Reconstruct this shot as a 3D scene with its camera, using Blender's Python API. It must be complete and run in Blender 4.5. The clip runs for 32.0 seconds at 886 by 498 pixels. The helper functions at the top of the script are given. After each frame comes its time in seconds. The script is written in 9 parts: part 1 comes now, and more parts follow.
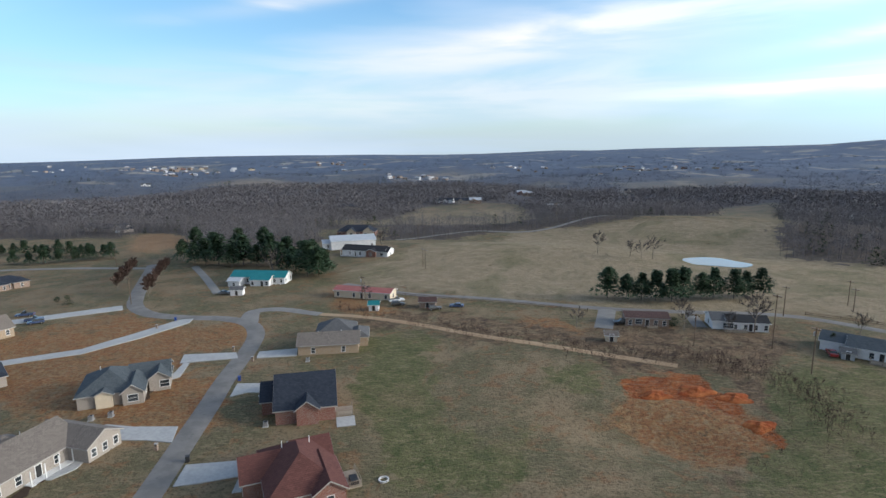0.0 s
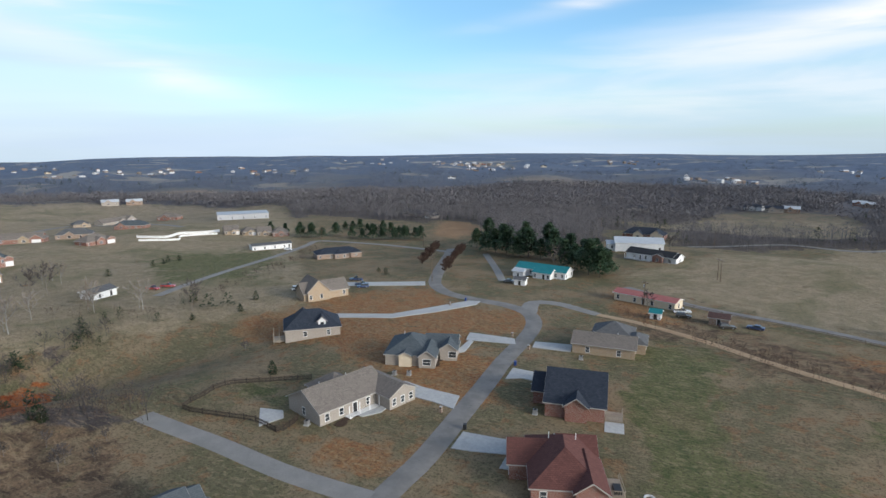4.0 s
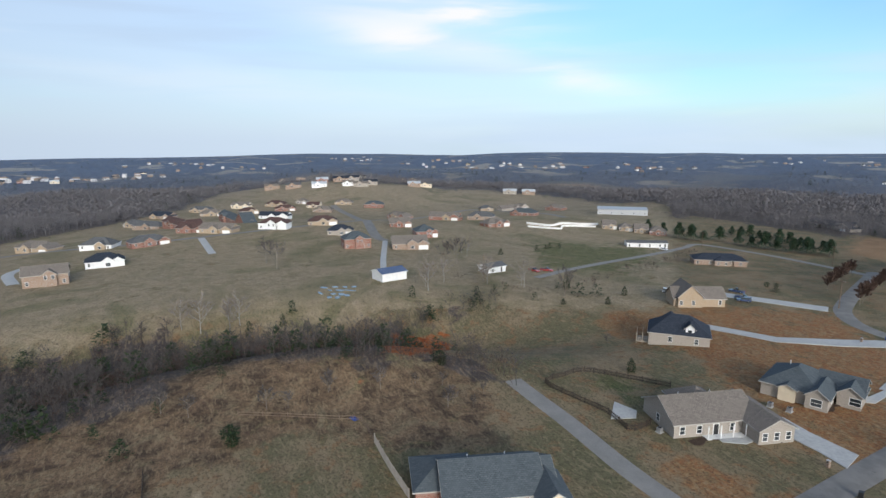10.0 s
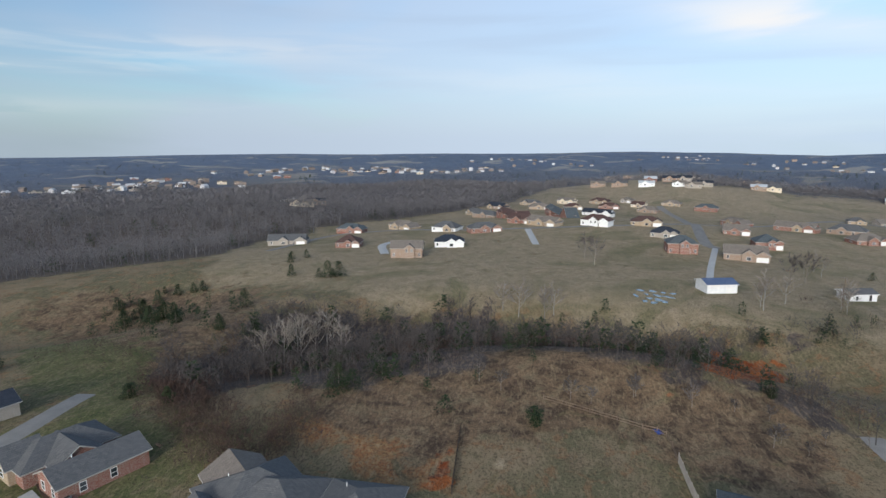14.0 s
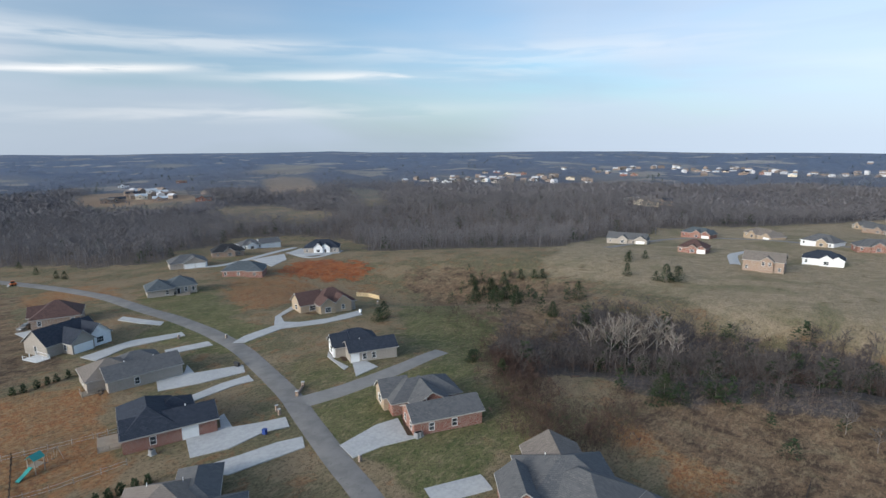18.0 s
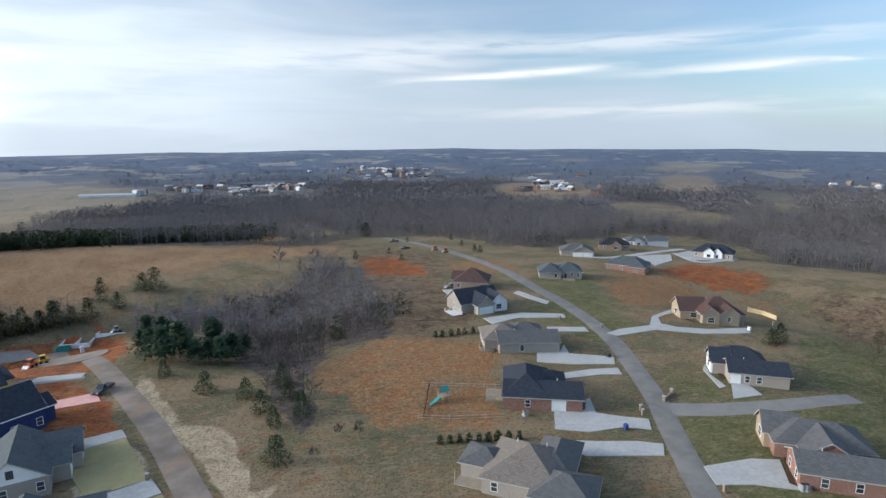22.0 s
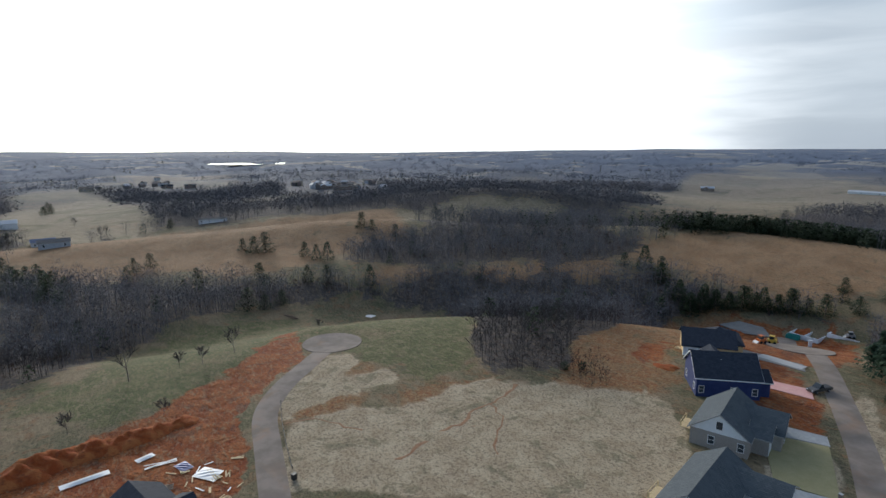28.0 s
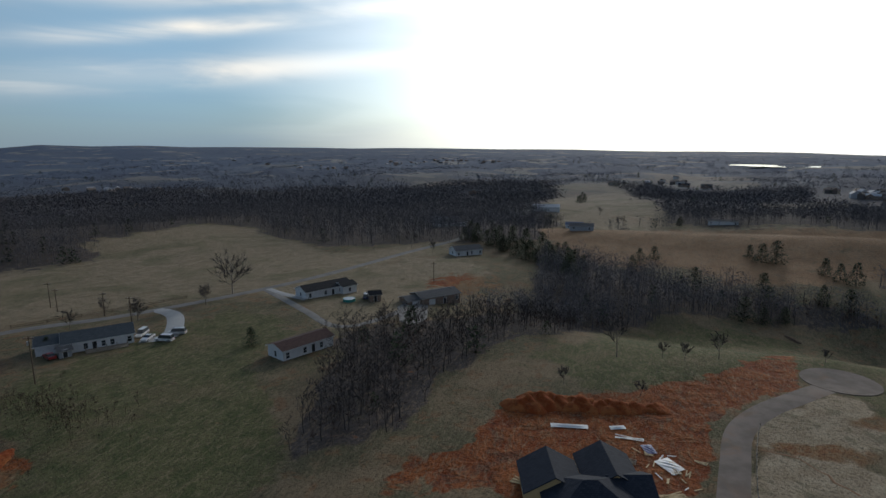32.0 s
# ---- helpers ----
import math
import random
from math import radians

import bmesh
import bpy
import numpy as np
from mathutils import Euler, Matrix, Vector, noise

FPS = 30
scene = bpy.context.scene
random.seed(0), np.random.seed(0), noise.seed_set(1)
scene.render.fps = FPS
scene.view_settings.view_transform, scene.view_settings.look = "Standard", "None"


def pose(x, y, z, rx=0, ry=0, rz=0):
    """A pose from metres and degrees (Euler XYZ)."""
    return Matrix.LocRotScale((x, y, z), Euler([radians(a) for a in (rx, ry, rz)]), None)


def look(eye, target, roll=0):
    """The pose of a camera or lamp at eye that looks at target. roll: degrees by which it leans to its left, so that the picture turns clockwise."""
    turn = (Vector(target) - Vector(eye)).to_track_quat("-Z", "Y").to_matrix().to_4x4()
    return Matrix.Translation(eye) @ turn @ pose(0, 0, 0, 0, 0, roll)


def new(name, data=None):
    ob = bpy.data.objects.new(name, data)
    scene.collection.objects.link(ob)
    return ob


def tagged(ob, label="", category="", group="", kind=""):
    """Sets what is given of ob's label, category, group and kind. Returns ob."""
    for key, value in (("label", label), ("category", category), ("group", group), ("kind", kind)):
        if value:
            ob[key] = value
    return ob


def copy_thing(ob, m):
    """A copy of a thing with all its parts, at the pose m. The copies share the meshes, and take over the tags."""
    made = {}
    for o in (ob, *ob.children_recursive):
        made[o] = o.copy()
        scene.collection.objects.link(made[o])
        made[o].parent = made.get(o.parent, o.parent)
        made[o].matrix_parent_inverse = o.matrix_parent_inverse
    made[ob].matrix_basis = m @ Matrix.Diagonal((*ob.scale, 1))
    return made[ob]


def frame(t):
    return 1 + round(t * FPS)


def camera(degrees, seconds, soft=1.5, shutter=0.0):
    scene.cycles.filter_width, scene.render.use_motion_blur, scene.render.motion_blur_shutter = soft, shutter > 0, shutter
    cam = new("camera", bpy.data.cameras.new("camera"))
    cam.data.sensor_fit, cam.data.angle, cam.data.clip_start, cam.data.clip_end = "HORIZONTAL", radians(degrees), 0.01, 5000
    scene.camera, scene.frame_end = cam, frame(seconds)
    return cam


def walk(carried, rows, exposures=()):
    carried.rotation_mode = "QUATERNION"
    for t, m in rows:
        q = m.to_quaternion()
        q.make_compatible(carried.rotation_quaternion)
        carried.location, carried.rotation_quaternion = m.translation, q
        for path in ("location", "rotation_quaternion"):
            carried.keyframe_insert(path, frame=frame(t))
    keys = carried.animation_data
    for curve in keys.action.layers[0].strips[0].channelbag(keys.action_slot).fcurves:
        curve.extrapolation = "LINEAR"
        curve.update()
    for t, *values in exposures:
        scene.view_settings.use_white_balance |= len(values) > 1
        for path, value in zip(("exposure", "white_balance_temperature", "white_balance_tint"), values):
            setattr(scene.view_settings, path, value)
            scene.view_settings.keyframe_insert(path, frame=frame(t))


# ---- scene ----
cam = camera(76.14, 32.0)
# seconds, place of the hovering camera in metres, heading, pitch and roll in degrees
ROWS = [
    (0.0, -0.08, 0.12, 54.03, 0.00, -10.70, -0.55),
    (0.5, -0.20, 0.10, 54.03, 3.29, -10.69, -0.59),
    (1.0, -0.31, 0.08, 54.03, 6.98, -10.69, -0.66),
    (1.5, -0.40, 0.05, 54.02, 9.24, -10.68, -0.71),
    (2.0, -0.49, 0.03, 54.01, 12.79, -10.66, -0.68),
    (2.5, -0.55, 0.01, 54.00, 17.03, -10.67, -0.62),
    (3.0, -0.59, -0.01, 53.98, 21.00, -10.68, -0.57),
    (3.5, -0.62, -0.03, 53.97, 24.67, -10.68, -0.36),
    (5.5, -0.63, -0.04, 53.96, 40.43, -10.75, -0.21),
    (6.0, -0.62, -0.06, 53.95, 44.37, -10.76, -0.24),
    (6.5, -0.59, -0.08, 53.95, 48.27, -10.78, -0.25),
    (7.0, -0.55, -0.11, 53.95, 51.90, -10.80, -0.29),
    (7.5, -0.49, -0.14, 53.96, 55.34, -10.84, -0.24),
    (8.0, -0.41, -0.18, 53.98, 57.07, -10.86, -0.21),
    (8.5, -0.32, -0.21, 54.00, 57.97, -10.85, -0.21),
    (9.0, -0.22, -0.25, 54.03, 58.79, -10.85, -0.20),
    (9.5, -0.12, -0.29, 54.05, 60.78, -10.87, -0.17),
    (10.0, -0.01, -0.33, 54.08, 65.73, -10.90, -0.25),
    (10.5, 0.08, -0.37, 54.09, 70.69, -10.92, -0.28),
    (11.0, 0.16, -0.41, 54.10, 73.31, -10.92, -0.25),
    (11.5, 0.24, -0.44, 54.11, 76.35, -10.94, -0.25),
    (12.0, 0.30, -0.47, 54.11, 81.42, -10.95, -0.25),
    (12.5, 0.34, -0.50, 54.10, 86.10, -10.96, -0.23),
    (13.0, 0.38, -0.52, 54.09, 90.06, -10.96, -0.20),
    (13.5, 0.40, -0.54, 54.08, 93.87, -10.99, -0.22),
    (14.0, 0.41, -0.55, 54.06, 97.77, -10.97, -0.31),
    (14.5, 0.41, -0.56, 54.04, 101.41, -10.94, -0.36),
    (16.5, 0.40, -0.55, 54.02, 117.62, -10.97, -0.54),
    (17.0, 0.40, -0.54, 54.00, 121.43, -10.95, -0.49),
    (17.5, 0.41, -0.50, 53.99, 126.01, -11.01, -0.48),
    (18.0, 0.42, -0.45, 53.98, 131.67, -10.99, -0.49),
    (18.5, 0.44, -0.39, 53.97, 136.07, -11.00, -0.46),
    (19.0, 0.46, -0.31, 53.97, 139.49, -11.01, -0.39),
    (19.5, 0.49, -0.23, 53.97, 143.79, -11.00, -0.38),
    (20.0, 0.52, -0.14, 53.97, 149.29, -10.99, -0.36),
    (20.5, 0.56, -0.05, 53.98, 155.29, -11.06, -0.25),
    (21.0, 0.59, 0.05, 53.99, 161.05, -11.05, -0.30),
    (21.5, 0.63, 0.13, 54.00, 165.64, -11.06, -0.37),
    (22.0, 0.65, 0.22, 54.01, 170.01, -11.04, -0.44),
    (22.5, 0.67, 0.30, 54.03, 174.19, -11.04, -0.43),
    (23.0, 0.68, 0.37, 54.04, 178.17, -11.07, -0.37),
    (23.5, 0.67, 0.44, 54.05, 183.67, -11.06, -0.41),
    (24.0, 0.64, 0.51, 54.05, 189.60, -11.10, -0.47),
    (24.5, 0.59, 0.55, 54.04, 195.73, -11.15, -0.38),
    (26.5, 0.51, 0.57, 54.03, 219.84, -11.11, -0.36),
    (27.0, 0.42, 0.57, 54.01, 226.19, -11.13, -0.31),
    (27.5, 0.29, 0.55, 53.99, 232.55, -11.16, -0.31),
    (28.0, 0.14, 0.52, 53.95, 238.43, -11.15, -0.36),
    (28.5, -0.03, 0.46, 53.91, 244.88, -11.07, -0.44),
    (29.0, -0.23, 0.39, 53.87, 251.21, -10.99, -0.55),
    (29.5, -0.43, 0.30, 53.83, 257.44, -10.93, -0.37),
    (30.0, -0.65, 0.20, 53.79, 263.58, -10.92, -0.33),
    (30.5, -0.87, 0.09, 53.77, 269.71, -10.89, -0.30),
    (31.0, -1.09, -0.02, 53.75, 275.79, -10.88, -0.31),
    (31.5, -1.32, -0.13, 53.74, 281.45, -10.86, -0.34),
    (32.0, -1.55, -0.25, 53.74, 287.42, -10.84, -0.36),
]
EXPOSURES = [(0.0, 0.05), (8.0, 0.05), (13.0, -0.1), (18.0, 0.15), (21.0, 0.3), (24.0, 0.38), (27.0, 0.0), (28.0, -0.25), (30.0, -0.9), (32.0, -1.35)]
walk(cam, [(t, pose(x, y, z, 0, 0, yaw) @ pose(0, 0, 0, 90 + pitch) @ pose(0, 0, 0, 0, 0, roll)) for t, x, y, z, yaw, pitch, roll in ROWS], EXPOSURES)

# ---- sky and sun: low hazy sun behind thin cloud ----
SUN_AZ, SUN_EL = 263.0, 17.0


def heading(az, el=0.0):
    a, e = radians(az), radians(el)
    return Vector((-math.sin(a) * math.cos(e), math.cos(a) * math.cos(e), math.sin(e)))


sun = new("sun", bpy.data.lights.new("sun", "SUN"))
sun.data.energy, sun.data.angle, sun.data.color = 2.3, radians(8), (1.0, 0.94, 0.865)
sun.matrix_world = look((0, 0, 0), -heading(SUN_AZ, SUN_EL))

world = bpy.data.worlds.new("world")
scene.world = world
world.use_nodes = True
wt = world.node_tree
wt.nodes.clear()


def wnode(kind, **sets):
    n = wt.nodes.new(kind)
    for key, value in sets.items():
        if key in n.inputs:
            n.inputs[key].default_value = value
    return n


def wmath(op, a, b=None, clamp=False):
    n = wt.nodes.new("ShaderNodeMath")
    n.operation, n.use_clamp = op, clamp
    for k, v in enumerate((a, b)):
        if v is None:
            continue
        if isinstance(v, (int, float)):
            n.inputs[k].default_value = v
        else:
            wt.links.new(v, n.inputs[k])
    return n.outputs[0]


def wmix(fac, a, b):
    n = wt.nodes.new("ShaderNodeMix")
    n.data_type = "RGBA"
    for sock, v in ((n.inputs[0], fac), (n.inputs[6], a), (n.inputs[7], b)):
        if isinstance(v, (int, float, tuple)):
            sock.default_value = v
        else:
            wt.links.new(v, sock)
    return n.outputs[2]


sky = wt.nodes.new("ShaderNodeTexSky")
sky.sky_type, sky.sun_disc = "NISHITA", False
sky.sun_elevation, sky.sun_rotation = radians(SUN_EL), radians(-SUN_AZ)
sky.air_density, sky.dust_density, sky.ozone_density = 1.0, 1.2, 1.5
geo = wt.nodes.new("ShaderNodeTexCoord")
sep = wt.nodes.new("ShaderNodeSeparateXYZ")
wt.links.new(geo.outputs["Generated"], sep.inputs[0])
up = wmath("MAXIMUM", sep.outputs[2], 0.0)


def cloud(wide, tall, low, high, off=0.0, detail=5.0, tilt=0.0):
    """Cloud bands lying level along the sky."""
    m = wt.nodes.new("ShaderNodeMapping")
    m.inputs["Rotation"].default_value = (radians(tilt), radians(tilt * .6), 0)
    m.inputs["Scale"].default_value = (wide, wide, tall)
    m.inputs["Location"].default_value = (off, off * 0.7, off * .3)
    wt.links.new(geo.outputs["Generated"], m.inputs[0])
    n = wnode("ShaderNodeTexNoise", Scale=1.0, Detail=detail, Roughness=0.5, Distortion=0.4)
    wt.links.new(m.outputs[0], n.inputs["Vector"])
    r = wt.nodes.new("ShaderNodeMapRange")
    r.interpolation_type = "SMOOTHSTEP"
    r.inputs[1].default_value, r.inputs[2].default_value = low, high
    wt.links.new(n.outputs[0], r.inputs[0])
    return r.outputs[0]


# the sheet thickens away from the clear north-west
thick = wt.nodes.new("ShaderNodeVectorMath")
thick.operation = "DOT_PRODUCT"
wt.links.new(geo.outputs["Generated"], thick.inputs[0])
thick.inputs[1].default_value = heading(185, 0)
veil = wmath("ADD", cloud(1.1, 5.0, 0.34, 0.62, 1.7, 4.0, 6), wmath("MULTIPLY", thick.outputs["Value"], 0.35), True)
sund = wt.nodes.new("ShaderNodeVectorMath")
sund.operation = "DOT_PRODUCT"
wt.links.new(geo.outputs["Generated"], sund.inputs[0])
sund.inputs[1].default_value = heading(SUN_AZ, SUN_EL)
glow = wmath("POWER", wmath("MAXIMUM", sund.outputs["Value"], 0.0), 13.0)
scaled = wt.nodes.new("ShaderNodeMix")
scaled.data_type, scaled.blend_type = "RGBA", "MULTIPLY"
scaled.inputs[0].default_value = 1.0
wt.links.new(sky.outputs[0], scaled.inputs[6])
scaled.inputs[7].default_value = (0.10, 0.15, 0.19, 1)


def wdot(v):
    n = wt.nodes.new("ShaderNodeVectorMath")
    n.operation = "DOT_PRODUCT"
    wt.links.new(geo.outputs["Generated"], n.inputs[0])
    n.inputs[1].default_value = v
    return n.outputs["Value"]


def wisp(az, el, long, tall, tilt, wool):
    """A drawn-out bank of cloud about one bearing, frayed by the woolly noise."""
    right, t = heading(az - 90, 0), radians(tilt)
    u, v = wdot(right), wmath("SUBTRACT", sep.outputs[2], math.sin(radians(el)))
    a = wmath("ADD", wmath("MULTIPLY", u, math.cos(t) / long), wmath("MULTIPLY", v, math.sin(t) / long))
    b = wmath("SUBTRACT", wmath("MULTIPLY", v, math.cos(t) / tall), wmath("MULTIPLY", u, math.sin(t) / tall))
    q = wmath("ADD", wmath("MULTIPLY", a, a), wmath("MULTIPLY", b, b))
    ahead = wmath("GREATER_THAN", wdot(heading(az, 0)), 0.0)
    return wmath("MULTIPLY", wmath("MULTIPLY", wmath("POWER", 2.718, wmath("MULTIPLY", q, -1.0)), ahead), wool, True)


wool = wmath("ADD", cloud(3.2, 22.0, 0.36, 0.66, 2.3, 7.0, 14), 0.25)
fine = wmath("ADD", cloud(6.0, 60.0, 0.38, 0.62, 7.7, 7.0, 20), 0.1)
# haze whitens the lowest sky; cloud sheets grey-white; thin bright streaks
low_haze = wmath("POWER", wmath("SUBTRACT", 1.0, up, True), 9.0)
col = wmix(wmath("MULTIPLY", low_haze, 0.55), scaled.outputs[2], (0.68, 0.82, 0.96, 1))
col = wmix(wmath("MULTIPLY", veil, 0.75), col, (0.62, 0.73, 0.90, 1))
col = wmix(wmath("MULTIPLY", cloud(1.2, 15.0, 0.48, 0.70, 9.3, 5.0, 5), 0.4), col, (0.48, 0.61, 0.80, 1))
# the north is the brighter half
north = wmath("ADD", wmath("MULTIPLY", wdot(heading(20, 0)), 0.30), 0.93)
lit = wt.nodes.new("ShaderNodeMix")
lit.data_type, lit.blend_type = "RGBA", "MULTIPLY"
lit.inputs[0].default_value = 1.0
wt.links.new(col, lit.inputs[6])
wt.links.new(north, lit.inputs[7])
col = wmix(wmath("MULTIPLY", wisp(44, 12, .20, .10, -8, 1.0), 0.7), lit.outputs[2], (0.44, 0.84, 1.0, 1))
col = wmix(wmath("MULTIPLY", wisp(26, 14, .22, .07, 0, 1.0), 0.5), col, (0.30, 0.62, 0.92, 1))
for az, el, long, tall, tilt, how in ((-16, 10.5, .42, .035, 7, 1.0), (-8, 5.0, .55, .05, 3, .5), (64, 12.0, .20, .035, -12, 1.1), (60, 7.5, .22, .02, -14, .9), (67, 9.0, .14, .03, -10, 1.0), (17, 12.0, .12, .012, 9, .8), (84, 5.0, .35, .03, -4, .2)):
    col = wmix(wmath("MULTIPLY", wisp(az, el, long, tall, tilt, wool), how, True), col, (0.97, 0.98, 1.0, 1))
for az, el, long, tall, tilt, how in ((138, 6.0, .22, .008, 1, .7), (152, 8.5, .3, .012, -1, .4), (163, 6.0, .16, .006, 3, .9), (150, 2.6, .34, .012, 1, .35), (182, 7.5, .35, .03, 2, .4), (120, 8.0, .25, .02, 2, .3)):
    col = wmix(wmath("MULTIPLY", wisp(az, el, long, tall, tilt, fine), how, True), col, (0.95, 0.94, 0.93, 1))
col = wmix(wmath("MULTIPLY", wisp(208, 6, .50, .20, 0, wmath("ADD", wmath("MULTIPLY", wool, 0.35), 0.6)), 0.9, True), col, (0.78, 0.88, 0.98, 1))
col = wmix(wmath("MULTIPLY", wisp(312, 9, .36, .16, 0, 1.0), 0.8), col, (0.72, 1.22, 1.70, 1))
for az, el, long, tall, tilt, how in ((306, 10.5, .28, .012, 8, .95), (312, 6.0, .30, .018, 5, .8), (300, 13.5, .30, .014, 6, .9)):
    col = wmix(wmath("MULTIPLY", wisp(az, el, long, tall, tilt, wool), how, True), col, (2.5, 2.4, 2.2, 1))
add = wt.nodes.new("ShaderNodeMix")
add.data_type, add.blend_type = "RGBA", "ADD"
wt.links.new(glow, add.inputs[0])
wt.links.new(col, add.inputs[6])
add.inputs[7].default_value = (3.8, 3.6, 3.3, 1)
# the thin cloud before the sun is lit through, up to a soft edge
edge_n = wt.nodes.new("ShaderNodeMapRange")
edge_n.interpolation_type = "SMOOTHSTEP"
edge_n.inputs[1].default_value, edge_n.inputs[2].default_value = 0.63, 0.93
wt.links.new(wmath("ADD", wdot(heading(256, 3)), wmath("MULTIPLY", wool, 0.03)), edge_n.inputs[0])
rim = wt.nodes.new("ShaderNodeMix")
rim.data_type, rim.blend_type = "RGBA", "ADD"
wt.links.new(edge_n.outputs[0], rim.inputs[0])
wt.links.new(add.outputs[2], rim.inputs[6])
rim.inputs[7].default_value = (1.1, 1.1, 1.08, 1)
bg = wnode("ShaderNodeBackground", Strength=1.0)
wt.links.new(rim.outputs[2], bg.inputs[0])
wout = wt.nodes.new("ShaderNodeOutputWorld")
wt.links.new(bg.outputs[0], wout.inputs[0])

# ---- land ----
EYE = 54.0
# skyline: elevation of the far ridge, degrees, at even steps of bearing
SKYLINE = (-1.37, -1.34, -1.27, -1.28, -1.23, -1.23, -1.23, -1.29, -1.38, -1.44, -1.46, -1.38, -1.46, -1.38, -1.36, -1.36, -1.44, -1.66, -1.6, -1.47, -1.45, -1.37, -1.43, -1.55, -1.59, -1.58, -1.54, -1.55, -1.59, -1.54, -1.43, -1.43, -1.41, -1.42, -1.46, -1.46, -1.41, -1.37, -1.2, -1.25, -1.26, -1.23, -1.19, -1.23, -1.18, -1.04, -1.1, -1.15, -1.15, -1.13, -1.23, -1.25, -1.15, -1.2, -1.26, -1.27, -1.31, -1.34, -1.29, -1.42, -1.42, -1.43, -1.52, -1.52, -1.55, -1.59, -1.57, -1.5, -1.32, -1.25, -1.22, -1.23, -1.17, -1.03, -0.98, -0.97, -0.89, -0.8, -0.75, -0.78, -0.65, -0.6, -0.52, -0.49, -0.29, -0.33, -0.15, -0.53, -0.65, -0.72, -0.78, -0.87, -1.03, -1.0, -1.17, -1.31)


def skyline(az):
    d = np.degrees(az) % 360.0
    k = np.arange(len(SKYLINE) + 1) * (360.0 / len(SKYLINE))
    return np.radians(np.interp(d, k, list(SKYLINE) + [SKYLINE[0]]))


PROFILE_R = (0, 130, 250, 400, 600, 1000, 2000, 6000)
PROFILE_Z = (0, 0, -3, -10, -20, -28, -31, -31)
# hills and hollows: x, y, height, half width along, half width across, turn in degrees
HILLS = [(141, -293, 8.1, 105, 48, 26), (-145, 78, -7, 45, 20, 62), (-168, 38, -9, 45, 20, 77), (-177, -14, -10, 45, 20, 95), (-155, -57, -9, 35, 22, 110), (-128, 9, 3, 40, 16, 86), (-127, 37, 3, 30, 14, 74), (-129, -77, -4, 30, 18, 121), (-174, -158, -12, 60, 35, 132), (24, -183, -8, 22, 40, 187), (103, -188, -14, 80, 28, 209), (181, -116, -14, 110, 28, 237), (189, -17, -9, 60, 24, 265), (258, -206, 8, 130, 30, 231), (334, -270, -13, 160, 40, 231), (332, -75, 9, 150, 35, 257), (438, -101, -11, 160, 40, 257), (520, -373, 20, 180, 65, 234), (439, -194, -10, 250, 60, 246), (252, -454, -13, 170, 45, 209), (35, 298, 6, 140, 40, -7), (186, 388, 10, 160, 60, -26), (148, 295, -4, 80, 30, -27), (-414, 68, 6, 250, 80, 81), (-755, 194, 20, 300, 90, 76), (-312, -282, -8, 300, 90, 132), (40, 97, -2.5, 18, 10, -22)]

# level spots: x, y, radius, height
FLATS = [(131.0, 266.5, 22, -3.0), (146.5, -50.4, 14, -1.1), (94.8, -201.5, 13, -16.92)]


def rolling(x, y):
    z = 0 * x
    for k, (wl, a, ph) in enumerate(((310, .35, 1.), (433, 1.3, 2.2), (587, 2.3, .4), (771, 2.9, 4.), (1130, .8, 5.1), (240, 1.9, 3.3))):
        z = z + np.sin((x * math.cos(a) + y * math.sin(a)) * 2 * math.pi / wl + ph)
    return z / 6


def height(x, y):
    x, y = np.asarray(x, float), np.asarray(y, float)
    r = np.hypot(x, y)
    z = np.interp(r, PROFILE_R, PROFILE_Z)
    z = z + rolling(x, y) * np.clip((r - 200) / 500, 0, 1) * 14
    for hx, hy, h, a, b, turn in HILLS:
        c, s = math.cos(radians(turn)), math.sin(radians(turn))
        u, v = (x - hx) * c + (y - hy) * s, -(x - hx) * s + (y - hy) * c
        z = z + h * np.exp(-(u / a) ** 2 - (v / b) ** 2)
    for fx, fy, fr, fz in FLATS:
        w = np.exp(-(np.hypot(x - fx, y - fy) / fr) ** 4)
        z = z * (1 - w) + fz * w
    # the ridge that closes the view
    top = EYE + 4450 * np.tan(skyline(np.arctan2(-x, y)))
    k = np.clip((r - 2600) / 1850, 0, 1)
    k = k * k * (3 - 2 * k)
    return z * (1 - k) + top * k



def ground_z(x, y):
    return float(height(x, y))


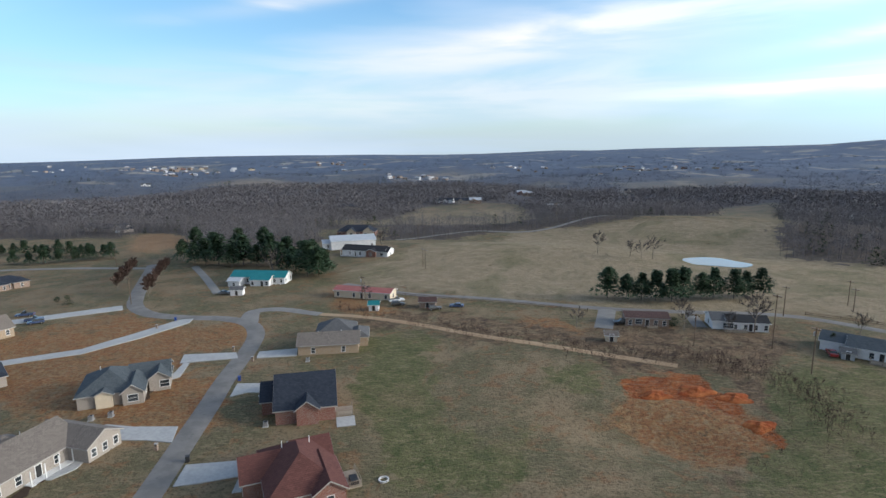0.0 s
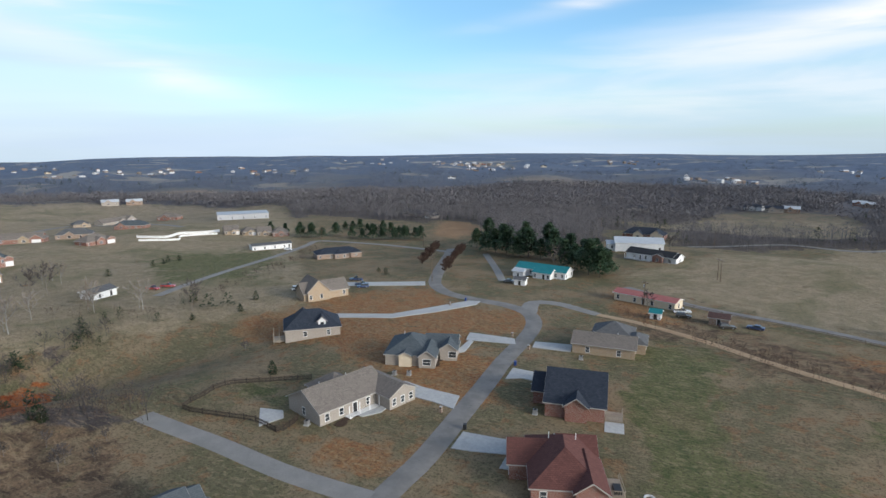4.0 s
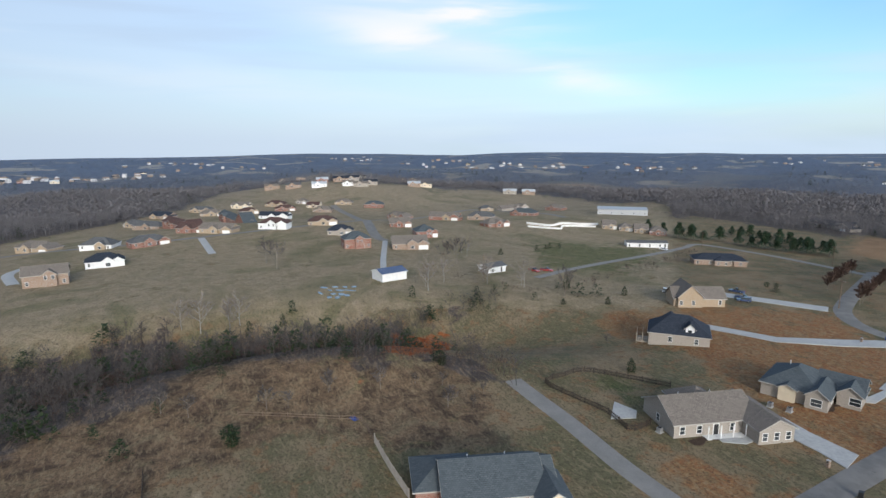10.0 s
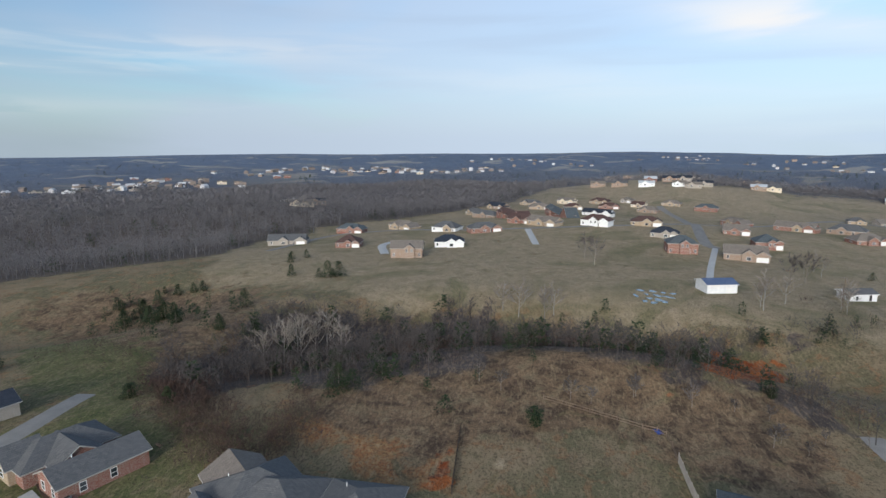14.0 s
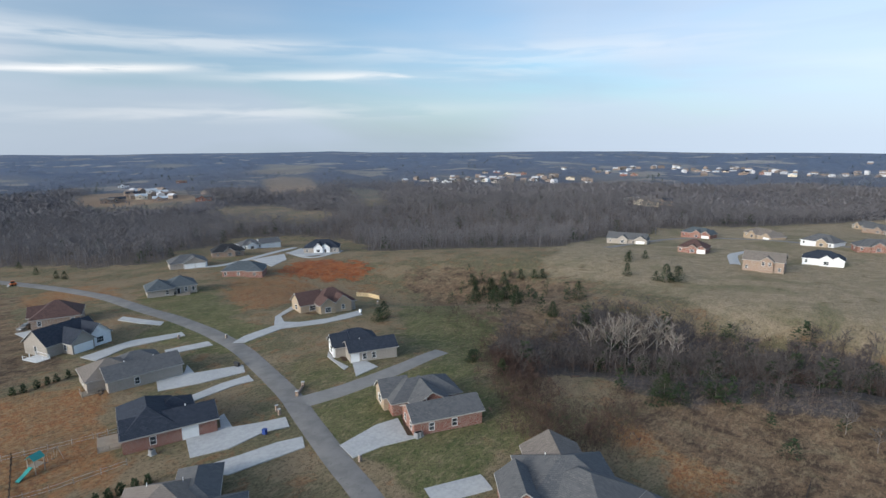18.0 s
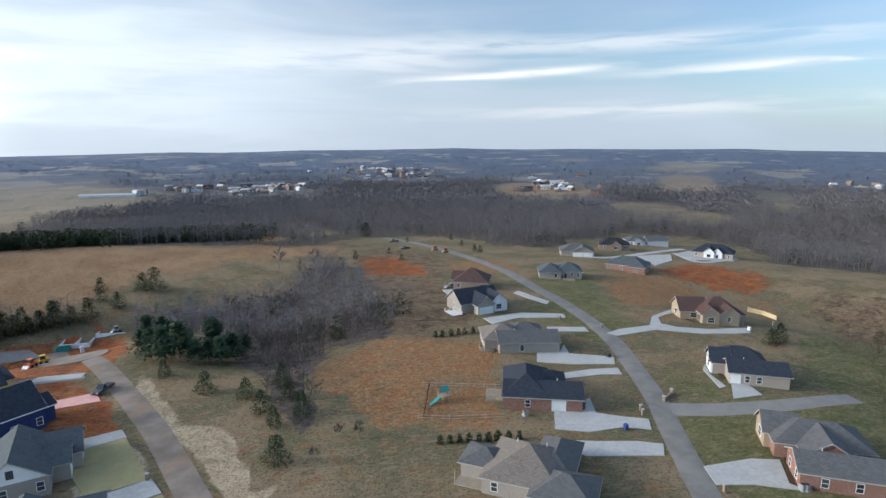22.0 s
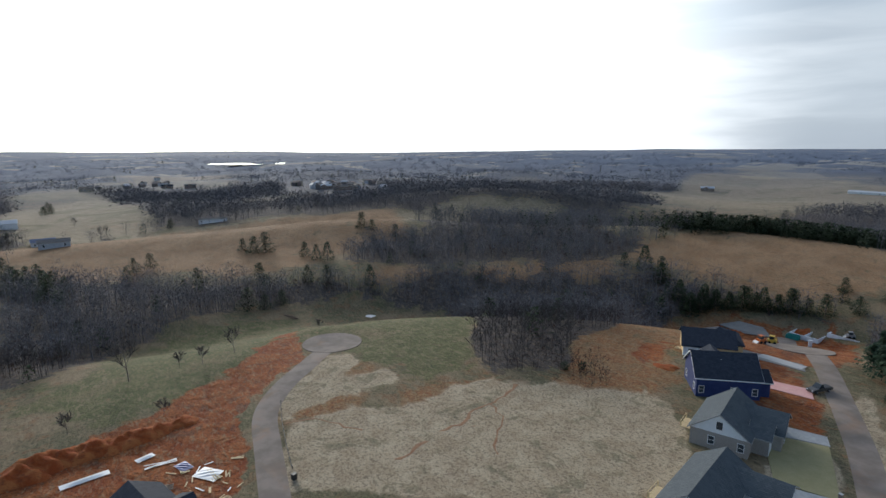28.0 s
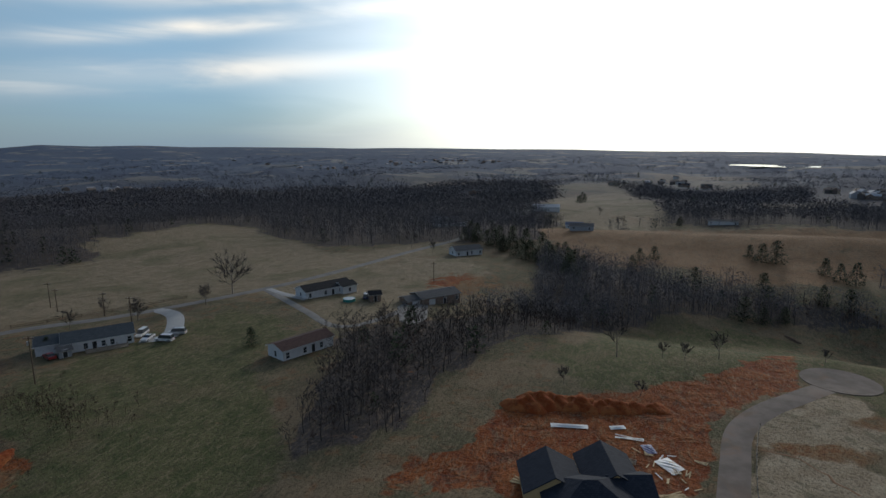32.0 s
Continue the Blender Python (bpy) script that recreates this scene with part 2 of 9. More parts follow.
# ---- materials ----
class Nodes:
    """A small builder of node trees for one material."""

    def __init__(self, name, rough=0.9, metal=0.0, spec=0.3):
        self.mat = bpy.data.materials.new(name)
        self.mat.use_nodes = True
        self.t = self.mat.node_tree
        self.p = self.t.nodes["Principled BSDF"]
        self.p.inputs["Roughness"].default_value = rough
        self.p.inputs["Metallic"].default_value = metal
        self.p.inputs["Specular IOR Level"].default_value = spec
        self.c = self.t.nodes.new("ShaderNodeTexCoord").outputs["Object"]

    def put(self, sock, v):
        if isinstance(v, bpy.types.NodeSocket):
            self.t.links.new(v, sock)
        elif isinstance(v, tuple):
            sock.default_value = (*v, 1) if len(v) == 3 else v
        else:
            sock.default_value = v

    def noise(self, scale, detail=4.0, rough=0.6, stretch=None, dist=0.0):
        n = self.t.nodes.new("ShaderNodeTexNoise")
        n.inputs["Scale"].default_value, n.inputs["Detail"].default_value = scale, detail
        n.inputs["Roughness"].default_value, n.inputs["Distortion"].default_value = rough, dist
        v = self.c
        if stretch:
            m = self.t.nodes.new("ShaderNodeMapping")
            m.inputs["Scale"].default_value = stretch
            self.t.links.new(self.c, m.inputs[0])
            v = m.outputs[0]
        self.t.links.new(v, n.inputs["Vector"])
        return n.outputs[0]

    def ramp(self, v, lo, hi, a=0.0, b=1.0):
        r = self.t.nodes.new("ShaderNodeMapRange")
        r.interpolation_type = "SMOOTHSTEP"
        for k, q in enumerate((lo, hi, a, b)):
            r.inputs[1 + k].default_value = q
        self.put(r.inputs[0], v)
        return r.outputs[0]

    def math(self, op, a, b=0.0, clamp=False):
        n = self.t.nodes.new("ShaderNodeMath")
        n.operation, n.use_clamp = op, clamp
        self.put(n.inputs[0], a)
        self.put(n.inputs[1], b)
        return n.outputs[0]

    def mix(self, fac, a, b, kind="MIX"):
        n = self.t.nodes.new("ShaderNodeMix")
        n.data_type, n.blend_type = "RGBA", kind
        self.put(n.inputs[0], fac)
        self.put(n.inputs[6], a)
        self.put(n.inputs[7], b)
        return n.outputs[2]

    def attr(self, name):
        n = self.t.nodes.new("ShaderNodeAttribute")
        n.attribute_name = name
        return n.outputs["Fac"]

    def rand(self):
        return self.t.nodes.new("ShaderNodeObjectInfo").outputs["Random"]

    def island(self):
        return self.t.nodes.new("ShaderNodeNewGeometry").outputs["Random Per Island"]

    def bump(self, v, strength=0.3, dist=0.02):
        b = self.t.nodes.new("ShaderNodeBump")
        b.inputs["Strength"].default_value, b.inputs["Distance"].default_value = strength, dist
        self.put(b.inputs["Height"], v)
        self.t.links.new(b.outputs[0], self.p.inputs["Normal"])

    def done(self, col):
        self.put(self.p.inputs["Base Color"], col)
        return self.mat


def surf(name, a, b, grain=6.0, patch=0.5, rough=0.85, metal=0.0, bump=0.25, dist=0.01, stretch=None, spec=0.3):
    """Two colours mingled at two scales, with fine relief."""
    n = Nodes(name, rough, metal, spec)
    fine, wide = n.noise(grain, 5, 0.65, stretch), n.noise(patch, 3)
    f = n.math("ADD", n.math("MULTIPLY", fine, 0.6), n.math("MULTIPLY", wide, 0.4))
    n.bump(fine, bump, dist)
    return n.done(n.mix(n.ramp(f, 0.33, 0.67), a, b))


def leafy(name, a, b, rough=0.8):
    """Foliage or twigs: each leaf or branch has a tone of its own."""
    n = Nodes(name, rough, 0.0, 0.15)
    return n.done(n.mix(n.math("MULTIPLY", n.math("ADD", n.island(), n.rand()), 0.5), a, b))


def shingle(name, a, b):
    n = Nodes(name, 0.9, 0.0, 0.25)
    br = n.t.nodes.new("ShaderNodeTexBrick")
    br.inputs["Scale"].default_value = 1.0
    br.inputs["Brick Width"].default_value, br.inputs["Row Height"].default_value = 0.5, 0.28
    br.inputs["Mortar Size"].default_value = 0.02
    br.inputs["Color1"].default_value, br.inputs["Color2"].default_value = (*a, 1), (*b, 1)
    br.inputs["Mortar"].default_value = (a[0] * .6, a[1] * .6, a[2] * .6, 1)
    n.t.links.new(n.c, br.inputs["Vector"])
    wide, fine = n.noise(0.35, 4), n.noise(9, 3)
    col = n.mix(n.ramp(wide, 0.35, 0.7, 0, 0.6), br.outputs[0], n.mix(fine, a, b))
    n.bump(fine, 0.4, 0.01)
    return n.done(col)


def brick(name, a, b, mortar=(0.34, 0.31, 0.28)):
    n = Nodes(name, 0.9, 0.0, 0.25)
    # courses run level on every wall: the horizontal run is x + y
    s = n.t.nodes.new("ShaderNodeSeparateXYZ")
    n.t.links.new(n.c, s.inputs[0])
    cxyz = n.t.nodes.new("ShaderNodeCombineXYZ")
    n.put(cxyz.inputs[0], n.math("ADD", s.outputs[0], s.outputs[1]))
    n.put(cxyz.inputs[1], s.outputs[2])
    br = n.t.nodes.new("ShaderNodeTexBrick")
    br.inputs["Scale"].default_value = 1.0
    br.inputs["Brick Width"].default_value, br.inputs["Row Height"].default_value = 0.23, 0.075
    br.inputs["Mortar Size"].default_value = 0.008
    br.inputs["Color1"].default_value, br.inputs["Color2"].default_value = (*a, 1), (*b, 1)
    br.inputs["Mortar"].default_value = (*mortar, 1)
    n.t.links.new(cxyz.outputs[0], br.inputs["Vector"])
    wide = n.noise(0.6, 4)
    n.bump(br.outputs["Fac"], 0.4, -0.006)
    return n.done(n.mix(n.ramp(wide, 0.4, 0.7, 0, 0.45), br.outputs[0], b))


def siding(name, a, b, row=0.16):
    n = Nodes(name, 0.6, 0.0, 0.35)
    s = n.t.nodes.new("ShaderNodeSeparateXYZ")
    n.t.links.new(n.c, s.inputs[0])
    saw = n.math("FRACT", n.math("DIVIDE", s.outputs[2], row))
    n.bump(saw, 0.6, 0.02)
    wide = n.noise(0.8, 4)
    return n.done(n.mix(n.ramp(wide, 0.35, 0.7), a, b))


ROOF = {
    "grey": shingle("grey_shingles", (0.075, 0.078, 0.084), (0.118, 0.117, 0.118)),
    "blue": shingle("blue_grey_shingles", (0.055, 0.068, 0.078), (0.088, 0.101, 0.110)),
    "navy": shingle("charcoal_blue_shingles", (0.018, 0.024, 0.036), (0.035, 0.042, 0.058)),
    "black": shingle("black_shingles", (0.018, 0.019, 0.022), (0.035, 0.036, 0.04)),
    "brown": shingle("brown_shingles", (0.135, 0.115, 0.10), (0.19, 0.165, 0.145)),
    "red": shingle("red_brown_shingles", (0.085, 0.035, 0.030), (0.125, 0.052, 0.044)),
    "maroon": shingle("maroon_shingles", (0.065, 0.038, 0.035), (0.10, 0.06, 0.052)),
    "teal": surf("teal_metal_roof", (0.01, 0.16, 0.17), (0.03, 0.22, 0.23), 3, 0.4, 0.45, 0.3, stretch=(1, 12, 1)),
    "redmetal": surf("faded_red_metal_roof", (0.30, 0.09, 0.08), (0.36, 0.14, 0.12), 3, 0.4, 0.6, 0.1),
    "metal": surf("grey_white_metal_roof", (0.32, 0.35, 0.38), (0.42, 0.45, 0.48), 3, 0.4, 0.75, 0.0),
    "bluemetal": surf("blue_metal_roof", (0.05, 0.08, 0.15), (0.09, 0.12, 0.20), 3, 0.4, 0.85, 0.0),
}
WALL = {
    "redbrick": brick("red_brick", (0.165, 0.060, 0.042), (0.225, 0.094, 0.068)),
    "brownbrick": brick("brown_brick", (0.20, 0.135, 0.10), (0.27, 0.185, 0.135)),
    "tanbrick": brick("tan_brick", (0.27, 0.195, 0.125), (0.34, 0.255, 0.17)),
    "greybrick": brick("grey_brick", (0.235, 0.205, 0.18), (0.315, 0.28, 0.245)),
    "tan": siding("tan_siding", (0.34, 0.285, 0.215), (0.40, 0.34, 0.26)),
    "white": siding("white_siding", (0.60, 0.61, 0.62), (0.70, 0.70, 0.70)),
    "grey": siding("grey_siding", (0.33, 0.34, 0.36), (0.40, 0.41, 0.43)),
    "blue": siding("navy_siding", (0.016, 0.03, 0.10), (0.025, 0.042, 0.13)),
    "cream": siding("cream_siding", (0.54, 0.46, 0.345), (0.60, 0.52, 0.40)),
    "osb": surf("bare_sheathing_board", (0.55, 0.38, 0.18), (0.66, 0.49, 0.26), 12, 0.8, 0.9),
    "wrap": surf("white_house_wrap", (0.66, 0.67, 0.68), (0.76, 0.77, 0.78), 5, 0.6, 0.6),
    "block": surf("grey_block", (0.45, 0.45, 0.45), (0.58, 0.58, 0.58), 5, 0.8, 0.9),
}
WHITE = surf("white_trim_paint", (0.62, 0.62, 0.61), (0.72, 0.72, 0.71), 8, 1, 0.5)
TRIMBOARD = surf("taupe_trim_board", (0.30, 0.285, 0.265), (0.38, 0.365, 0.34), 8, 1, 0.6)
BLACKISH = surf("dark_paint", (0.02, 0.02, 0.022), (0.035, 0.035, 0.035), 8, 1, 0.5)
CONCRETE = surf("pale_concrete", (0.31, 0.313, 0.31), (0.41, 0.407, 0.395), 1.5, 0.22, 0.9)
TIMBER = surf("weathered_deck_timber", (0.22, 0.18, 0.14), (0.33, 0.28, 0.22), 5, 0.7, 0.85, stretch=(1, 6, 1))
NEWWOOD = surf("new_yellow_lumber", (0.58, 0.44, 0.24), (0.68, 0.54, 0.33), 5, 0.7, 0.8, stretch=(1, 6, 1))
POLEWOOD = surf("brown_pole_timber", (0.10, 0.07, 0.05), (0.17, 0.12, 0.085), 6, 0.8, 0.9, stretch=(4, 4, 0.5))
FENCEWOOD = surf("grey_fence_board", (0.34, 0.30, 0.26), (0.45, 0.40, 0.35), 6, 0.8, 0.9)
DARKFENCE = surf("dark_fence_stain", (0.035, 0.025, 0.02), (0.06, 0.045, 0.035), 6, 0.8, 0.8)
BARK = leafy("grey_brown_bark", (0.13, 0.105, 0.085), (0.24, 0.21, 0.185))
PALEBARK = leafy("pale_sycamore_bark", (0.20, 0.185, 0.165), (0.32, 0.30, 0.27))
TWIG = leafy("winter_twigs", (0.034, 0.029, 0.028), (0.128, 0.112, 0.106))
BRUSH = leafy("dry_brush", (0.042, 0.027, 0.023), (0.115, 0.074, 0.058))
CEDAR = leafy("cedar_green", (0.013, 0.025, 0.011), (0.048, 0.064, 0.028))
PINE = leafy("pine_green", (0.014, 0.034, 0.020), (0.060, 0.095, 0.050))
# paler and cooler than the near twigs; some distance haze is in the tone
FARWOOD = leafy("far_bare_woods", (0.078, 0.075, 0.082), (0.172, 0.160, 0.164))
# woods near the horizon: blue-grey distance haze is mixed into the twig colour
HAZEWOOD = leafy("haze_tinted_far_woods", (0.074, 0.088, 0.114), (0.126, 0.140, 0.166))

glass = Nodes("window_glass", 0.08, 0.0, 0.6)
GLASS = glass.done(glass.mix(glass.rand(), (0.02, 0.025, 0.03), (0.07, 0.08, 0.09)))

asph = Nodes("worn_asphalt", 0.9, 0.0, 0.3)
a_f, a_w, a_s = asph.noise(8, 5, 0.7), asph.noise(0.25, 4), asph.noise(0.9, 5, 0.6, (1, 1, 1), 1.2)
asph.bump(a_f, 0.4, 0.01)
a_c = asph.mix(asph.ramp(a_w, 0.35, 0.65), (0.150, 0.142, 0.133), (0.200, 0.188, 0.174))
ASPHALT = asph.done(asph.mix(asph.ramp(a_s, 0.62, 0.70, 0, 0.5), a_c, (0.07, 0.07, 0.075)))
GRAVEL = surf("grey_gravel", (0.165, 0.158, 0.148), (0.240, 0.228, 0.213), 7, 0.3, 0.95, bump=0.6, dist=0.03)
mud = Nodes("clay_stained_asphalt", 0.95, 0.0, 0.2)
m_f, m_w, m_o = mud.noise(5, 5, 0.7), mud.noise(0.2, 4), mud.noise(0.09, 4, 0.6, None, 0.8)
mud.bump(m_f, 0.4, 0.02)
m_c = mud.mix(mud.ramp(m_w, 0.35, 0.65), (0.175, 0.144, 0.120), (0.245, 0.202, 0.170))
MUDDY = mud.done(mud.mix(mud.ramp(m_o, 0.50, 0.75, 0, 0.45), m_c, (0.30, 0.165, 0.085)))
heap = Nodes("loose_red_clay", 0.95, 0.0, 0.15)
h_f, h_w, h_d = heap.noise(2.2, 5, 0.7), heap.noise(0.35, 4, 0.6, None, 0.7), heap.noise(1.1, 4, 0.6, (1, 1, 3), 1.0)
heap.bump(heap.math("ADD", h_f, h_d), 0.8, 0.2)
HEAP = heap.done(heap.mix(heap.ramp(h_d, 0.5, 0.7, 0, 0.6), heap.mix(heap.ramp(h_w, 0.35, 0.65), (0.25, 0.055, 0.016), (0.36, 0.125, 0.042)), (0.13, 0.042, 0.022)))
STRAWMAT = surf("straw_matting", (0.24, 0.215, 0.105), (0.33, 0.285, 0.155), 3, 0.5, 0.95, stretch=(1, 5, 1))
TRACK = surf("clay_farm_track", (0.30, 0.19, 0.11), (0.40, 0.29, 0.18), 4, 0.15, 0.95)
WATER = Nodes("still_water", 0.06, 0.0, 0.6)
WATER = WATER.done((0.12, 0.17, 0.20))


# ---- shapes ----
class Shape:
    """Points and faces of one mesh."""

    def __init__(self):
        self.v, self.f = [], []

    def poly(self, *pts):
        k = len(self.v)
        self.v += [tuple(p) for p in pts]
        self.f.append(tuple(range(k, k + len(pts))))

    def box(self, x0, y0, z0, x1, y1, z1):
        k = len(self.v)
        self.v += [(x, y, z) for z in (z0, z1) for y in (y0, y1) for x in (x0, x1)]
        self.f += [tuple(k + i for i in q) for q in ((0, 2, 3, 1), (4, 5, 7, 6), (0, 1, 5, 4), (2, 6, 7, 3), (0, 4, 6, 2), (1, 3, 7, 5))]
        return self

    def solid(self, top, drop):
        """A slab under the polygon top, drop thick."""
        k, n = len(self.v), len(top)
        self.v += [tuple(p) for p in top] + [(p[0], p[1], p[2] - drop) for p in top]
        self.f.append(tuple(range(k, k + n)))
        self.f.append(tuple(range(k + 2 * n - 1, k + n - 1, -1)))
        for i in range(n):
            j = (i + 1) % n
            self.f.append((k + j, k + i, k + n + i, k + n + j))
        return self

    def tube(self, a, b, ra, rb, sides=5):
        a, b = Vector(a), Vector(b)
        d = (b - a).normalized()
        u = d.orthogonal().normalized()
        w = d.cross(u)
        k = len(self.v)
        for c, r in ((a, ra), (b, rb)):
            for i in range(sides):
                t = 2 * math.pi * i / sides
                self.v.append(tuple(c + u * (r * math.cos(t)) + w * (r * math.sin(t))))
        for i in range(sides):
            j = (i + 1) % sides
            self.f.append((k + i, k + j, k + sides + j, k + sides + i))
        self.f.append(tuple(range(k + sides - 1, k - 1, -1)))
        self.f.append(tuple(range(k + sides, k + 2 * sides)))
        return self

    def ball(self, c, rx, ry, rz, rings=4, seg=8):
        k = len(self.v)
        for i in range(rings + 1):
            t = math.pi * i / rings
            for j in range(seg):
                p = 2 * math.pi * j / seg
                self.v.append((c[0] + rx * math.sin(t) * math.cos(p), c[1] + ry * math.sin(t) * math.sin(p), c[2] + rz * math.cos(t)))
        for i in range(rings):
            for j in range(seg):
                q = (j + 1) % seg
                self.f.append((k + i * seg + j, k + (i + 1) * seg + j, k + (i + 1) * seg + q, k + i * seg + q))
        return self

    def mesh(self, name, mat):
        me = bpy.data.meshes.new(name)
        me.from_pydata(self.v, [], self.f)
        me.materials.append(mat)
        return me


def part(name, shape, mat, parent, label="", kind=""):
    ob = new(name, shape.mesh(name, mat))
    ob.parent = parent
    return tagged(ob, label, kind=kind)


def thing(name, label, category, at, turn=0.0, group="", kind="", lift=0.0):
    ob = new(name)
    ob.empty_display_size = 0.5
    ob.matrix_world = pose(at[0], at[1], ground_z(*at[:2]) + lift, 0, 0, turn)
    return tagged(ob, label, category, group, kind)


# ---- ground sheet ----
def inside(poly, x, y):
    """Which points lie in the polygon."""
    ok = np.zeros(x.shape, bool)
    n = len(poly)
    for i in range(n):
        (x0, y0), (x1, y1) = poly[i], poly[(i + 1) % n]
        c = (y0 > y) != (y1 > y)
        with np.errstate(divide="ignore", invalid="ignore"):
            ok ^= c & (x < (x1 - x0) * (y - y0) / (y1 - y0 + 1e-12) + x0)
    return ok


def waver(x, y, s=1.0):
    """Smooth pseudo-random wander, about -1 to 1."""
    return (np.sin(x / (7 * s) + 1.3 * np.sin(y / (9 * s))) + np.sin(y / (6 * s) + 1.7 * np.sin(x / (11 * s) + 2)) + np.sin((x + y) / (17 * s) + 1)) / 3


def region(polys, x, y, rag=3.0):
    """Union of polygons with uneven edges; rag in metres."""
    r = np.hypot(x, y)
    w = rag * (1 + r / 600)
    xx, yy = x + w * waver(x, y), y + w * waver(y + 50, x - 80)
    m = np.zeros(x.shape, bool)
    for p in polys:
        m |= inside(p, xx, yy)
    return m.astype(float)

WOODS = [
    [(258.7, -98.3), (282.3, -120.7), (282.9, -141.8), (272.9, -181.2), (401.2, -370.5), (205.2, -233.9), (187.2, -252), (185.6, -216.2), (188, -199.4), (218.9, -155.1), (232.4, -134.4), (239, -113.3)],
    [(73.1, 53.6), (81, 48.4), (87.1, 41.6), (98.7, 39.4), (112.9, 36.7), (131.4, 31.9), (153, 23.6), (184.3, 14.8), (198.6, 3.7), (207.1, 4), (192.6, 29.7), (170.4, 43.1), (151.8, 55.8), (144.2, 66.8), (139, 73), (121.5, 65.8), (94.8, 59.6)],
    [(147.1, 22.6), (160.1, 13.2), (188.9, 1.1), (204.6, -17.9), (218.3, -37), (222.1, -54.9), (217.7, -81.8), (205.6, -102.1), (194, -117.3), (143.9, -99.7), (112.3, -75.9), (101.9, -73.7), (96, -86.1), (104.4, -101.3), (108.3, -115.9), (136, -193.4), (137.1, -198.2), (143, -202.4), (164.5, -192.5), (196.5, -154.9), (216.1, -124.9), (228.7, -86.4), (248.4, -43), (253.4, -21.7), (278.5, 14.2), (282.7, 37.3)],
    [(104.5, -86.7), (102.8, -92.7), (110.6, -103.5), (117.9, -123.2), (151.5, -180.5), (137.9, -195.8), (116.9, -211.6), (96.8, -217.3), (84.6, -225.5), (147.2, -211.1), (161.4, -201.7), (173.2, -187.8), (190.3, -179.6), (202.9, -177.4)],
    [(80.8, -221.7), (59.1, -223.9), (40.1, -225.9), (25.3, -244.9), (14.2, -272.2), (3.2, -267.9), (-9.7, -197.4), (-15.6, -174.4), (-12.2, -150.7), (8.1, -156.5), (11.9, -125.9), (11.9, -101.9), (13.8, -99.3), (17.9, -111.5), (25.4, -132.7), (30.7, -171.5), (48.8, -183.7), (74.3, -209.6)],
]
CREEK_WOODS = [
    [(-119.7, -93.6), (-133.8, -93.8), (-146.4, -85.6), (-172.4, -87.8), (-182.1, -80), (-187.3, -62.4), (-186.4, -53.1), (-191, -29.9), (-194.9, -7.4), (-182.6, -5.8), (-183.8, -25.4), (-175.7, -41.3), (-156.4, -51), (-122.4, -47.6), (-138.9, -66.7), (-121.5, -67.6), (-102, -64.6)],
    [(-141.2, -87.2), (-148.5, -78.4), (-160.8, -69.8), (-172.3, -58.3), (-181.4, -43.9), (-182.4, -30), (-178.8, -20.8), (-127.4, -6), (-122.8, -9.7), (-118, -17.9), (-116.8, -29.4), (-116.2, -37.2), (-116.2, -43.8), (-112.6, -60.5), (-102.5, -64.9)],
    [(-184.6, -44.5), (-186.1, -26.8), (-188.7, -8.3), (-187.1, 11), (-184.4, 30.4), (-177.5, 48.8), (-172.8, 67), (-172, 86.5), (-170.6, 101.9), (-165.2, 98.9), (-166.9, 80.2), (-166.8, 64.8), (-123.5, 40.9), (-118.8, 53.2), (-113.8, 62), (-103.5, 65.8), (-101.4, 63.3), (-109.3, 55.7), (-117.1, 48.3), (-118.1, 32.4), (-121.3, 19.9), (-127.9, 10), (-136.4, -6.3), (-183.2, -26.5)],
]
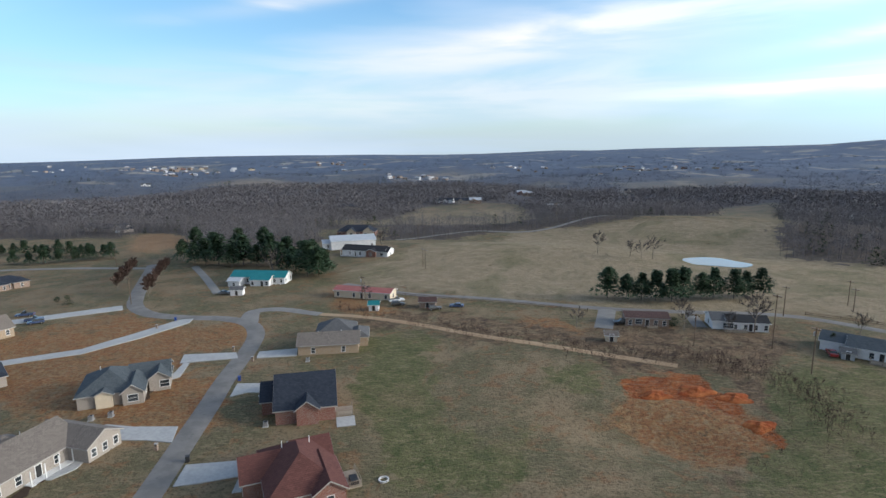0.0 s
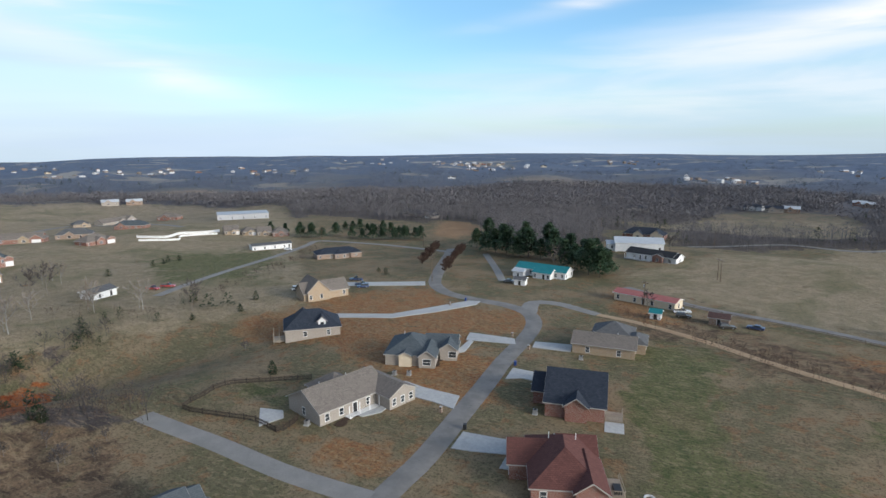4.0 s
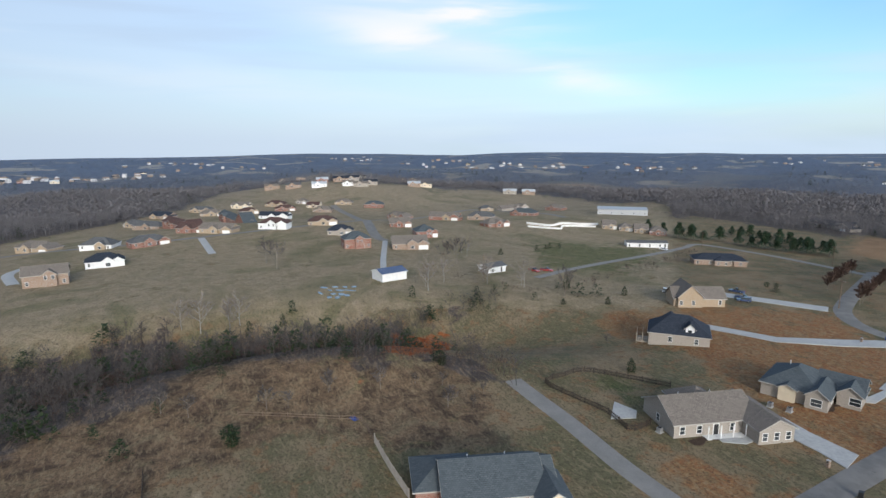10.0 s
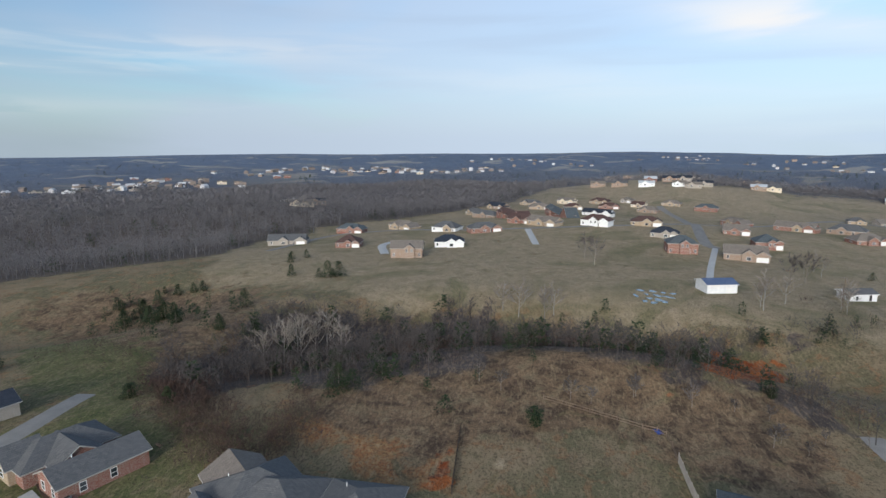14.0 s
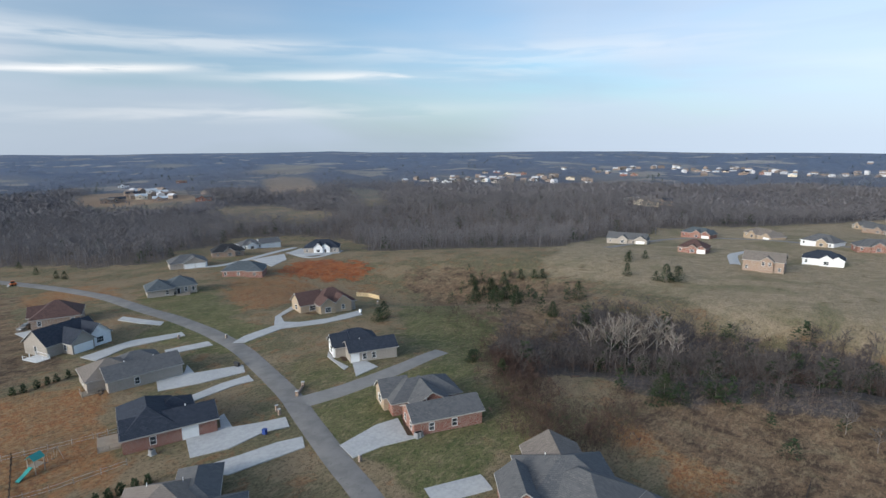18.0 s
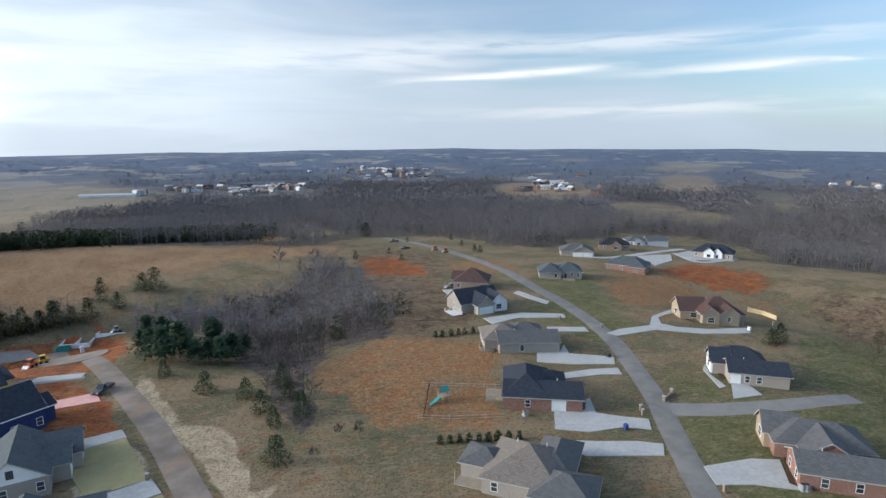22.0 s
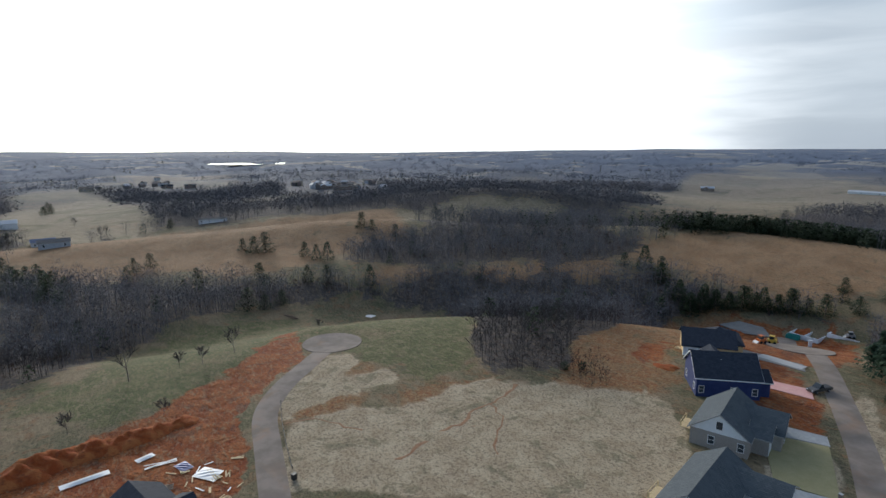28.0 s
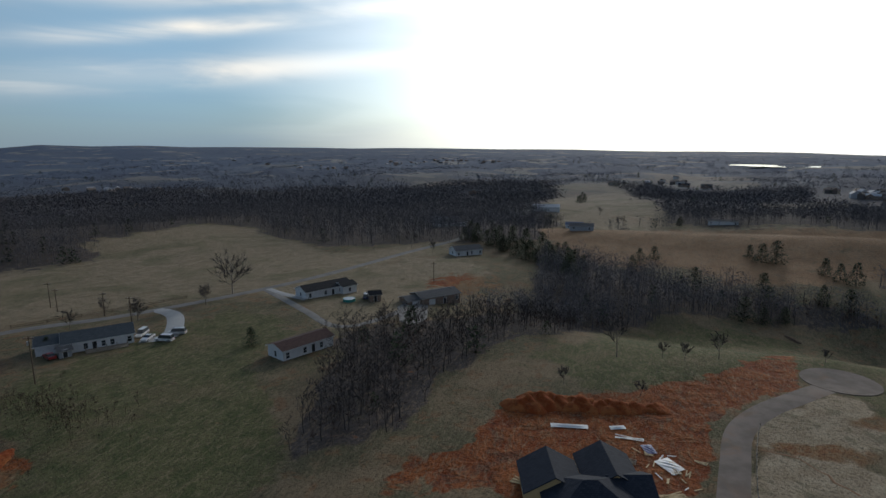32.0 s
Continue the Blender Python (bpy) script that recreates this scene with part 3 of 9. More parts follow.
# open fields and clearings in the wooded country further out
OPEN = [
    [(-112.8, 553.8), (-65.6, 564.9), (-18, 687), (65, 708), (102, 680), (86.8, 460.7), (60.8, 431.1), (-11.5, 449.4), (-89.8, 476.5)],
    [(-929, 1027), (-981, 1300), (-758, 1069), (-814, 928)],
    [(310, 1012), (349, 966), (258, 815)],
    [(-254.5, 456.1), (-211.6, 441.4), (-172.1, 375.4), (-206.9, 369.4)],
    [(316, 660), (402, 663), (335, 550), (176.9, 381.6)],
    [(300, 1111), (803, 1336), (646, 1072), (334, 1029)],
    [(-47.4, 222.4), (-40, 269), (-37.4, 350.3), (20.6, 381.3), (75.3, 398.6), (129.6, 394.6), (335, 550), (119.3, 189.9), (17.7, 184.3)],
    [(-882, 846), (-712, 974), (-721, 894), (-777, 822)],
    [(-220, 387.7), (-172.2, 394.8), (-165.2, 332), (-186.3, 329)],
    [(-338, 1186), (-238, 1308), (-207, 1146), (-273, 1044)],
    [(-284.7, -166.8), (-364.8, -181.2), (-393.1, -167.4), (-437.8, -158.5), (-499.2, -121.3), (-543.5, -91.3), (-618, -44), (-698, 4), (-933, 80), (-726, 174), (-706, 267), (-697, 389), (-628, 455), (-533, 452), (-450, 480), (-131.9, 146.5), (-164.6, 102.5), (-184.5, 60.8), (-194.2, 11.6), (-194.2, -46.2), (-208.7, -87.7), (-223.9, -133)],
    [(-1160, -654), (-1301, -636), (-1350, -532), (-1211, -479), (-1070, -516), (-1036, -586)],
    [(-1516, -851), (-1860, -731), (-1887, -374), (-1454, -446), (-1392, -667)],
    [(-686, -1164), (-774, -1080), (-538, -735), (-431, -716)],
    [(-320, -659), (-388, -630), (-352.8, -462.6), (-288.9, -411.8), (-273, -535)],
    [(-596, -752), (-637, -686), (-400, -438.5), (-397, -490)],
    [(-218, -822), (-376, -1146), (-471, -1103), (-361, -752), (-285, -670), (-224, -734)],
    [(66.7, -483.9), (32.5, -448.5), (3.5, -407.6), (14.7, -375.2)],
    [(-1077, -587), (-1275, -543), (-1136, -448), (-962, -504)],
    [(-970, -901), (-1268, -797), (-1100, -655), (-850, -746)],
    [(748, -1096), (722, -1280), (316, -987), (235, -916), (239, -798), (229, -627), (256, -592), (328, -600), (421, -610), (491, -613), (533, -617), (568, -711), (599, -843), (726, -1009)],
    [(194.2, -212.8), (191.1, -242.1), (184.2, -268.7), (271.4, -473), (220.2, -481.1), (115.9, -314), (69, -317.3), (27.5, -333), (-2.5, -330.6), (6.4, -292.1), (59.4, -286), (67.9, -259.1), (85.3, -260.6), (98.8, -235.6), (111.6, -227.9), (133.5, -218.9), (157.3, -214.7), (177.6, -216.3)],
    [(86.6, -399.3), (64.5, -419.2), (31.5, -382.8), (50.4, -325.9)],
    [(216.4, -190.1), (209.4, -199.2), (182.5, -205.4), (168.8, -196.4), (176.3, -182.8), (191.8, -181.1), (205.1, -179.5)],
    [(431.9, -415), (340, -449.1), (363.7, -429.3), (421.3, -409.4)],
    [(495, 61.3), (512, 11.2), (316.1, -29.1), (278.2, -76.1), (250.9, -89.6), (253.1, -74), (257.2, -44.8), (284.7, -25.3), (280.1, 8.2), (334.2, 42.4)],
    [(526.8, 7.5), (545.5, -52.2), (533.9, -149), (485, -214.4), (502.2, -319.6), (487, -360), (428.8, -410.8), (193.5, -260.1), (209.9, -239.1), (413.4, -381.6), (435.9, -289.8), (288, -144.4), (299.1, -82.3), (314.4, -28.9)],
    [(233.6, -96.5), (237.2, -112.5), (231.5, -133.9), (223.8, -124.8), (224.6, -95.2)],
    [(217.4, -154), (186.2, -197.5), (169.1, -204.9), (177, -188), (205.6, -155.3)],
    [(220.4, -27.5), (231.7, -48.4), (232.3, -82.5), (223.3, -94.7), (226.4, -60.7), (218.3, -37)],
    [(380.7, -440.9), (564, -853), (605, -1150), (494, -1325), (298, -808), (252.6, -504.7), (294.4, -474), (354.7, -450.7)],
    [(886, -682), (857, -788), (773, -645)],
    [(996, 114), (1015, 6), (812, -17), (700, 17), (831, 97)],
    [(1263, -130), (1114, -231), (1004, -216), (1041, -114)],
    [(240.7, 288.5), (333, 291.5), (343, 250.9), (265, 145.5), (276.4, 125.3), (329.3, 100.3), (295.8, 85.3), (247, 112.3), (189.1, 123.9), (132.9, 164.5)],
    [(183.4, 132.1), (236.9, 107.8), (284.3, 83.6), (232.9, 47.1), (206.9, 63.6), (155, 64.2), (146.1, 82)],
    [(789, 90), (930, -12), (674, -42), (559.9, -51), (497.6, 41.4), (600, 87)],
    [(363.5, 56.2), (526, -38.3), (515.9, -104), (511.6, -260.7), (261.6, -136.5), (272.2, -104.1), (259.1, -77.1), (287.3, -46), (269.2, -4.9), (276.9, 14.3), (321.2, 36.4)],
    [(1104, 491), (1672, 379), (1528, 283), (1103, 392)],
    [(912, 1012), (1043, 995), (1107, 895), (914, 938)],
    [(717, -142), (805, -250), (732, -259), (628, -147)],
    [(-86.6, -271.4), (-136.3, -332.3), (-207.4, -388.4), (-259.3, -369.6), (-261.6, -322.2), (-176.8, -188.7), (-147.2, -192.6), (-77.7, -215.4)],
    [(24.8, -323.5), (0.9, -362.9), (-26.2, -378.1), (-67.5, -369.7), (-85.3, -306.6), (-77.7, -215.4), (-25.2, -167.3), (2.2, -264.3)],
    [(-91.7, 416.3), (-47, 442), (-27.2, 315.1), (-38.3, 257.1), (-58.7, 251.7)],
    [(-356, 350.1), (-391.6, 441), (-288.1, 443.1), (-161, 359.5), (-100.5, 221.3), (-245.3, 238.1)],
]
PASTURE = [
    [(-46.8, 247.7), (-24.6, 287.4), (70.5, 396.5), (179.2, 381.5), (232.1, 350.4), (229.3, 288.2), (141.3, 173.9), (78.6, 182.8), (13.3, 199.2), (-32.7, 219.5)],
    [(-77.1, 621.6), (104.2, 663.3), (84.3, 405.6), (6.0, 368.9), (-36.9, 350.0)],
    [(-284.7, -166.8), (-364.8, -181.2), (-393.1, -167.4), (-437.8, -158.5), (-499.2, -121.3), (-543.5, -91.3), (-618, -44), (-698, 4), (-933, 80), (-726, 174), (-706, 267), (-697, 389), (-628, 455), (-533, 452), (-450, 480), (-131.9, 146.5), (-164.6, 102.5), (-184.5, 60.8), (-194.2, 11.6), (-194.2, -46.2), (-208.7, -87.7), (-223.9, -133)],
    [(240.7, 288.5), (333, 291.5), (343, 250.9), (265, 145.5), (276.4, 125.3), (329.3, 100.3), (295.8, 85.3), (247, 112.3), (189.1, 123.9), (132.9, 164.5)],
    [(183.4, 132.1), (236.9, 107.8), (284.3, 83.6), (232.9, 47.1), (206.9, 63.6), (155, 64.2), (146.1, 82)],
    [(789, 90), (930, -12), (674, -42), (559.9, -51), (497.6, 41.4), (600, 87)],
    [(748, -1096), (722, -1280), (316, -987), (235, -916), (239, -798), (229, -627), (256, -592), (328, -600), (421, -610), (491, -613), (533, -617), (568, -711), (599, -843), (726, -1009)],
    [(526.8, 7.5), (545.5, -52.2), (533.9, -149), (485, -214.4), (502.2, -319.6), (487, -360), (428.8, -410.8), (193.5, -260.1), (209.9, -239.1), (413.4, -381.6), (435.9, -289.8), (288, -144.4), (299.1, -82.3), (314.4, -28.9)],
]
TAN = [
    [(230.1, -95.0), (227.2, -113.3), (213.4, -151.2), (182.8, -197.7), (162.2, -208.1), (174.2, -168.4), (204.8, -129.8)],
    [(-254.5, 456.1), (-211.6, 441.4), (-172.1, 375.4), (-206.9, 369.4)],
    [(-220, 387.7), (-172.2, 394.8), (-165.2, 332), (-186.3, 329)],
    [(-686, -1164), (-774, -1080), (-538, -735), (-431, -716)],
    [(194.2, -212.8), (191.1, -242.1), (184.2, -268.7), (271.4, -473), (220.2, -481.1), (115.9, -314), (69, -317.3), (27.5, -333), (-2.5, -330.6), (6.4, -292.1), (59.4, -286), (67.9, -259.1), (85.3, -260.6), (98.8, -235.6), (111.6, -227.9), (133.5, -218.9), (157.3, -214.7), (177.6, -216.3)],
    [(86.6, -399.3), (64.5, -419.2), (31.5, -382.8), (50.4, -325.9)],
    [(216.4, -190.1), (209.4, -199.2), (182.5, -205.4), (168.8, -196.4), (176.3, -182.8), (191.8, -181.1), (205.1, -179.5)],
    [(431.9, -415), (340, -449.1), (363.7, -429.3), (421.3, -409.4)],
    [(495, 61.3), (512, 11.2), (316.1, -29.1), (278.2, -76.1), (250.9, -89.6), (253.1, -74), (257.2, -44.8), (284.7, -25.3), (280.1, 8.2), (334.2, 42.4)],
    [(233.6, -96.5), (237.2, -112.5), (231.5, -133.9), (223.8, -124.8), (224.6, -95.2)],
    [(217.4, -154), (186.2, -197.5), (169.1, -204.9), (177, -188), (205.6, -155.3)],
    [(220.4, -27.5), (231.7, -48.4), (232.3, -82.5), (223.3, -94.7), (226.4, -60.7), (218.3, -37)],
    [(363.5, 56.2), (526, -38.3), (515.9, -104), (511.6, -260.7), (261.6, -136.5), (272.2, -104.1), (259.1, -77.1), (287.3, -46), (269.2, -4.9), (276.9, 14.3), (321.2, 36.4)],
]
ROUGH = [
    [(-178.2, -189.5), (-212, -165.3), (-215.7, -121), (-183.1, -88.9), (-160.9, -90), (-144.7, -113), (-178, -167.6)],
    [(44, 160.1), (63.1, 162.4), (101.4, 159.9), (57.4, 86), (33.3, 82.9), (60.8, 95.9), (64.7, 113.9), (59.3, 125.8), (40.6, 123.6)],
    [(-127.7, -74.1), (-182.8, -17.0), (-132.4, 8.5), (-116.7, 32.4), (-113.9, 56.1), (-97.3, 58.2), (-79.1, 47.4), (-97.9, 27.6), (-98.2, -9.7), (-90.4, -11.1), (-86.9, -18.4), (-113.4, -45.1)],
    [(76.2, 116.6), (94.3, 113.2), (67.3, 78.1), (59.1, 78.4)],
    [(-41.2, 175.8), (18.0, 150.9), (38.4, 133.0), (58.1, 133.0), (43.2, 150.5), (-16.7, 188.5)],
    [(-9.6, -339.9), (-48.1, -289.3), (-35.4, -202.3), (-23.3, -169.6), (-0.7, -157.0)],
    [(-185.0, -178.6), (-223.7, -116.1), (-159.4, -81.6), (-100.7, -66.4), (-115.9, -94.7), (-113.8, -109.9)],
    [(33.5, -205.3), (-10.1, -224.3), (-37.8, -198.2), (-26.7, -147.6), (3.1, -156.3)],
]
CLAY = [
    [(35.1, 118.8), (48.4, 125.5), (57.3, 124.1), (61.6, 114), (61.7, 99.2), (58.5, 91.1), (57.3, 94.4), (56.6, 105.9), (51.6, 110.5), (44.4, 114.1), (35, 112.2)],
    [(-90.8, -14.1), (-96.1, -10.6), (-77.9, -9.6), (-77.3, -14.9)],
    [(-168.5, 57.3), (-163.8, 71.2), (-155.3, 72.8), (-121.2, 43.8)],
    [(-6.7, -278.0), (-18.8, -291.3), (-35.4, -252.3), (-30.3, -231.3), (-10.2, -251.0)],
    [(-139.3, -230.7), (-163.7, -250.2), (-184.5, -223.2), (-172.3, -196.0), (-151.2, -212.4)],
    [(120.1, -194.2), (109.0, -209.0), (78.7, -213.9), (60.7, -158.7), (65.4, -136.2), (49.4, -117.9), (44.3, -105.9), (52.7, -104.6), (72.9, -119.4)],
    [(106.3, 18.3), (109.7, 16.4), (113.4, 11.1), (117.2, 2.3), (118.9, -7.6), (125.4, -11.6), (137.8, -28.8), (150.1, -39.3), (149.5, -43.9), (140.2, -41.7), (126.2, -32.5), (112.8, -21.7), (91.2, -17.6), (81.2, -15.6), (102.2, 17.9)],
    [(91.3, -112.3), (93.1, -132.9), (80.8, -118.2), (83.8, -109.5)],
    [(71.8, 31.2), (78.5, 29.9), (88.7, 22.9), (102.2, 20.3), (115.1, 9), (117.3, -3.2), (129.8, -18.8), (155.1, -38.1), (182, -49.6), (147.9, -43.3), (122, -27.3), (110, -20.2), (80.8, -15.4)],
    [(181.4, 72.2), (210.8, 72.0), (228.4, 62.3), (224.9, 54.9), (208.9, 61.5), (198.3, 68.1)],
    [(-170.0, 56.5), (-158.8, 71.2), (-119.0, 56.2), (-120.7, 42.6)],
]
STRAW = [
    [(101.4, -25.9), (96.3, -47.0), (100.3, -66.2), (85.8, -83.6), (68.9, -99.8), (46.8, -70.9), (78.5, -20.5)],
    [(55.3, -140.4), (41.9, -123.5), (33, -111.8), (24.8, -106.2), (21.4, -98.2), (21.6, -93.7), (18.2, -87.4), (16.6, -81.7), (11.7, -83.3), (13.9, -79.1), (15.9, -75.6), (17.8, -75.3), (26, -91), (36.4, -108.3)],
    [(48.2, -97.9), (41.0, -101.2), (33.1, -89.7), (40.4, -84.0)],
    [(74.5, -90.9), (65.2, -98.0), (52.9, -79.8), (66.9, -80.4)],
    [(38.9, -81.4), (30.6, -86.2), (27.0, -78.7), (38.0, -79.2)],
    [(-88.1, -4.0), (-87.1, 5.6), (-85.5, 5.5), (-85.9, -4.0)],
    [(103.0, -26.4), (113.0, -28.7), (123.4, -37.0), (131.7, -45.6), (129.7, -54.1), (120.2, -51.5), (113.2, -41.4), (112.0, -54.9), (107.4, -53.4), (105.2, -48.7), (104.0, -42.9), (105.5, -28.8)],
]
GREEN = [
    [(92.5, 133.9), (110.5, 134.2), (65.2, 75.4), (59.7, 75.5), (70.8, 98.9)],
    [(79.9, 127.3), (100.5, 129.0), (83.3, 108.6), (62.0, 59.6), (52.1, 87.9)],
    [(-63.9, -92.4), (-98.4, -91.2), (-126.6, -98.3), (-81.1, -49.5), (-57.6, -53.1), (-52.9, -61.0), (-56.6, -73.5)],
    [(-73.6, -236.5), (-100.2, -213.5), (-93.3, -165.0), (-79.4, -162.5), (-75.5, -204.7)],
    [(-69.1, -120.6), (-83.5, -113.4), (-78.2, -97.6), (-67.6, -98.6)],
    [(-23.4, 153.2), (-4.3, 157.7), (1.6, 114.9), (-2.6, 79.1), (-13.1, 79.3)],
    [(-9.2, 96.1), (23.3, 101.5), (18.4, 78.8), (-7.8, 79.2)],
    [(20.3, 134.1), (38.7, 133.8), (31.6, 117.3), (20.9, 120.3)],
    [(-119.5, -101.5), (-121.8, -94.3), (-81.0, -48.9), (-78.1, -56.1), (-91.4, -79.4)],
    [(98.9, 127.1), (153.3, 126.0), (140.3, 83.8), (109.9, 85.3), (73.9, 52.3), (62.0, 59.6), (84.0, 109.4)],
    [(133.3, 21.2), (197.1, -15.2), (203.0, -49.7), (145.2, -98.3), (107.1, -74.0), (112.1, -53.5), (139.0, -58.1), (147.8, -45.0), (123.2, -19.3), (119.2, 2.3)],
    [(-95.8, 66.8), (-100.5, 83.5), (-86.1, 89.9), (-80.3, 80.6), (-84.2, 70.1)],
    [(-81.3, 27.6), (-83.4, 43.2), (-67.5, 51.5), (-75.6, 39.1)],
    [(-71.1, -244.2), (-99.4, -232.8), (-92.1, -177.6), (-72.8, -173.4)],
    [(-119.8, -128.2), (-171.4, -148.6), (-133.2, -93.4), (-96.9, -91.9)],
    [(-57.2, -168.4), (-81.1, -181.8), (-83.2, -146.1), (-61.3, -129.2)],
    [(-297.3, 204.3), (-249.9, 249.2), (-186.0, 171.4), (-213.8, 150.2)],
]
DIRT = [
    [(34.1, 110.8), (40.8, 113.2), (46.7, 108.6), (51, 105.5), (43.9, 98.8), (35.3, 99.1), (33.2, 103.8)],
    [(117.1, -29.9), (131, -42.4), (130.2, -51.2), (121.9, -52.2), (116.2, -48.2), (111.9, -54.9), (106.7, -51.6), (104.5, -44.4), (93.9, -38.5), (100.7, -31.9), (106.3, -27.4)],
    [(98.7, -88.7), (103.2, -98.8), (112.2, -116.8), (148.6, -179.6), (132.8, -195.3), (115.3, -208.2), (95.9, -214.9), (102.1, -206.3), (92.6, -149), (90.5, -134.2), (69.6, -103.1), (68.5, -99.2), (80, -93.7), (79.7, -82.8), (87.4, -79.7)],
    [(100.3, -93.6), (98.9, -116.9), (96.6, -143.1), (66.5, -102.1), (78.2, -86.1)],
    [(-91.2, 104.9), (-82.0, 119.1), (-62.9, 123.1), (-53.8, 126.4), (-49.4, 98.5), (-61.8, 104.0), (-68.2, 103.8)],
    [(-67.5, 71.0), (-62.2, 75.5), (-52.2, 71.9), (-48.6, 83.2), (-47.4, 71.1), (-53.7, 66.9)],
    [(30.5, 103.6), (34.0, 114.6), (52.0, 118.1), (63.0, 115.0), (61.5, 98.5), (55.9, 92.9), (43.6, 97.3), (33.9, 100.2)],
    [(8.5, -127.7), (6.2, -144.0), (-2.0, -142.3), (-12.2, -132.2), (-19.0, -123.9), (-29.3, -121.8), (-32.5, -114.0), (-25.7, -107.6), (-28.1, -99.0), (-30.8, -96.8), (-22.8, -96.2), (-12.8, -100.9), (-2.7, -105.8), (4.6, -113.6)],
    [(-68.6, 104.8), (-61.1, 110.3), (-61.8, 127.6), (-56.1, 135.9), (-53.0, 102.9)],
    [(-64.1, 178.4), (-49.5, 154.4), (-55.9, 145.2), (-72.1, 150.8), (-71.6, 169.5)],
    [(-98.4, 5.3), (-96.3, 15.6), (-92.1, 13.0), (-93.5, 6.0)],
    [(0.1, -138.7), (-31.3, -123.0), (-31.4, -115.9), (-8.3, -113.5), (1.4, -110.9)],
    [(8.9, -116.7), (2.9, -141.6), (-17.9, -129.0), (-13.2, -103.2), (-2.1, -107.0)],
    [(-70.1, 70.7), (-53.2, 73.2), (-47.7, 78.8), (-51.7, 68.5), (-65.3, 67.3)],
    [(-96.8, -43.4), (-105.6, -37.8), (-103.1, -25.8), (-87.4, -34.9), (-81.0, -37.1)],
    [(178.5, 69.8), (214.1, 63.6), (240.4, 45.3), (210.5, 50.9)],
    [(-143.4, -201.7), (-170.2, -193.6), (-179.0, -183.7), (-151.2, -187.2)],
    [(-148.6, 118.1), (-129.1, 141.7), (-82.9, 150.9), (-69.9, 138.5), (-80.5, 121.5), (-116.9, 109.9)],
    [(-136.1, 165.9), (-116.4, 176.0), (-84.8, 167.4), (-59.4, 155.0), (-55.9, 145.2), (-81.5, 144.5), (-101.5, 140.3), (-117.7, 142.0)],
    [(-149.7, 161.8), (-105.4, 184.1), (-88.0, 153.2), (-112.8, 144.5)],
    [(-0.7, -157.0), (-38.2, -133.6), (-29.1, -105.6), (-5.4, -102.7), (1.6, -106.9)],
    [(-51.6, 223.0), (-43.2, 227.5), (-28.7, 190.6), (-16.5, 186.3), (-4.7, 175.4), (-35.3, 183.6)],
    [(29.8, 174.5), (44.9, 156.6), (40.3, 140.0), (18.1, 151.9)],
    [(104.5, -49.8), (102.6, -75.9), (91.1, -65.9), (88.9, -50.7), (89.1, -42.2)],
    [(-114.9, -24.7), (-116.3, -11.2), (-94.6, -10.5), (-78.0, -16.8), (-78.0, -31.6), (-103.1, -25.8)],
    [(-45.3, -273.9), (-66.6, -268.1), (-83.1, -230.4), (-63.9, -234.0), (-40.2, -246.1)],
    [(-106.9, -227.3), (-139.7, -223.7), (-143.4, -201.7), (-72.7, -142.3), (-94.2, -166.4)],
]


def wooded(x, y):
    """1 where the outer country bears woods: everywhere but its fields, with glades towards the horizon."""
    r = np.hypot(x, y)
    p = waver(x, y, 17) + 0.6 * waver(y, -x, 9)
    return ((r > 330) & (region(OPEN, x, y, 7) < .5) & ((p > -0.5) | (r < 1000))).astype(float)


AZ_N, R_N = 900, 390
ring = 15.0 * (4950 / 15.0) ** (np.arange(R_N) / (R_N - 1))
ring[0], ring[1], ring[2], ring[3] = 0.02, 4.0, 8.0, 12.0
bear = np.arange(AZ_N) * (2 * math.pi / AZ_N)
GX = (-np.sin(bear)[None, :] * ring[:, None]).ravel()
GY = (np.cos(bear)[None, :] * ring[:, None]).ravel()
GR = np.hypot(GX, GY)
GZ = height(GX, GY)
masks = {
    "clay": region(CLAY, GX, GY, 3.5),
    "straw": region(STRAW, GX, GY, 3.0),
    "green": region(GREEN, GX, GY, 6.0),
    "rough": region(ROUGH, GX, GY, 7.0),
    "tan": region(TAN, GX, GY, 2.0),
    "litter": region(WOODS + CREEK_WOODS, GX, GY, 4.0),
    "pasture": region(PASTURE, GX, GY, 6.0),
    "dirt": region(DIRT, GX, GY, 6.0),
}
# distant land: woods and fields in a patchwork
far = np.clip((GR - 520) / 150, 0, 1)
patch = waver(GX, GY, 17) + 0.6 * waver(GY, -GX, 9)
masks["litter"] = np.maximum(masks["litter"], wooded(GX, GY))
# rises with distance: how much haze is mixed into the ground colour
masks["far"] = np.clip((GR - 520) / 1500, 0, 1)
masks["tan"] = np.maximum(masks["tan"], far * (patch < -0.75))
GZ = GZ + masks["litter"] * np.clip((GR - 900) / 600, 0, 1) * (2 + 3 * waver(GX, GY, 2.2)) * (1 - np.clip((GR - 2600) / 800, 0, 1))


def soften(m, n=2):
    q = m.reshape(R_N, AZ_N)
    for _ in range(n):
        q = (2 * q + np.roll(q, 1, 1) + np.roll(q, -1, 1)) / 4
        q[1:-1] = (2 * q[1:-1] + q[:-2] + q[2:]) / 4
    return q.ravel()


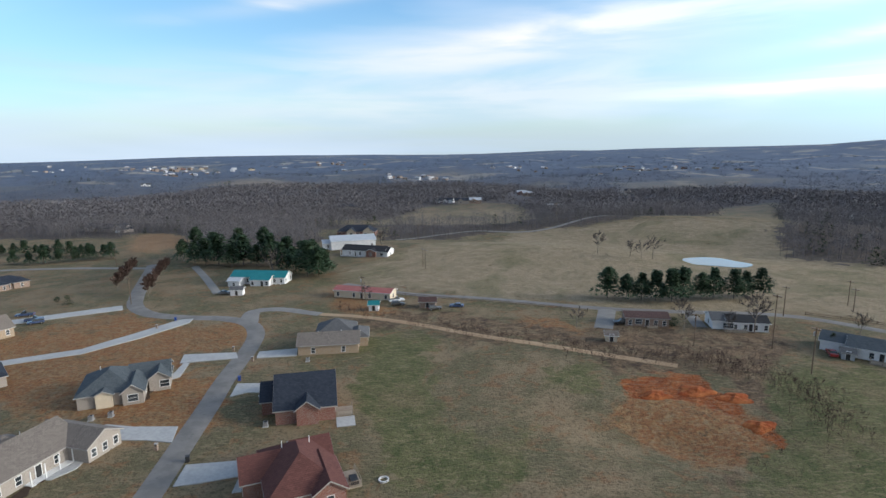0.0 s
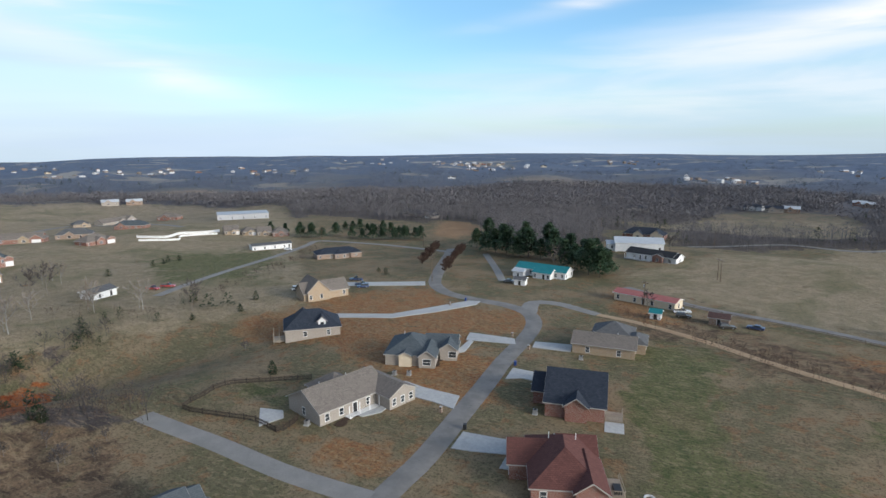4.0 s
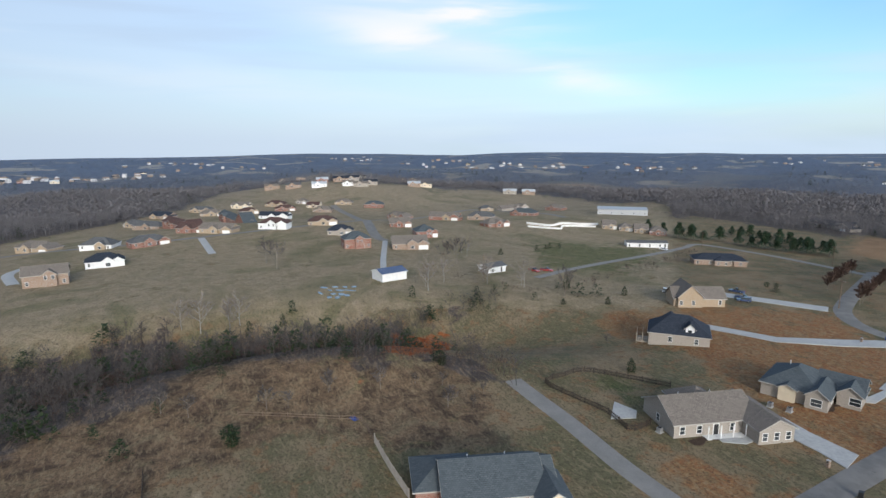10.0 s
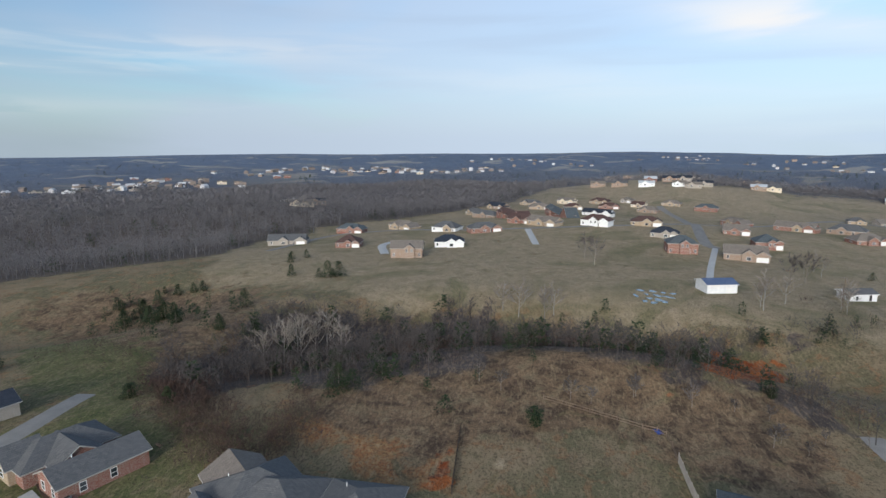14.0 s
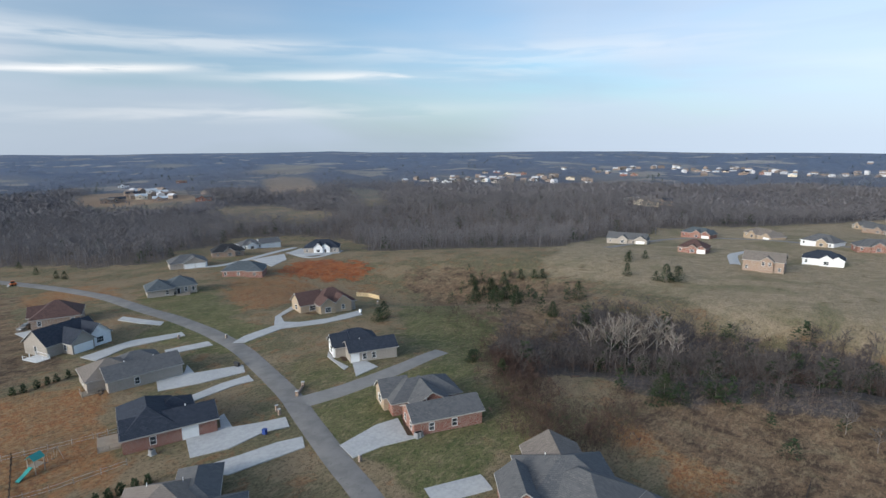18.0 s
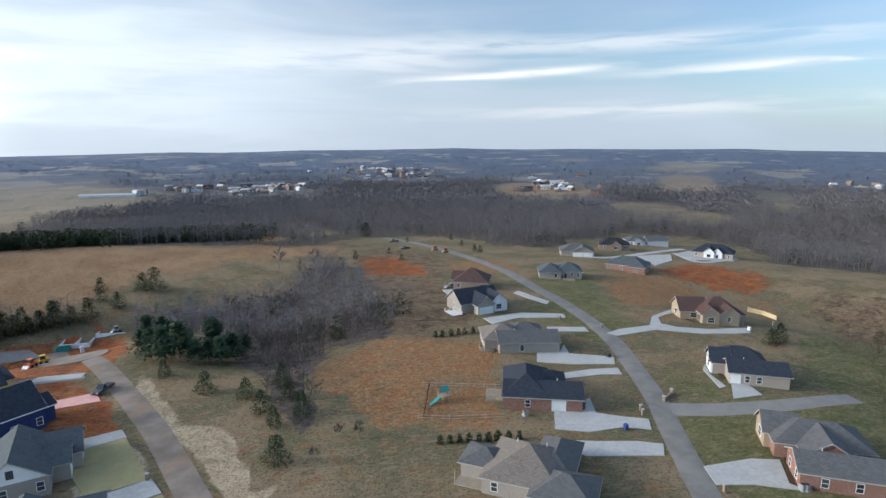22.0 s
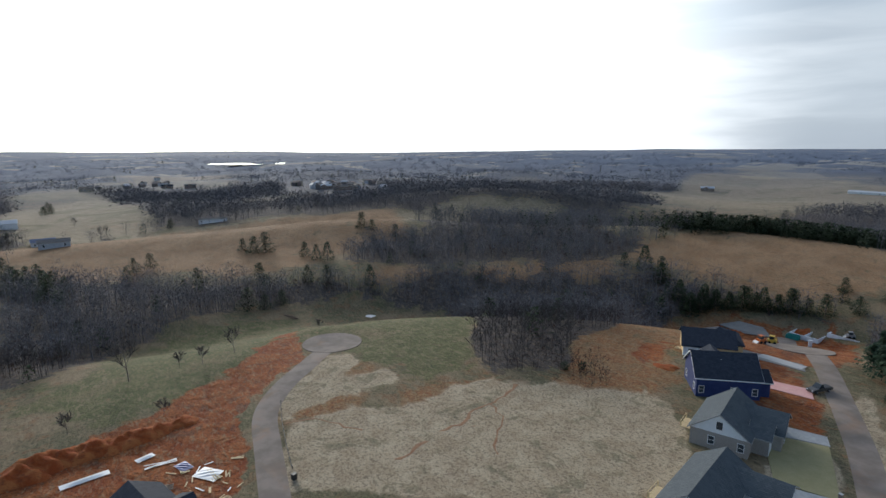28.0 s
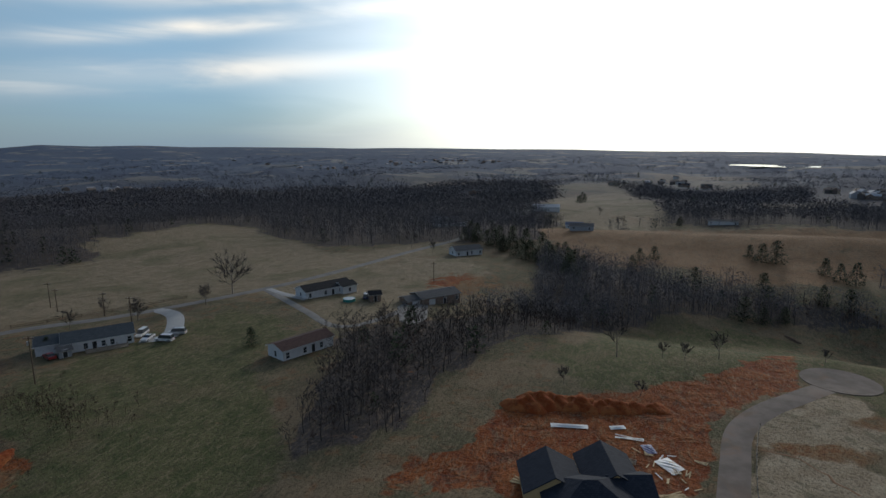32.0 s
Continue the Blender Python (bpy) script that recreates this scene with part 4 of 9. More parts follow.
masks = {k: soften(m, {"green": 16, "dirt": 16, "pasture": 12, "rough": 12, "tan": 12, "litter": 6, "clay": 8}.get(k, 2)) for k, m in masks.items()}
rows_i, cols_i = np.meshgrid(np.arange(R_N - 1), np.arange(AZ_N), indexing="ij")
nxt = (cols_i + 1) % AZ_N
quads = np.stack([rows_i * AZ_N + cols_i, rows_i * AZ_N + nxt, (rows_i + 1) * AZ_N + nxt, (rows_i + 1) * AZ_N + cols_i], -1).reshape(-1, 4)


def grid_mesh(name, verts, quads):
    me = bpy.data.meshes.new(name)
    me.vertices.add(len(verts))
    me.vertices.foreach_set("co", np.asarray(verts, np.float32).ravel())
    k = quads.shape[1]
    me.loops.add(quads.size)
    me.loops.foreach_set("vertex_index", quads.astype(np.int32).ravel())
    me.polygons.add(len(quads))
    me.polygons.foreach_set("loop_start", np.arange(0, quads.size, k, dtype=np.int32))
    me.update(calc_edges=True)
    return me


GN = Nodes("winter_ground", 0.95, 0.0, 0.15)
g7 = GN.noise(0.13, 4, 0.7, None, 1.0)
ge = GN.noise(0.14, 3, 0.55, None, 0.8)
g1, g2, g3, g4 = GN.noise(0.9, 6, 0.7), GN.noise(0.06, 5, 0.6), GN.noise(0.22, 5, 0.65, None, 0.6), GN.noise(4.0, 4, 0.7)


def edge(name, lo=0.42, hi=0.58, k=1.0):
    """A mask whose border is broken up by noise."""
    return GN.ramp(GN.math("ADD", GN.attr(name), GN.math("MULTIPLY", GN.math("SUBTRACT", ge, 0.5), k)), lo, hi)


gb = GN.noise(0.022, 4, 0.6, None, 1.2)
lawn = GN.mix(GN.ramp(g2, 0.38, 0.60), (0.238, 0.170, 0.094), (0.132, 0.115, 0.058))
lawn = GN.mix(GN.ramp(gb, 0.53, 0.66, 0, 0.6), lawn, GN.mix(GN.ramp(g3, 0.35, 0.65), (0.092, 0.096, 0.040), (0.150, 0.127, 0.062)))
lawn = GN.mix(GN.ramp(g3, 0.52, 0.64, 0, 0.7), lawn, (0.225, 0.118, 0.054))
green = GN.mix(GN.ramp(g3, 0.35, 0.65), (0.088, 0.097, 0.033), (0.150, 0.136, 0.056))
green = GN.mix(GN.ramp(g2, 0.52, 0.66, 0, 0.6), green, (0.190, 0.140, 0.070))
dirt_c = GN.mix(GN.ramp(g7, 0.35, 0.65), (0.240, 0.132, 0.057), (0.275, 0.110, 0.040))
dirt_c = GN.mix(GN.ramp(g1, 0.48, 0.64, 0, 0.75), dirt_c, (0.34, 0.22, 0.10))
dirt_c = GN.mix(GN.ramp(g3, 0.55, 0.68, 0, 0.6), dirt_c, (0.130, 0.110, 0.055))
rough_c = GN.mix(GN.ramp(g3, 0.38, 0.60), (0.078, 0.050, 0.030), (0.195, 0.125, 0.068))
rough_c = GN.mix(GN.ramp(g7, 0.50, 0.62, 0, 0.7), rough_c, (0.220, 0.155, 0.085))
tan_c = GN.mix(GN.ramp(g2, 0.35, 0.65), (0.270, 0.146, 0.066), (0.345, 0.200, 0.098))
tan_c = GN.mix(GN.ramp(g3, 0.5, 0.75, 0, 0.5), tan_c, (0.205, 0.142, 0.086))
clay_c = GN.mix(GN.ramp(g3, 0.35, 0.62), (0.225, 0.050, 0.012), (0.310, 0.096, 0.026))
clay_c = GN.mix(GN.ramp(g7, 0.36, 0.46, 0.7, 0), clay_c, (0.14, 0.048, 0.024))
clay_c = GN.mix(GN.ramp(g1, 0.54, 0.72, 0, 0.4), clay_c, (0.36, 0.18, 0.08))
straw_c = GN.mix(GN.ramp(g3, 0.35, 0.65), (0.47, 0.365, 0.228), (0.36, 0.268, 0.160))
straw_c = GN.mix(GN.ramp(g7, 0.52, 0.64, 0, 0.6), straw_c, (0.20, 0.165, 0.090))
litter_c = GN.mix(GN.ramp(g3, 0.35, 0.65), (0.062, 0.049, 0.042), (0.105, 0.086, 0.074))
gp = GN.noise(0.0055, 3, 0.55, None, 0.6)
# far woods tinted with blue-grey haze, broken by pale fields
far_haze_c = GN.mix(GN.ramp(g2, 0.35, 0.65), (0.082, 0.108, 0.148), (0.112, 0.140, 0.180))
far_haze_c = GN.mix(GN.ramp(gp, 0.58, 0.63, 0.0, 0.8), far_haze_c, (0.31, 0.285, 0.235))
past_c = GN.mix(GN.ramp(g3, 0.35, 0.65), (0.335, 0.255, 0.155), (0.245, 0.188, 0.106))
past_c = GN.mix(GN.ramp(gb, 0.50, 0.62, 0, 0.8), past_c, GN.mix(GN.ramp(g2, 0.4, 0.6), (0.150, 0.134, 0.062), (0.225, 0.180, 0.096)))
litter_c = GN.mix(GN.attr("far"), litter_c, far_haze_c)
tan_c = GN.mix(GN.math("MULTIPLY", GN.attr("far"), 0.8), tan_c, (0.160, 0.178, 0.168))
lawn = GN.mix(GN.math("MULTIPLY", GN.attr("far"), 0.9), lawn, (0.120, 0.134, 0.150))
col = lawn
for nm, cc in (("pasture", past_c), ("dirt", dirt_c), ("tan", tan_c), ("rough", rough_c), ("green", green), ("litter", litter_c), ("straw", straw_c), ("clay", clay_c)):
    col = GN.mix(edge(nm, *{"green": (0.25, 0.75, 2.2), "dirt": (0.25, 0.62, 1.7), "rough": (0.25, 0.7, 2.4), "clay": (0.38, 0.58, 1.8), "litter": (0.35, 0.65, 1.6), "tan": (0.3, 0.7, 1.2), "pasture": (0.25, 0.75, 1.6)}.get(nm, (0.32, 0.66, 1.7))), col, cc)
col = GN.mix(GN.ramp(g7, 0.56, 0.68, 0.0, 0.45), col, GN.mix(0.55, col, (0.10, 0.100, 0.055)))
col = GN.mix(GN.ramp(g7, 0.30, 0.44, 0.5, 0.0), col, GN.mix(0.5, col, (0.17, 0.10, 0.06)))
# tufts, bare spots and trodden lines at hand, yard and field scale
g5, g6 = GN.noise(1.7, 3, 0.8, None, 0.5), GN.noise(0.45, 4, 0.75, (1, 2.6, 1), 0.8)
col = GN.mix(GN.ramp(g5, 0.36, 0.54, 0.9, 0.0), col, GN.mix(0.6, col, (0.02, 0.016, 0.012)))
col = GN.mix(GN.ramp(g6, 0.50, 0.62, 0.0, 0.85), col, GN.mix(0.5, col, (0.30, 0.215, 0.12)))
col = GN.mix(GN.ramp(g4, 0.54, 0.64, 0.0, 0.8), col, GN.mix(0.5, col, (0.03, 0.024, 0.018)))
spoil = GN.math("MULTIPLY", GN.math("MULTIPLY", g3, GN.attr("clay")), 7.0)
GN.bump(GN.math("ADD", GN.math("ADD", g5, GN.math("MULTIPLY", g4, 0.5)), spoil), 0.9, 0.25)
# distance haze painted over the finished ground colour
hazed_field = GN.mix(GN.math("MULTIPLY", edge("tan", 0.35, 0.65, 1.4), 0.7), far_haze_c, (0.215, 0.205, 0.170))
col = GN.mix(GN.math("MULTIPLY", GN.attr("far"), 0.75), col, hazed_field)
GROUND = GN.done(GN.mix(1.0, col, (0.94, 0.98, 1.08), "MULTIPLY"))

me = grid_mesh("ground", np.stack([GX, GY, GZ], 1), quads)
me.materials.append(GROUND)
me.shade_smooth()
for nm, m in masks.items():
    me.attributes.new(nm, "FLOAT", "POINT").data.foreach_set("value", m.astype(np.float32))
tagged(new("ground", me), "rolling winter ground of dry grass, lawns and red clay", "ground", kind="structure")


# ---- roads ----
def smooth(points, step=2.5):
    """A gliding line through the points, resampled."""
    p = [np.array(q, float) for q in points]
    p = [2 * p[0] - p[1]] + p + [2 * p[-1] - p[-2]]
    out = []
    for i in range(1, len(p) - 2):
        n = max(2, int(np.linalg.norm(p[i + 1] - p[i]) / step))
        for k in range(n):
            t = k / n
            out.append(0.5 * (2 * p[i] + (p[i + 1] - p[i - 1]) * t + (2 * p[i - 1] - 5 * p[i] + 4 * p[i + 1] - p[i + 2]) * t * t + (3 * p[i] - p[i - 1] - 3 * p[i + 1] + p[i + 2]) * t ** 3))
    out.append(p[-2])
    return np.array(out)


def strip(name, label, points, width, mat, category="road", lift=0.06, step=2.5, kind="structure", jag=0.0):
    """A paved band along a line, lying on the land; width: one number or first and last."""
    c = smooth(points, step)
    d = np.gradient(c, axis=0)
    d /= np.linalg.norm(d, axis=1)[:, None]
    nrm = np.stack([-d[:, 1], d[:, 0]], 1)
    w = np.linspace(width[0], width[-1], len(c)) if isinstance(width, tuple) else np.full(len(c), float(width))
    if jag:
        g = np.random.default_rng(len(c))
        w = w * g.uniform(0.3, 1.3, len(c))
        c = c + nrm * g.normal(0, jag, len(c))[:, None]
    n = 5
    offs = np.linspace(-0.5, 0.5, n)
    P = c[:, None, :] + nrm[:, None, :] * (w[:, None] * offs)[:, :, None]
    r = np.hypot(P[..., 0], P[..., 1])
    Z = height(P[..., 0], P[..., 1]) + lift + r * 0.0004
    Z[:, 0] -= 0.25
    Z[:, -1] -= 0.25
    P[:, 0] -= (nrm * 0.05)
    P[:, -1] += (nrm * 0.05)
    V = np.concatenate([P, Z[..., None]], 2).reshape(-1, 3)
    i, j = np.meshgrid(np.arange(len(c) - 1), np.arange(n - 1), indexing="ij")
    q = np.stack([i * n + j, i * n + j + 1, (i + 1) * n + j + 1, (i + 1) * n + j], -1).reshape(-1, 4)
    me = grid_mesh(name, V, q[:, ::-1])
    me.materials.append(mat)
    return tagged(new(name, me), label, category, kind=kind)


def round_pad(name, label, centre, r, mat, category="road", lift=0.1):
    """A round paved place that follows the land."""
    n, m = 40, 8
    a = np.arange(n) * 2 * math.pi / n
    q = np.concatenate([np.arange(1, m + 1) / m, [1.002]]) * r
    X = centre[0] + q[:, None] * np.cos(a)
    Y = centre[1] + q[:, None] * np.sin(a)
    Z = height(X, Y) + lift + np.hypot(X, Y) * 0.0004
    Z[-1] -= 0.3
    V = np.concatenate([np.stack([X, Y, Z], -1).reshape(-1, 3)])
    i, j = np.meshgrid(np.arange(m), np.arange(n), indexing="ij")
    k = (j + 1) % n
    F = [tuple(f) for f in np.stack([i * n + j, (i + 1) * n + j, (i + 1) * n + k, i * n + k], -1).reshape(-1, 4).tolist()] + [tuple(range(n))]
    me = bpy.data.meshes.new(name)
    me.from_pydata(V.tolist(), [], F)
    me.materials.append(mat)
    return tagged(new(name, me), label, category, kind="structure")


def pad(name, label, corners, mat, category="driveway", lift=0.07, thick=0.3, kind="structure"):
    """A flat-poured slab with straight sides, lying on the land."""
    s = Shape()
    top = [(x, y, ground_z(x, y) + lift + 0.0004 * math.hypot(x, y)) for x, y in corners]
    s.solid(top, thick)
    ob = new(name, s.mesh(name, mat))
    return tagged(ob, label, category, kind=kind)


# ---- streets, lanes and driveways ----
strip("road_main", "worn grey asphalt residential street, patched", [(-152.0, 290.0), (-132.6, 244.0), (-118.0, 210.7), (-109.4, 194.0), (-98.0, 182.8), (-83.7, 178.2), (-71.8, 176.4), (-61.5, 170.5), (-55.6, 160.0), (-53.0, 146.1), (-51.6, 127.5), (-49.6, 110.6), (-48.0, 94.0), (-46.4, 77.0), (-46.5, 66.0), (-46, 48), (-43, 15), (-41, -20), (-45, -45), (-50.6, -63.2), (-53.3, -72.8), (-58.6, -89.5), (-62.4, -101.0), (-66.2, -117.0), (-70.3, -135.5), (-72.2, -155.7), (-72.1, -178.1), (-70.7, -198.0), (-69.7, -232.0), (-67.3, -251.2), (-64.1, -271.3), (-56.7, -299.6), (-47.2, -326.7), (-35.6, -349.9), (-25.1, -365.0)], 6.6, ASPHALT)
strip("road_gravel", "pale worn side road ending in brush", [(-103.7, 63.8), (-83.1, 63.7), (-65.9, 62.7), (-53.3, 63.1), (-46.5, 63.8)], 6.0, GRAVEL, lift=0.05)
strip("road_stub", "concrete-grey road stub beside the clay track", [(-61.5, 170.5), (-64.0, 184.0), (-56.0, 186.5), (-46.0, 182.0), (-40.5, 179.4)], (8, 5), GRAVEL, lift=0.05)
strip("road_clay_track", "rutted red clay track beside the field", [(-40.5, 179.4), (-26.5, 175.7), (-9.5, 167.5), (4.1, 158.8), (14.8, 152.6), (26.2, 147.1), (40.0, 139.5), (57.1, 130.7)], 4.0, TRACK, lift=0.05)
strip("road_country", "narrow asphalt country road between fields", [(-40.3, 224.1), (-13.9, 206.3), (13.3, 198.4), (50.6, 184.4), (77.2, 179.3), (111.5, 174.4)] + [(134.5, 154.8), (155.8, 142.2), (182.1, 130.2), (220.6, 118.4), (289.1, 105.5), (362.3, 83.9)], 5.5, ASPHALT)
strip("road_lane", "side lane past farmhouses", [(181.3, 129.6), (157.0, 97.6), (144.0, 78.7), (156.9, 69.1), (188.3, 64.7)], 4.0, GRAVEL, lift=0.04)
strip("road_hedge", "pale road along a hedge row", [(-194.4, 130.0), (-220.3, 193.7), (-249.2, 271.4), (-255.1, 295.1), (-208.6, 295.8), (-159.3, 283.2)] + [(-141.1, 276.3)], 5.0, GRAVEL, lift=0.05)
strip("road_new", "new mud-stained street through building lots", [(19.0, -71.5), (21.0, -75.3), (27.0, -87.0), (36.8, -105.5), (45.1, -119.2), (54.0, -133.5), (61.1, -144.7), (70.3, -158.2), (99.4, -203.6)], 6.8, MUDDY)
strip("road_clay_street", "new mud-stained street ending in a turning circle", [(72.0, -16.5), (80.3, -18.1), (93.4, -20.6), (107.7, -23.8), (118.5, -30.3), (128.2, -39.3), (140.5, -49.7)], 6.8, MUDDY)
strip("road_west", "curving street of the far housing estate", [(-300.7, -143.5), (-384.8, -135.4), (-405.0, -92.8), (-378.5, -33.1), (-378.6, 43.5), (-412.0, 113.8), (-559.8, 289.8), (-477.5, 315.3), (-395.2, 293.6)], 6.0, ASPHALT)
strip("road_estate", "wide street of the far housing estate", [(-625.8, 147.1), (-521.3, 145.0), (-347.1, 106.7), (-314.8, 104.1)], 6.5, ASPHALT, lift=0.10)
strip("road_barn_drive", "pale concrete drive down to a metal barn", [(-314.8, 104.1), (-266.5, 86.9), (-236.9, 77.1)], 3.2, CONCRETE, lift=0.08)
strip("road_teal", "pale gravel drive to the teal-roofed house", [(-124.7, 277.8), (-107.8, 248.9), (-87.3, 211.7)], 4.0, GRAVEL)
strip("road_far", "country road below the wooded ridge", [(-30.6, 358.8), (18.6, 399.8), (83.1, 399.4), (239.9, 572.9)], 4.0, GRAVEL)


def drive(points, width, label="pale concrete driveway"):
    strip("driveway", label, points, width, CONCRETE, "driveway", 0.09, 2.0)


def slab(corners, label="pale concrete driveway", mat=None, lift=0.1):
    """A poured slab of any outline that follows the land."""
    bm = bmesh.new()
    f = bm.faces.new([bm.verts.new((x, y, 0)) for x, y in corners])
    if f.normal.z < 0 or sum(a[0] * b[1] - b[0] * a[1] for a, b in zip(corners, corners[1:] + corners[:1])) < 0:
        f.normal_flip()
    for k in (0, 1):
        lo, hi = min(c[k] for c in corners), max(c[k] for c in corners)
        q = lo + 3.0
        while q < hi:
            at = (q, 0, 0) if k == 0 else (0, q, 0)
            bmesh.ops.bisect_plane(bm, geom=bm.verts[:] + bm.edges[:] + bm.faces[:], plane_co=at, plane_no=(1 - k, k, 0))
            q += 3.0
    rim = [e for e in bm.edges if e.is_boundary]
    for v in bm.verts:
        v.co.z = ground_z(v.co.x, v.co.y) + lift + 0.0004 * math.hypot(v.co.x, v.co.y)
    side = bmesh.ops.extrude_edge_only(bm, edges=rim)
    for g in side["geom"]:
        if isinstance(g, bmesh.types.BMVert):
            g.co.z -= 0.35
    me = bpy.data.meshes.new("driveway")
    bm.to_mesh(me)
    bm.free()
    me.materials.append(mat or CONCRETE)
    return tagged(new("driveway", me), label, "driveway", kind="structure")


slab([(-39.4, -99.8), (-37, -92.9), (-43, -90.6), (-50.1, -91.1), (-54.6, -89.2), (-56.2, -93.1), (-51.7, -95), (-47.3, -97.4), (-48.9, -103.8), (-47.7, -103.3), (-45.7, -98.9)])
slab([(-47.2, -116.9), (-47.4, -114.1), (-57.2, -114.6), (-61.3, -113.7), (-62.2, -117.6), (-55.8, -118)])
slab([(-47.6, -133.5), (-44.6, -124.9), (-52.3, -121.9), (-62.7, -120.1), (-64.8, -124.7), (-54.7, -129), (-55.9, -135.6), (-53.1, -131)])
slab([(-57, -151.4), (-55.9, -147.1), (-67.2, -145), (-67.8, -149.2)])
slab([(-40.6, -163.4), (-42.2, -157.2), (-51.3, -161.8), (-66.2, -159.5), (-66.9, -163.5), (-54.1, -167.2)])
slab([(-38.1, -88.5), (-36.5, -86.1), (-38.8, -83.1), (-52.1, -80.7), (-54, -84.2), (-49.7, -86), (-43.1, -87.2)])
slab([(-56.7, -76.5), (-55.5, -71.5), (-61.5, -70.4), (-68.3, -67.5), (-67, -69.7), (-70.5, -75.9), (-65.9, -77.1)])
slab([(-78.2, -97.8), (-85.4, -98.3), (-86.4, -104.8), (-83, -105)])
slab([(-71.4, -142.4), (-74, -140.1), (-87.6, -143.3), (-99, -138.1), (-108.1, -137.1), (-113.9, -137.6), (-116.5, -143.1), (-103.8, -141.8), (-95, -145), (-92.2, -149), (-95.2, -155.6), (-107, -163.1), (-108.5, -167.3), (-93.6, -156.5), (-87.8, -147.7), (-76.9, -145.6)])
slab([(-84.3, -116.4), (-81.7, -113.3), (-78.8, -103), (-80.7, -103.6), (-81.6, -110.4)])
slab([(-59.6, -192.8), (-62.6, -183.1), (-65.9, -175.7), (-68.1, -178.8), (-65, -187.2), (-62.3, -196.3)])
slab([(-34.8, -203.2), (-35.4, -194.1), (-40.1, -190), (-42.8, -197.2), (-39.2, -203)])
slab([(-153.4, -274.3), (-177.5, -281.3), (-163.4, -257.3), (-146.7, -244.6)])
slab([(-183.8, -286.1), (-178.7, -260.4), (-198.4, -257.3), (-209.7, -269), (-197.4, -281.4), (-204.3, -304.2)])
slab([(-68.9, 142.2), (-55.4, 143.1), (-53.3, 138.6), (-67.1, 135.8)])
slab([(-69, 102.5), (-66.2, 103.1), (-60.7, 102.1), (-52, 102), (-50.4, 96), (-55.5, 96.9), (-62.1, 97.1), (-62.8, 94.4), (-65.8, 96.3)])
slab([(-118.4, 141.7), (-100.4, 148.9), (-92.4, 162), (-85.4, 175.3), (-81.2, 176.3), (-80.7, 171.5), (-88.6, 156.8), (-97.9, 144.9), (-115.9, 138.4)])
slab([(-144.6, 179.9), (-115.3, 196), (-111.7, 189.9), (-140.5, 174.5)])
slab([(-49.4, 143.4), (-39.6, 145.6), (-38.4, 139.7), (-48.5, 138.5)])
slab([(-47.5, 121.9), (-39.6, 121.9), (-38.8, 116.9), (-43.5, 117.1), (-46.7, 115)])
slab([(-44.5, 88.6), (-33.9, 90), (-32, 85.7), (-40.2, 83.1), (-43.8, 82.3)])
slab([(-34.1, 85.4), (-30.5, 81.2), (-33.7, 80.5)])
slab([(-66.1, 122.7), (-62.9, 126.7), (-64.6, 135.6), (-66.2, 136.4), (-65.4, 128.9), (-70.6, 121.7), (-69.2, 120.4)])
slab([(-69.8, 84.6), (-64.9, 84.5), (-62.7, 87.7), (-62.9, 93.9), (-64.5, 94.6), (-64.5, 88.9), (-66.1, 86.3), (-71, 86.2)])
slab([(-85.9, 77.6), (-80.8, 79), (-78.5, 76.7), (-80.3, 71.9)])
slab([(53.2, -104.2), (44, -108.2), (42, -105.1), (50.7, -100.2)])
slab([(41.4, -85.7), (33.2, -90), (30.4, -85.6), (39.9, -81.1)])
slab([(40.6, -77.2), (32.3, -80.9), (26.3, -74.2), (38.2, -72.1)])
strip("road_side", "pale side street beside lawns", [(-62.0, -96.4), (-72.2, -94.3), (-88.5, -93.7), (-106.1, -96.0)], (8.0, 6.0), GRAVEL, lift=0.05)
drive([(-56.3, -54.3), (-65.2, -49.9)], 6.0)
drive([(181.5, 128.5), (176.2, 118.7), (170.7, 104.7)], 4.0)
drive([(146.0, 147.7), (140.4, 135.5), (123.2, 121.7), (118.2, 126.9)], 6.0)
strip("driveway", "grey gravel drive beside the mobile home", [(54.7, 182.2), (47.4, 161.0)], 7.0, GRAVEL, "driveway", .07)
strip("driveway", "dark asphalt drive beside the white house", [(79.6, 175.3), (76.8, 162.0)], 5.0, ASPHALT, "driveway", .07)
drive([(-118.2, -276.4), (-141.8, -272.1), (-204.9, -312.5)], 5.0)
drive([(-184.4, -287.7), (-176.7, -253.0), (-208.0, -267.7)], 4.0)
drive([(-283.7, -70.1), (-315.6, -79.3), (-334.4, -77.1)], 5.0)
drive([(-315.5, 9.1), (-370.5, 5.1)], 4.0)
drive([(73.8, -139.1), (63.2, -139.3)], 5.0)
drive([(-40.4, 115.8), (-35.5, 111.6)], 1.3, "short concrete path to the door")
pad("gravel_yard", "grey gravel yard among bare trees", [(154.3, 62.9), (170.0, 70.0), (187.1, 69.8), (175.9, 60.9), (159.4, 55.6), (150.6, 57.1)], GRAVEL, "yard", .12, .8)
strip("road_farm_drive", "pale farm drive up to the barn", [(496.6, 105.3), (576.1, 96.8), (637.8, 82.1)], 4.5, GRAVEL, lift=0.1)


slab([(51.1, -99.6), (42.1, -104.9), (33.6, -89.8), (41.6, -86.3)], "straw erosion matting over a seeded front yard", STRAWMAT, 0.08)
slab([(39.3, -80.8), (30.2, -85.2), (26.3, -78.6), (38.2, -77.0)], "straw erosion matting over a seeded front yard", STRAWMAT, 0.08)


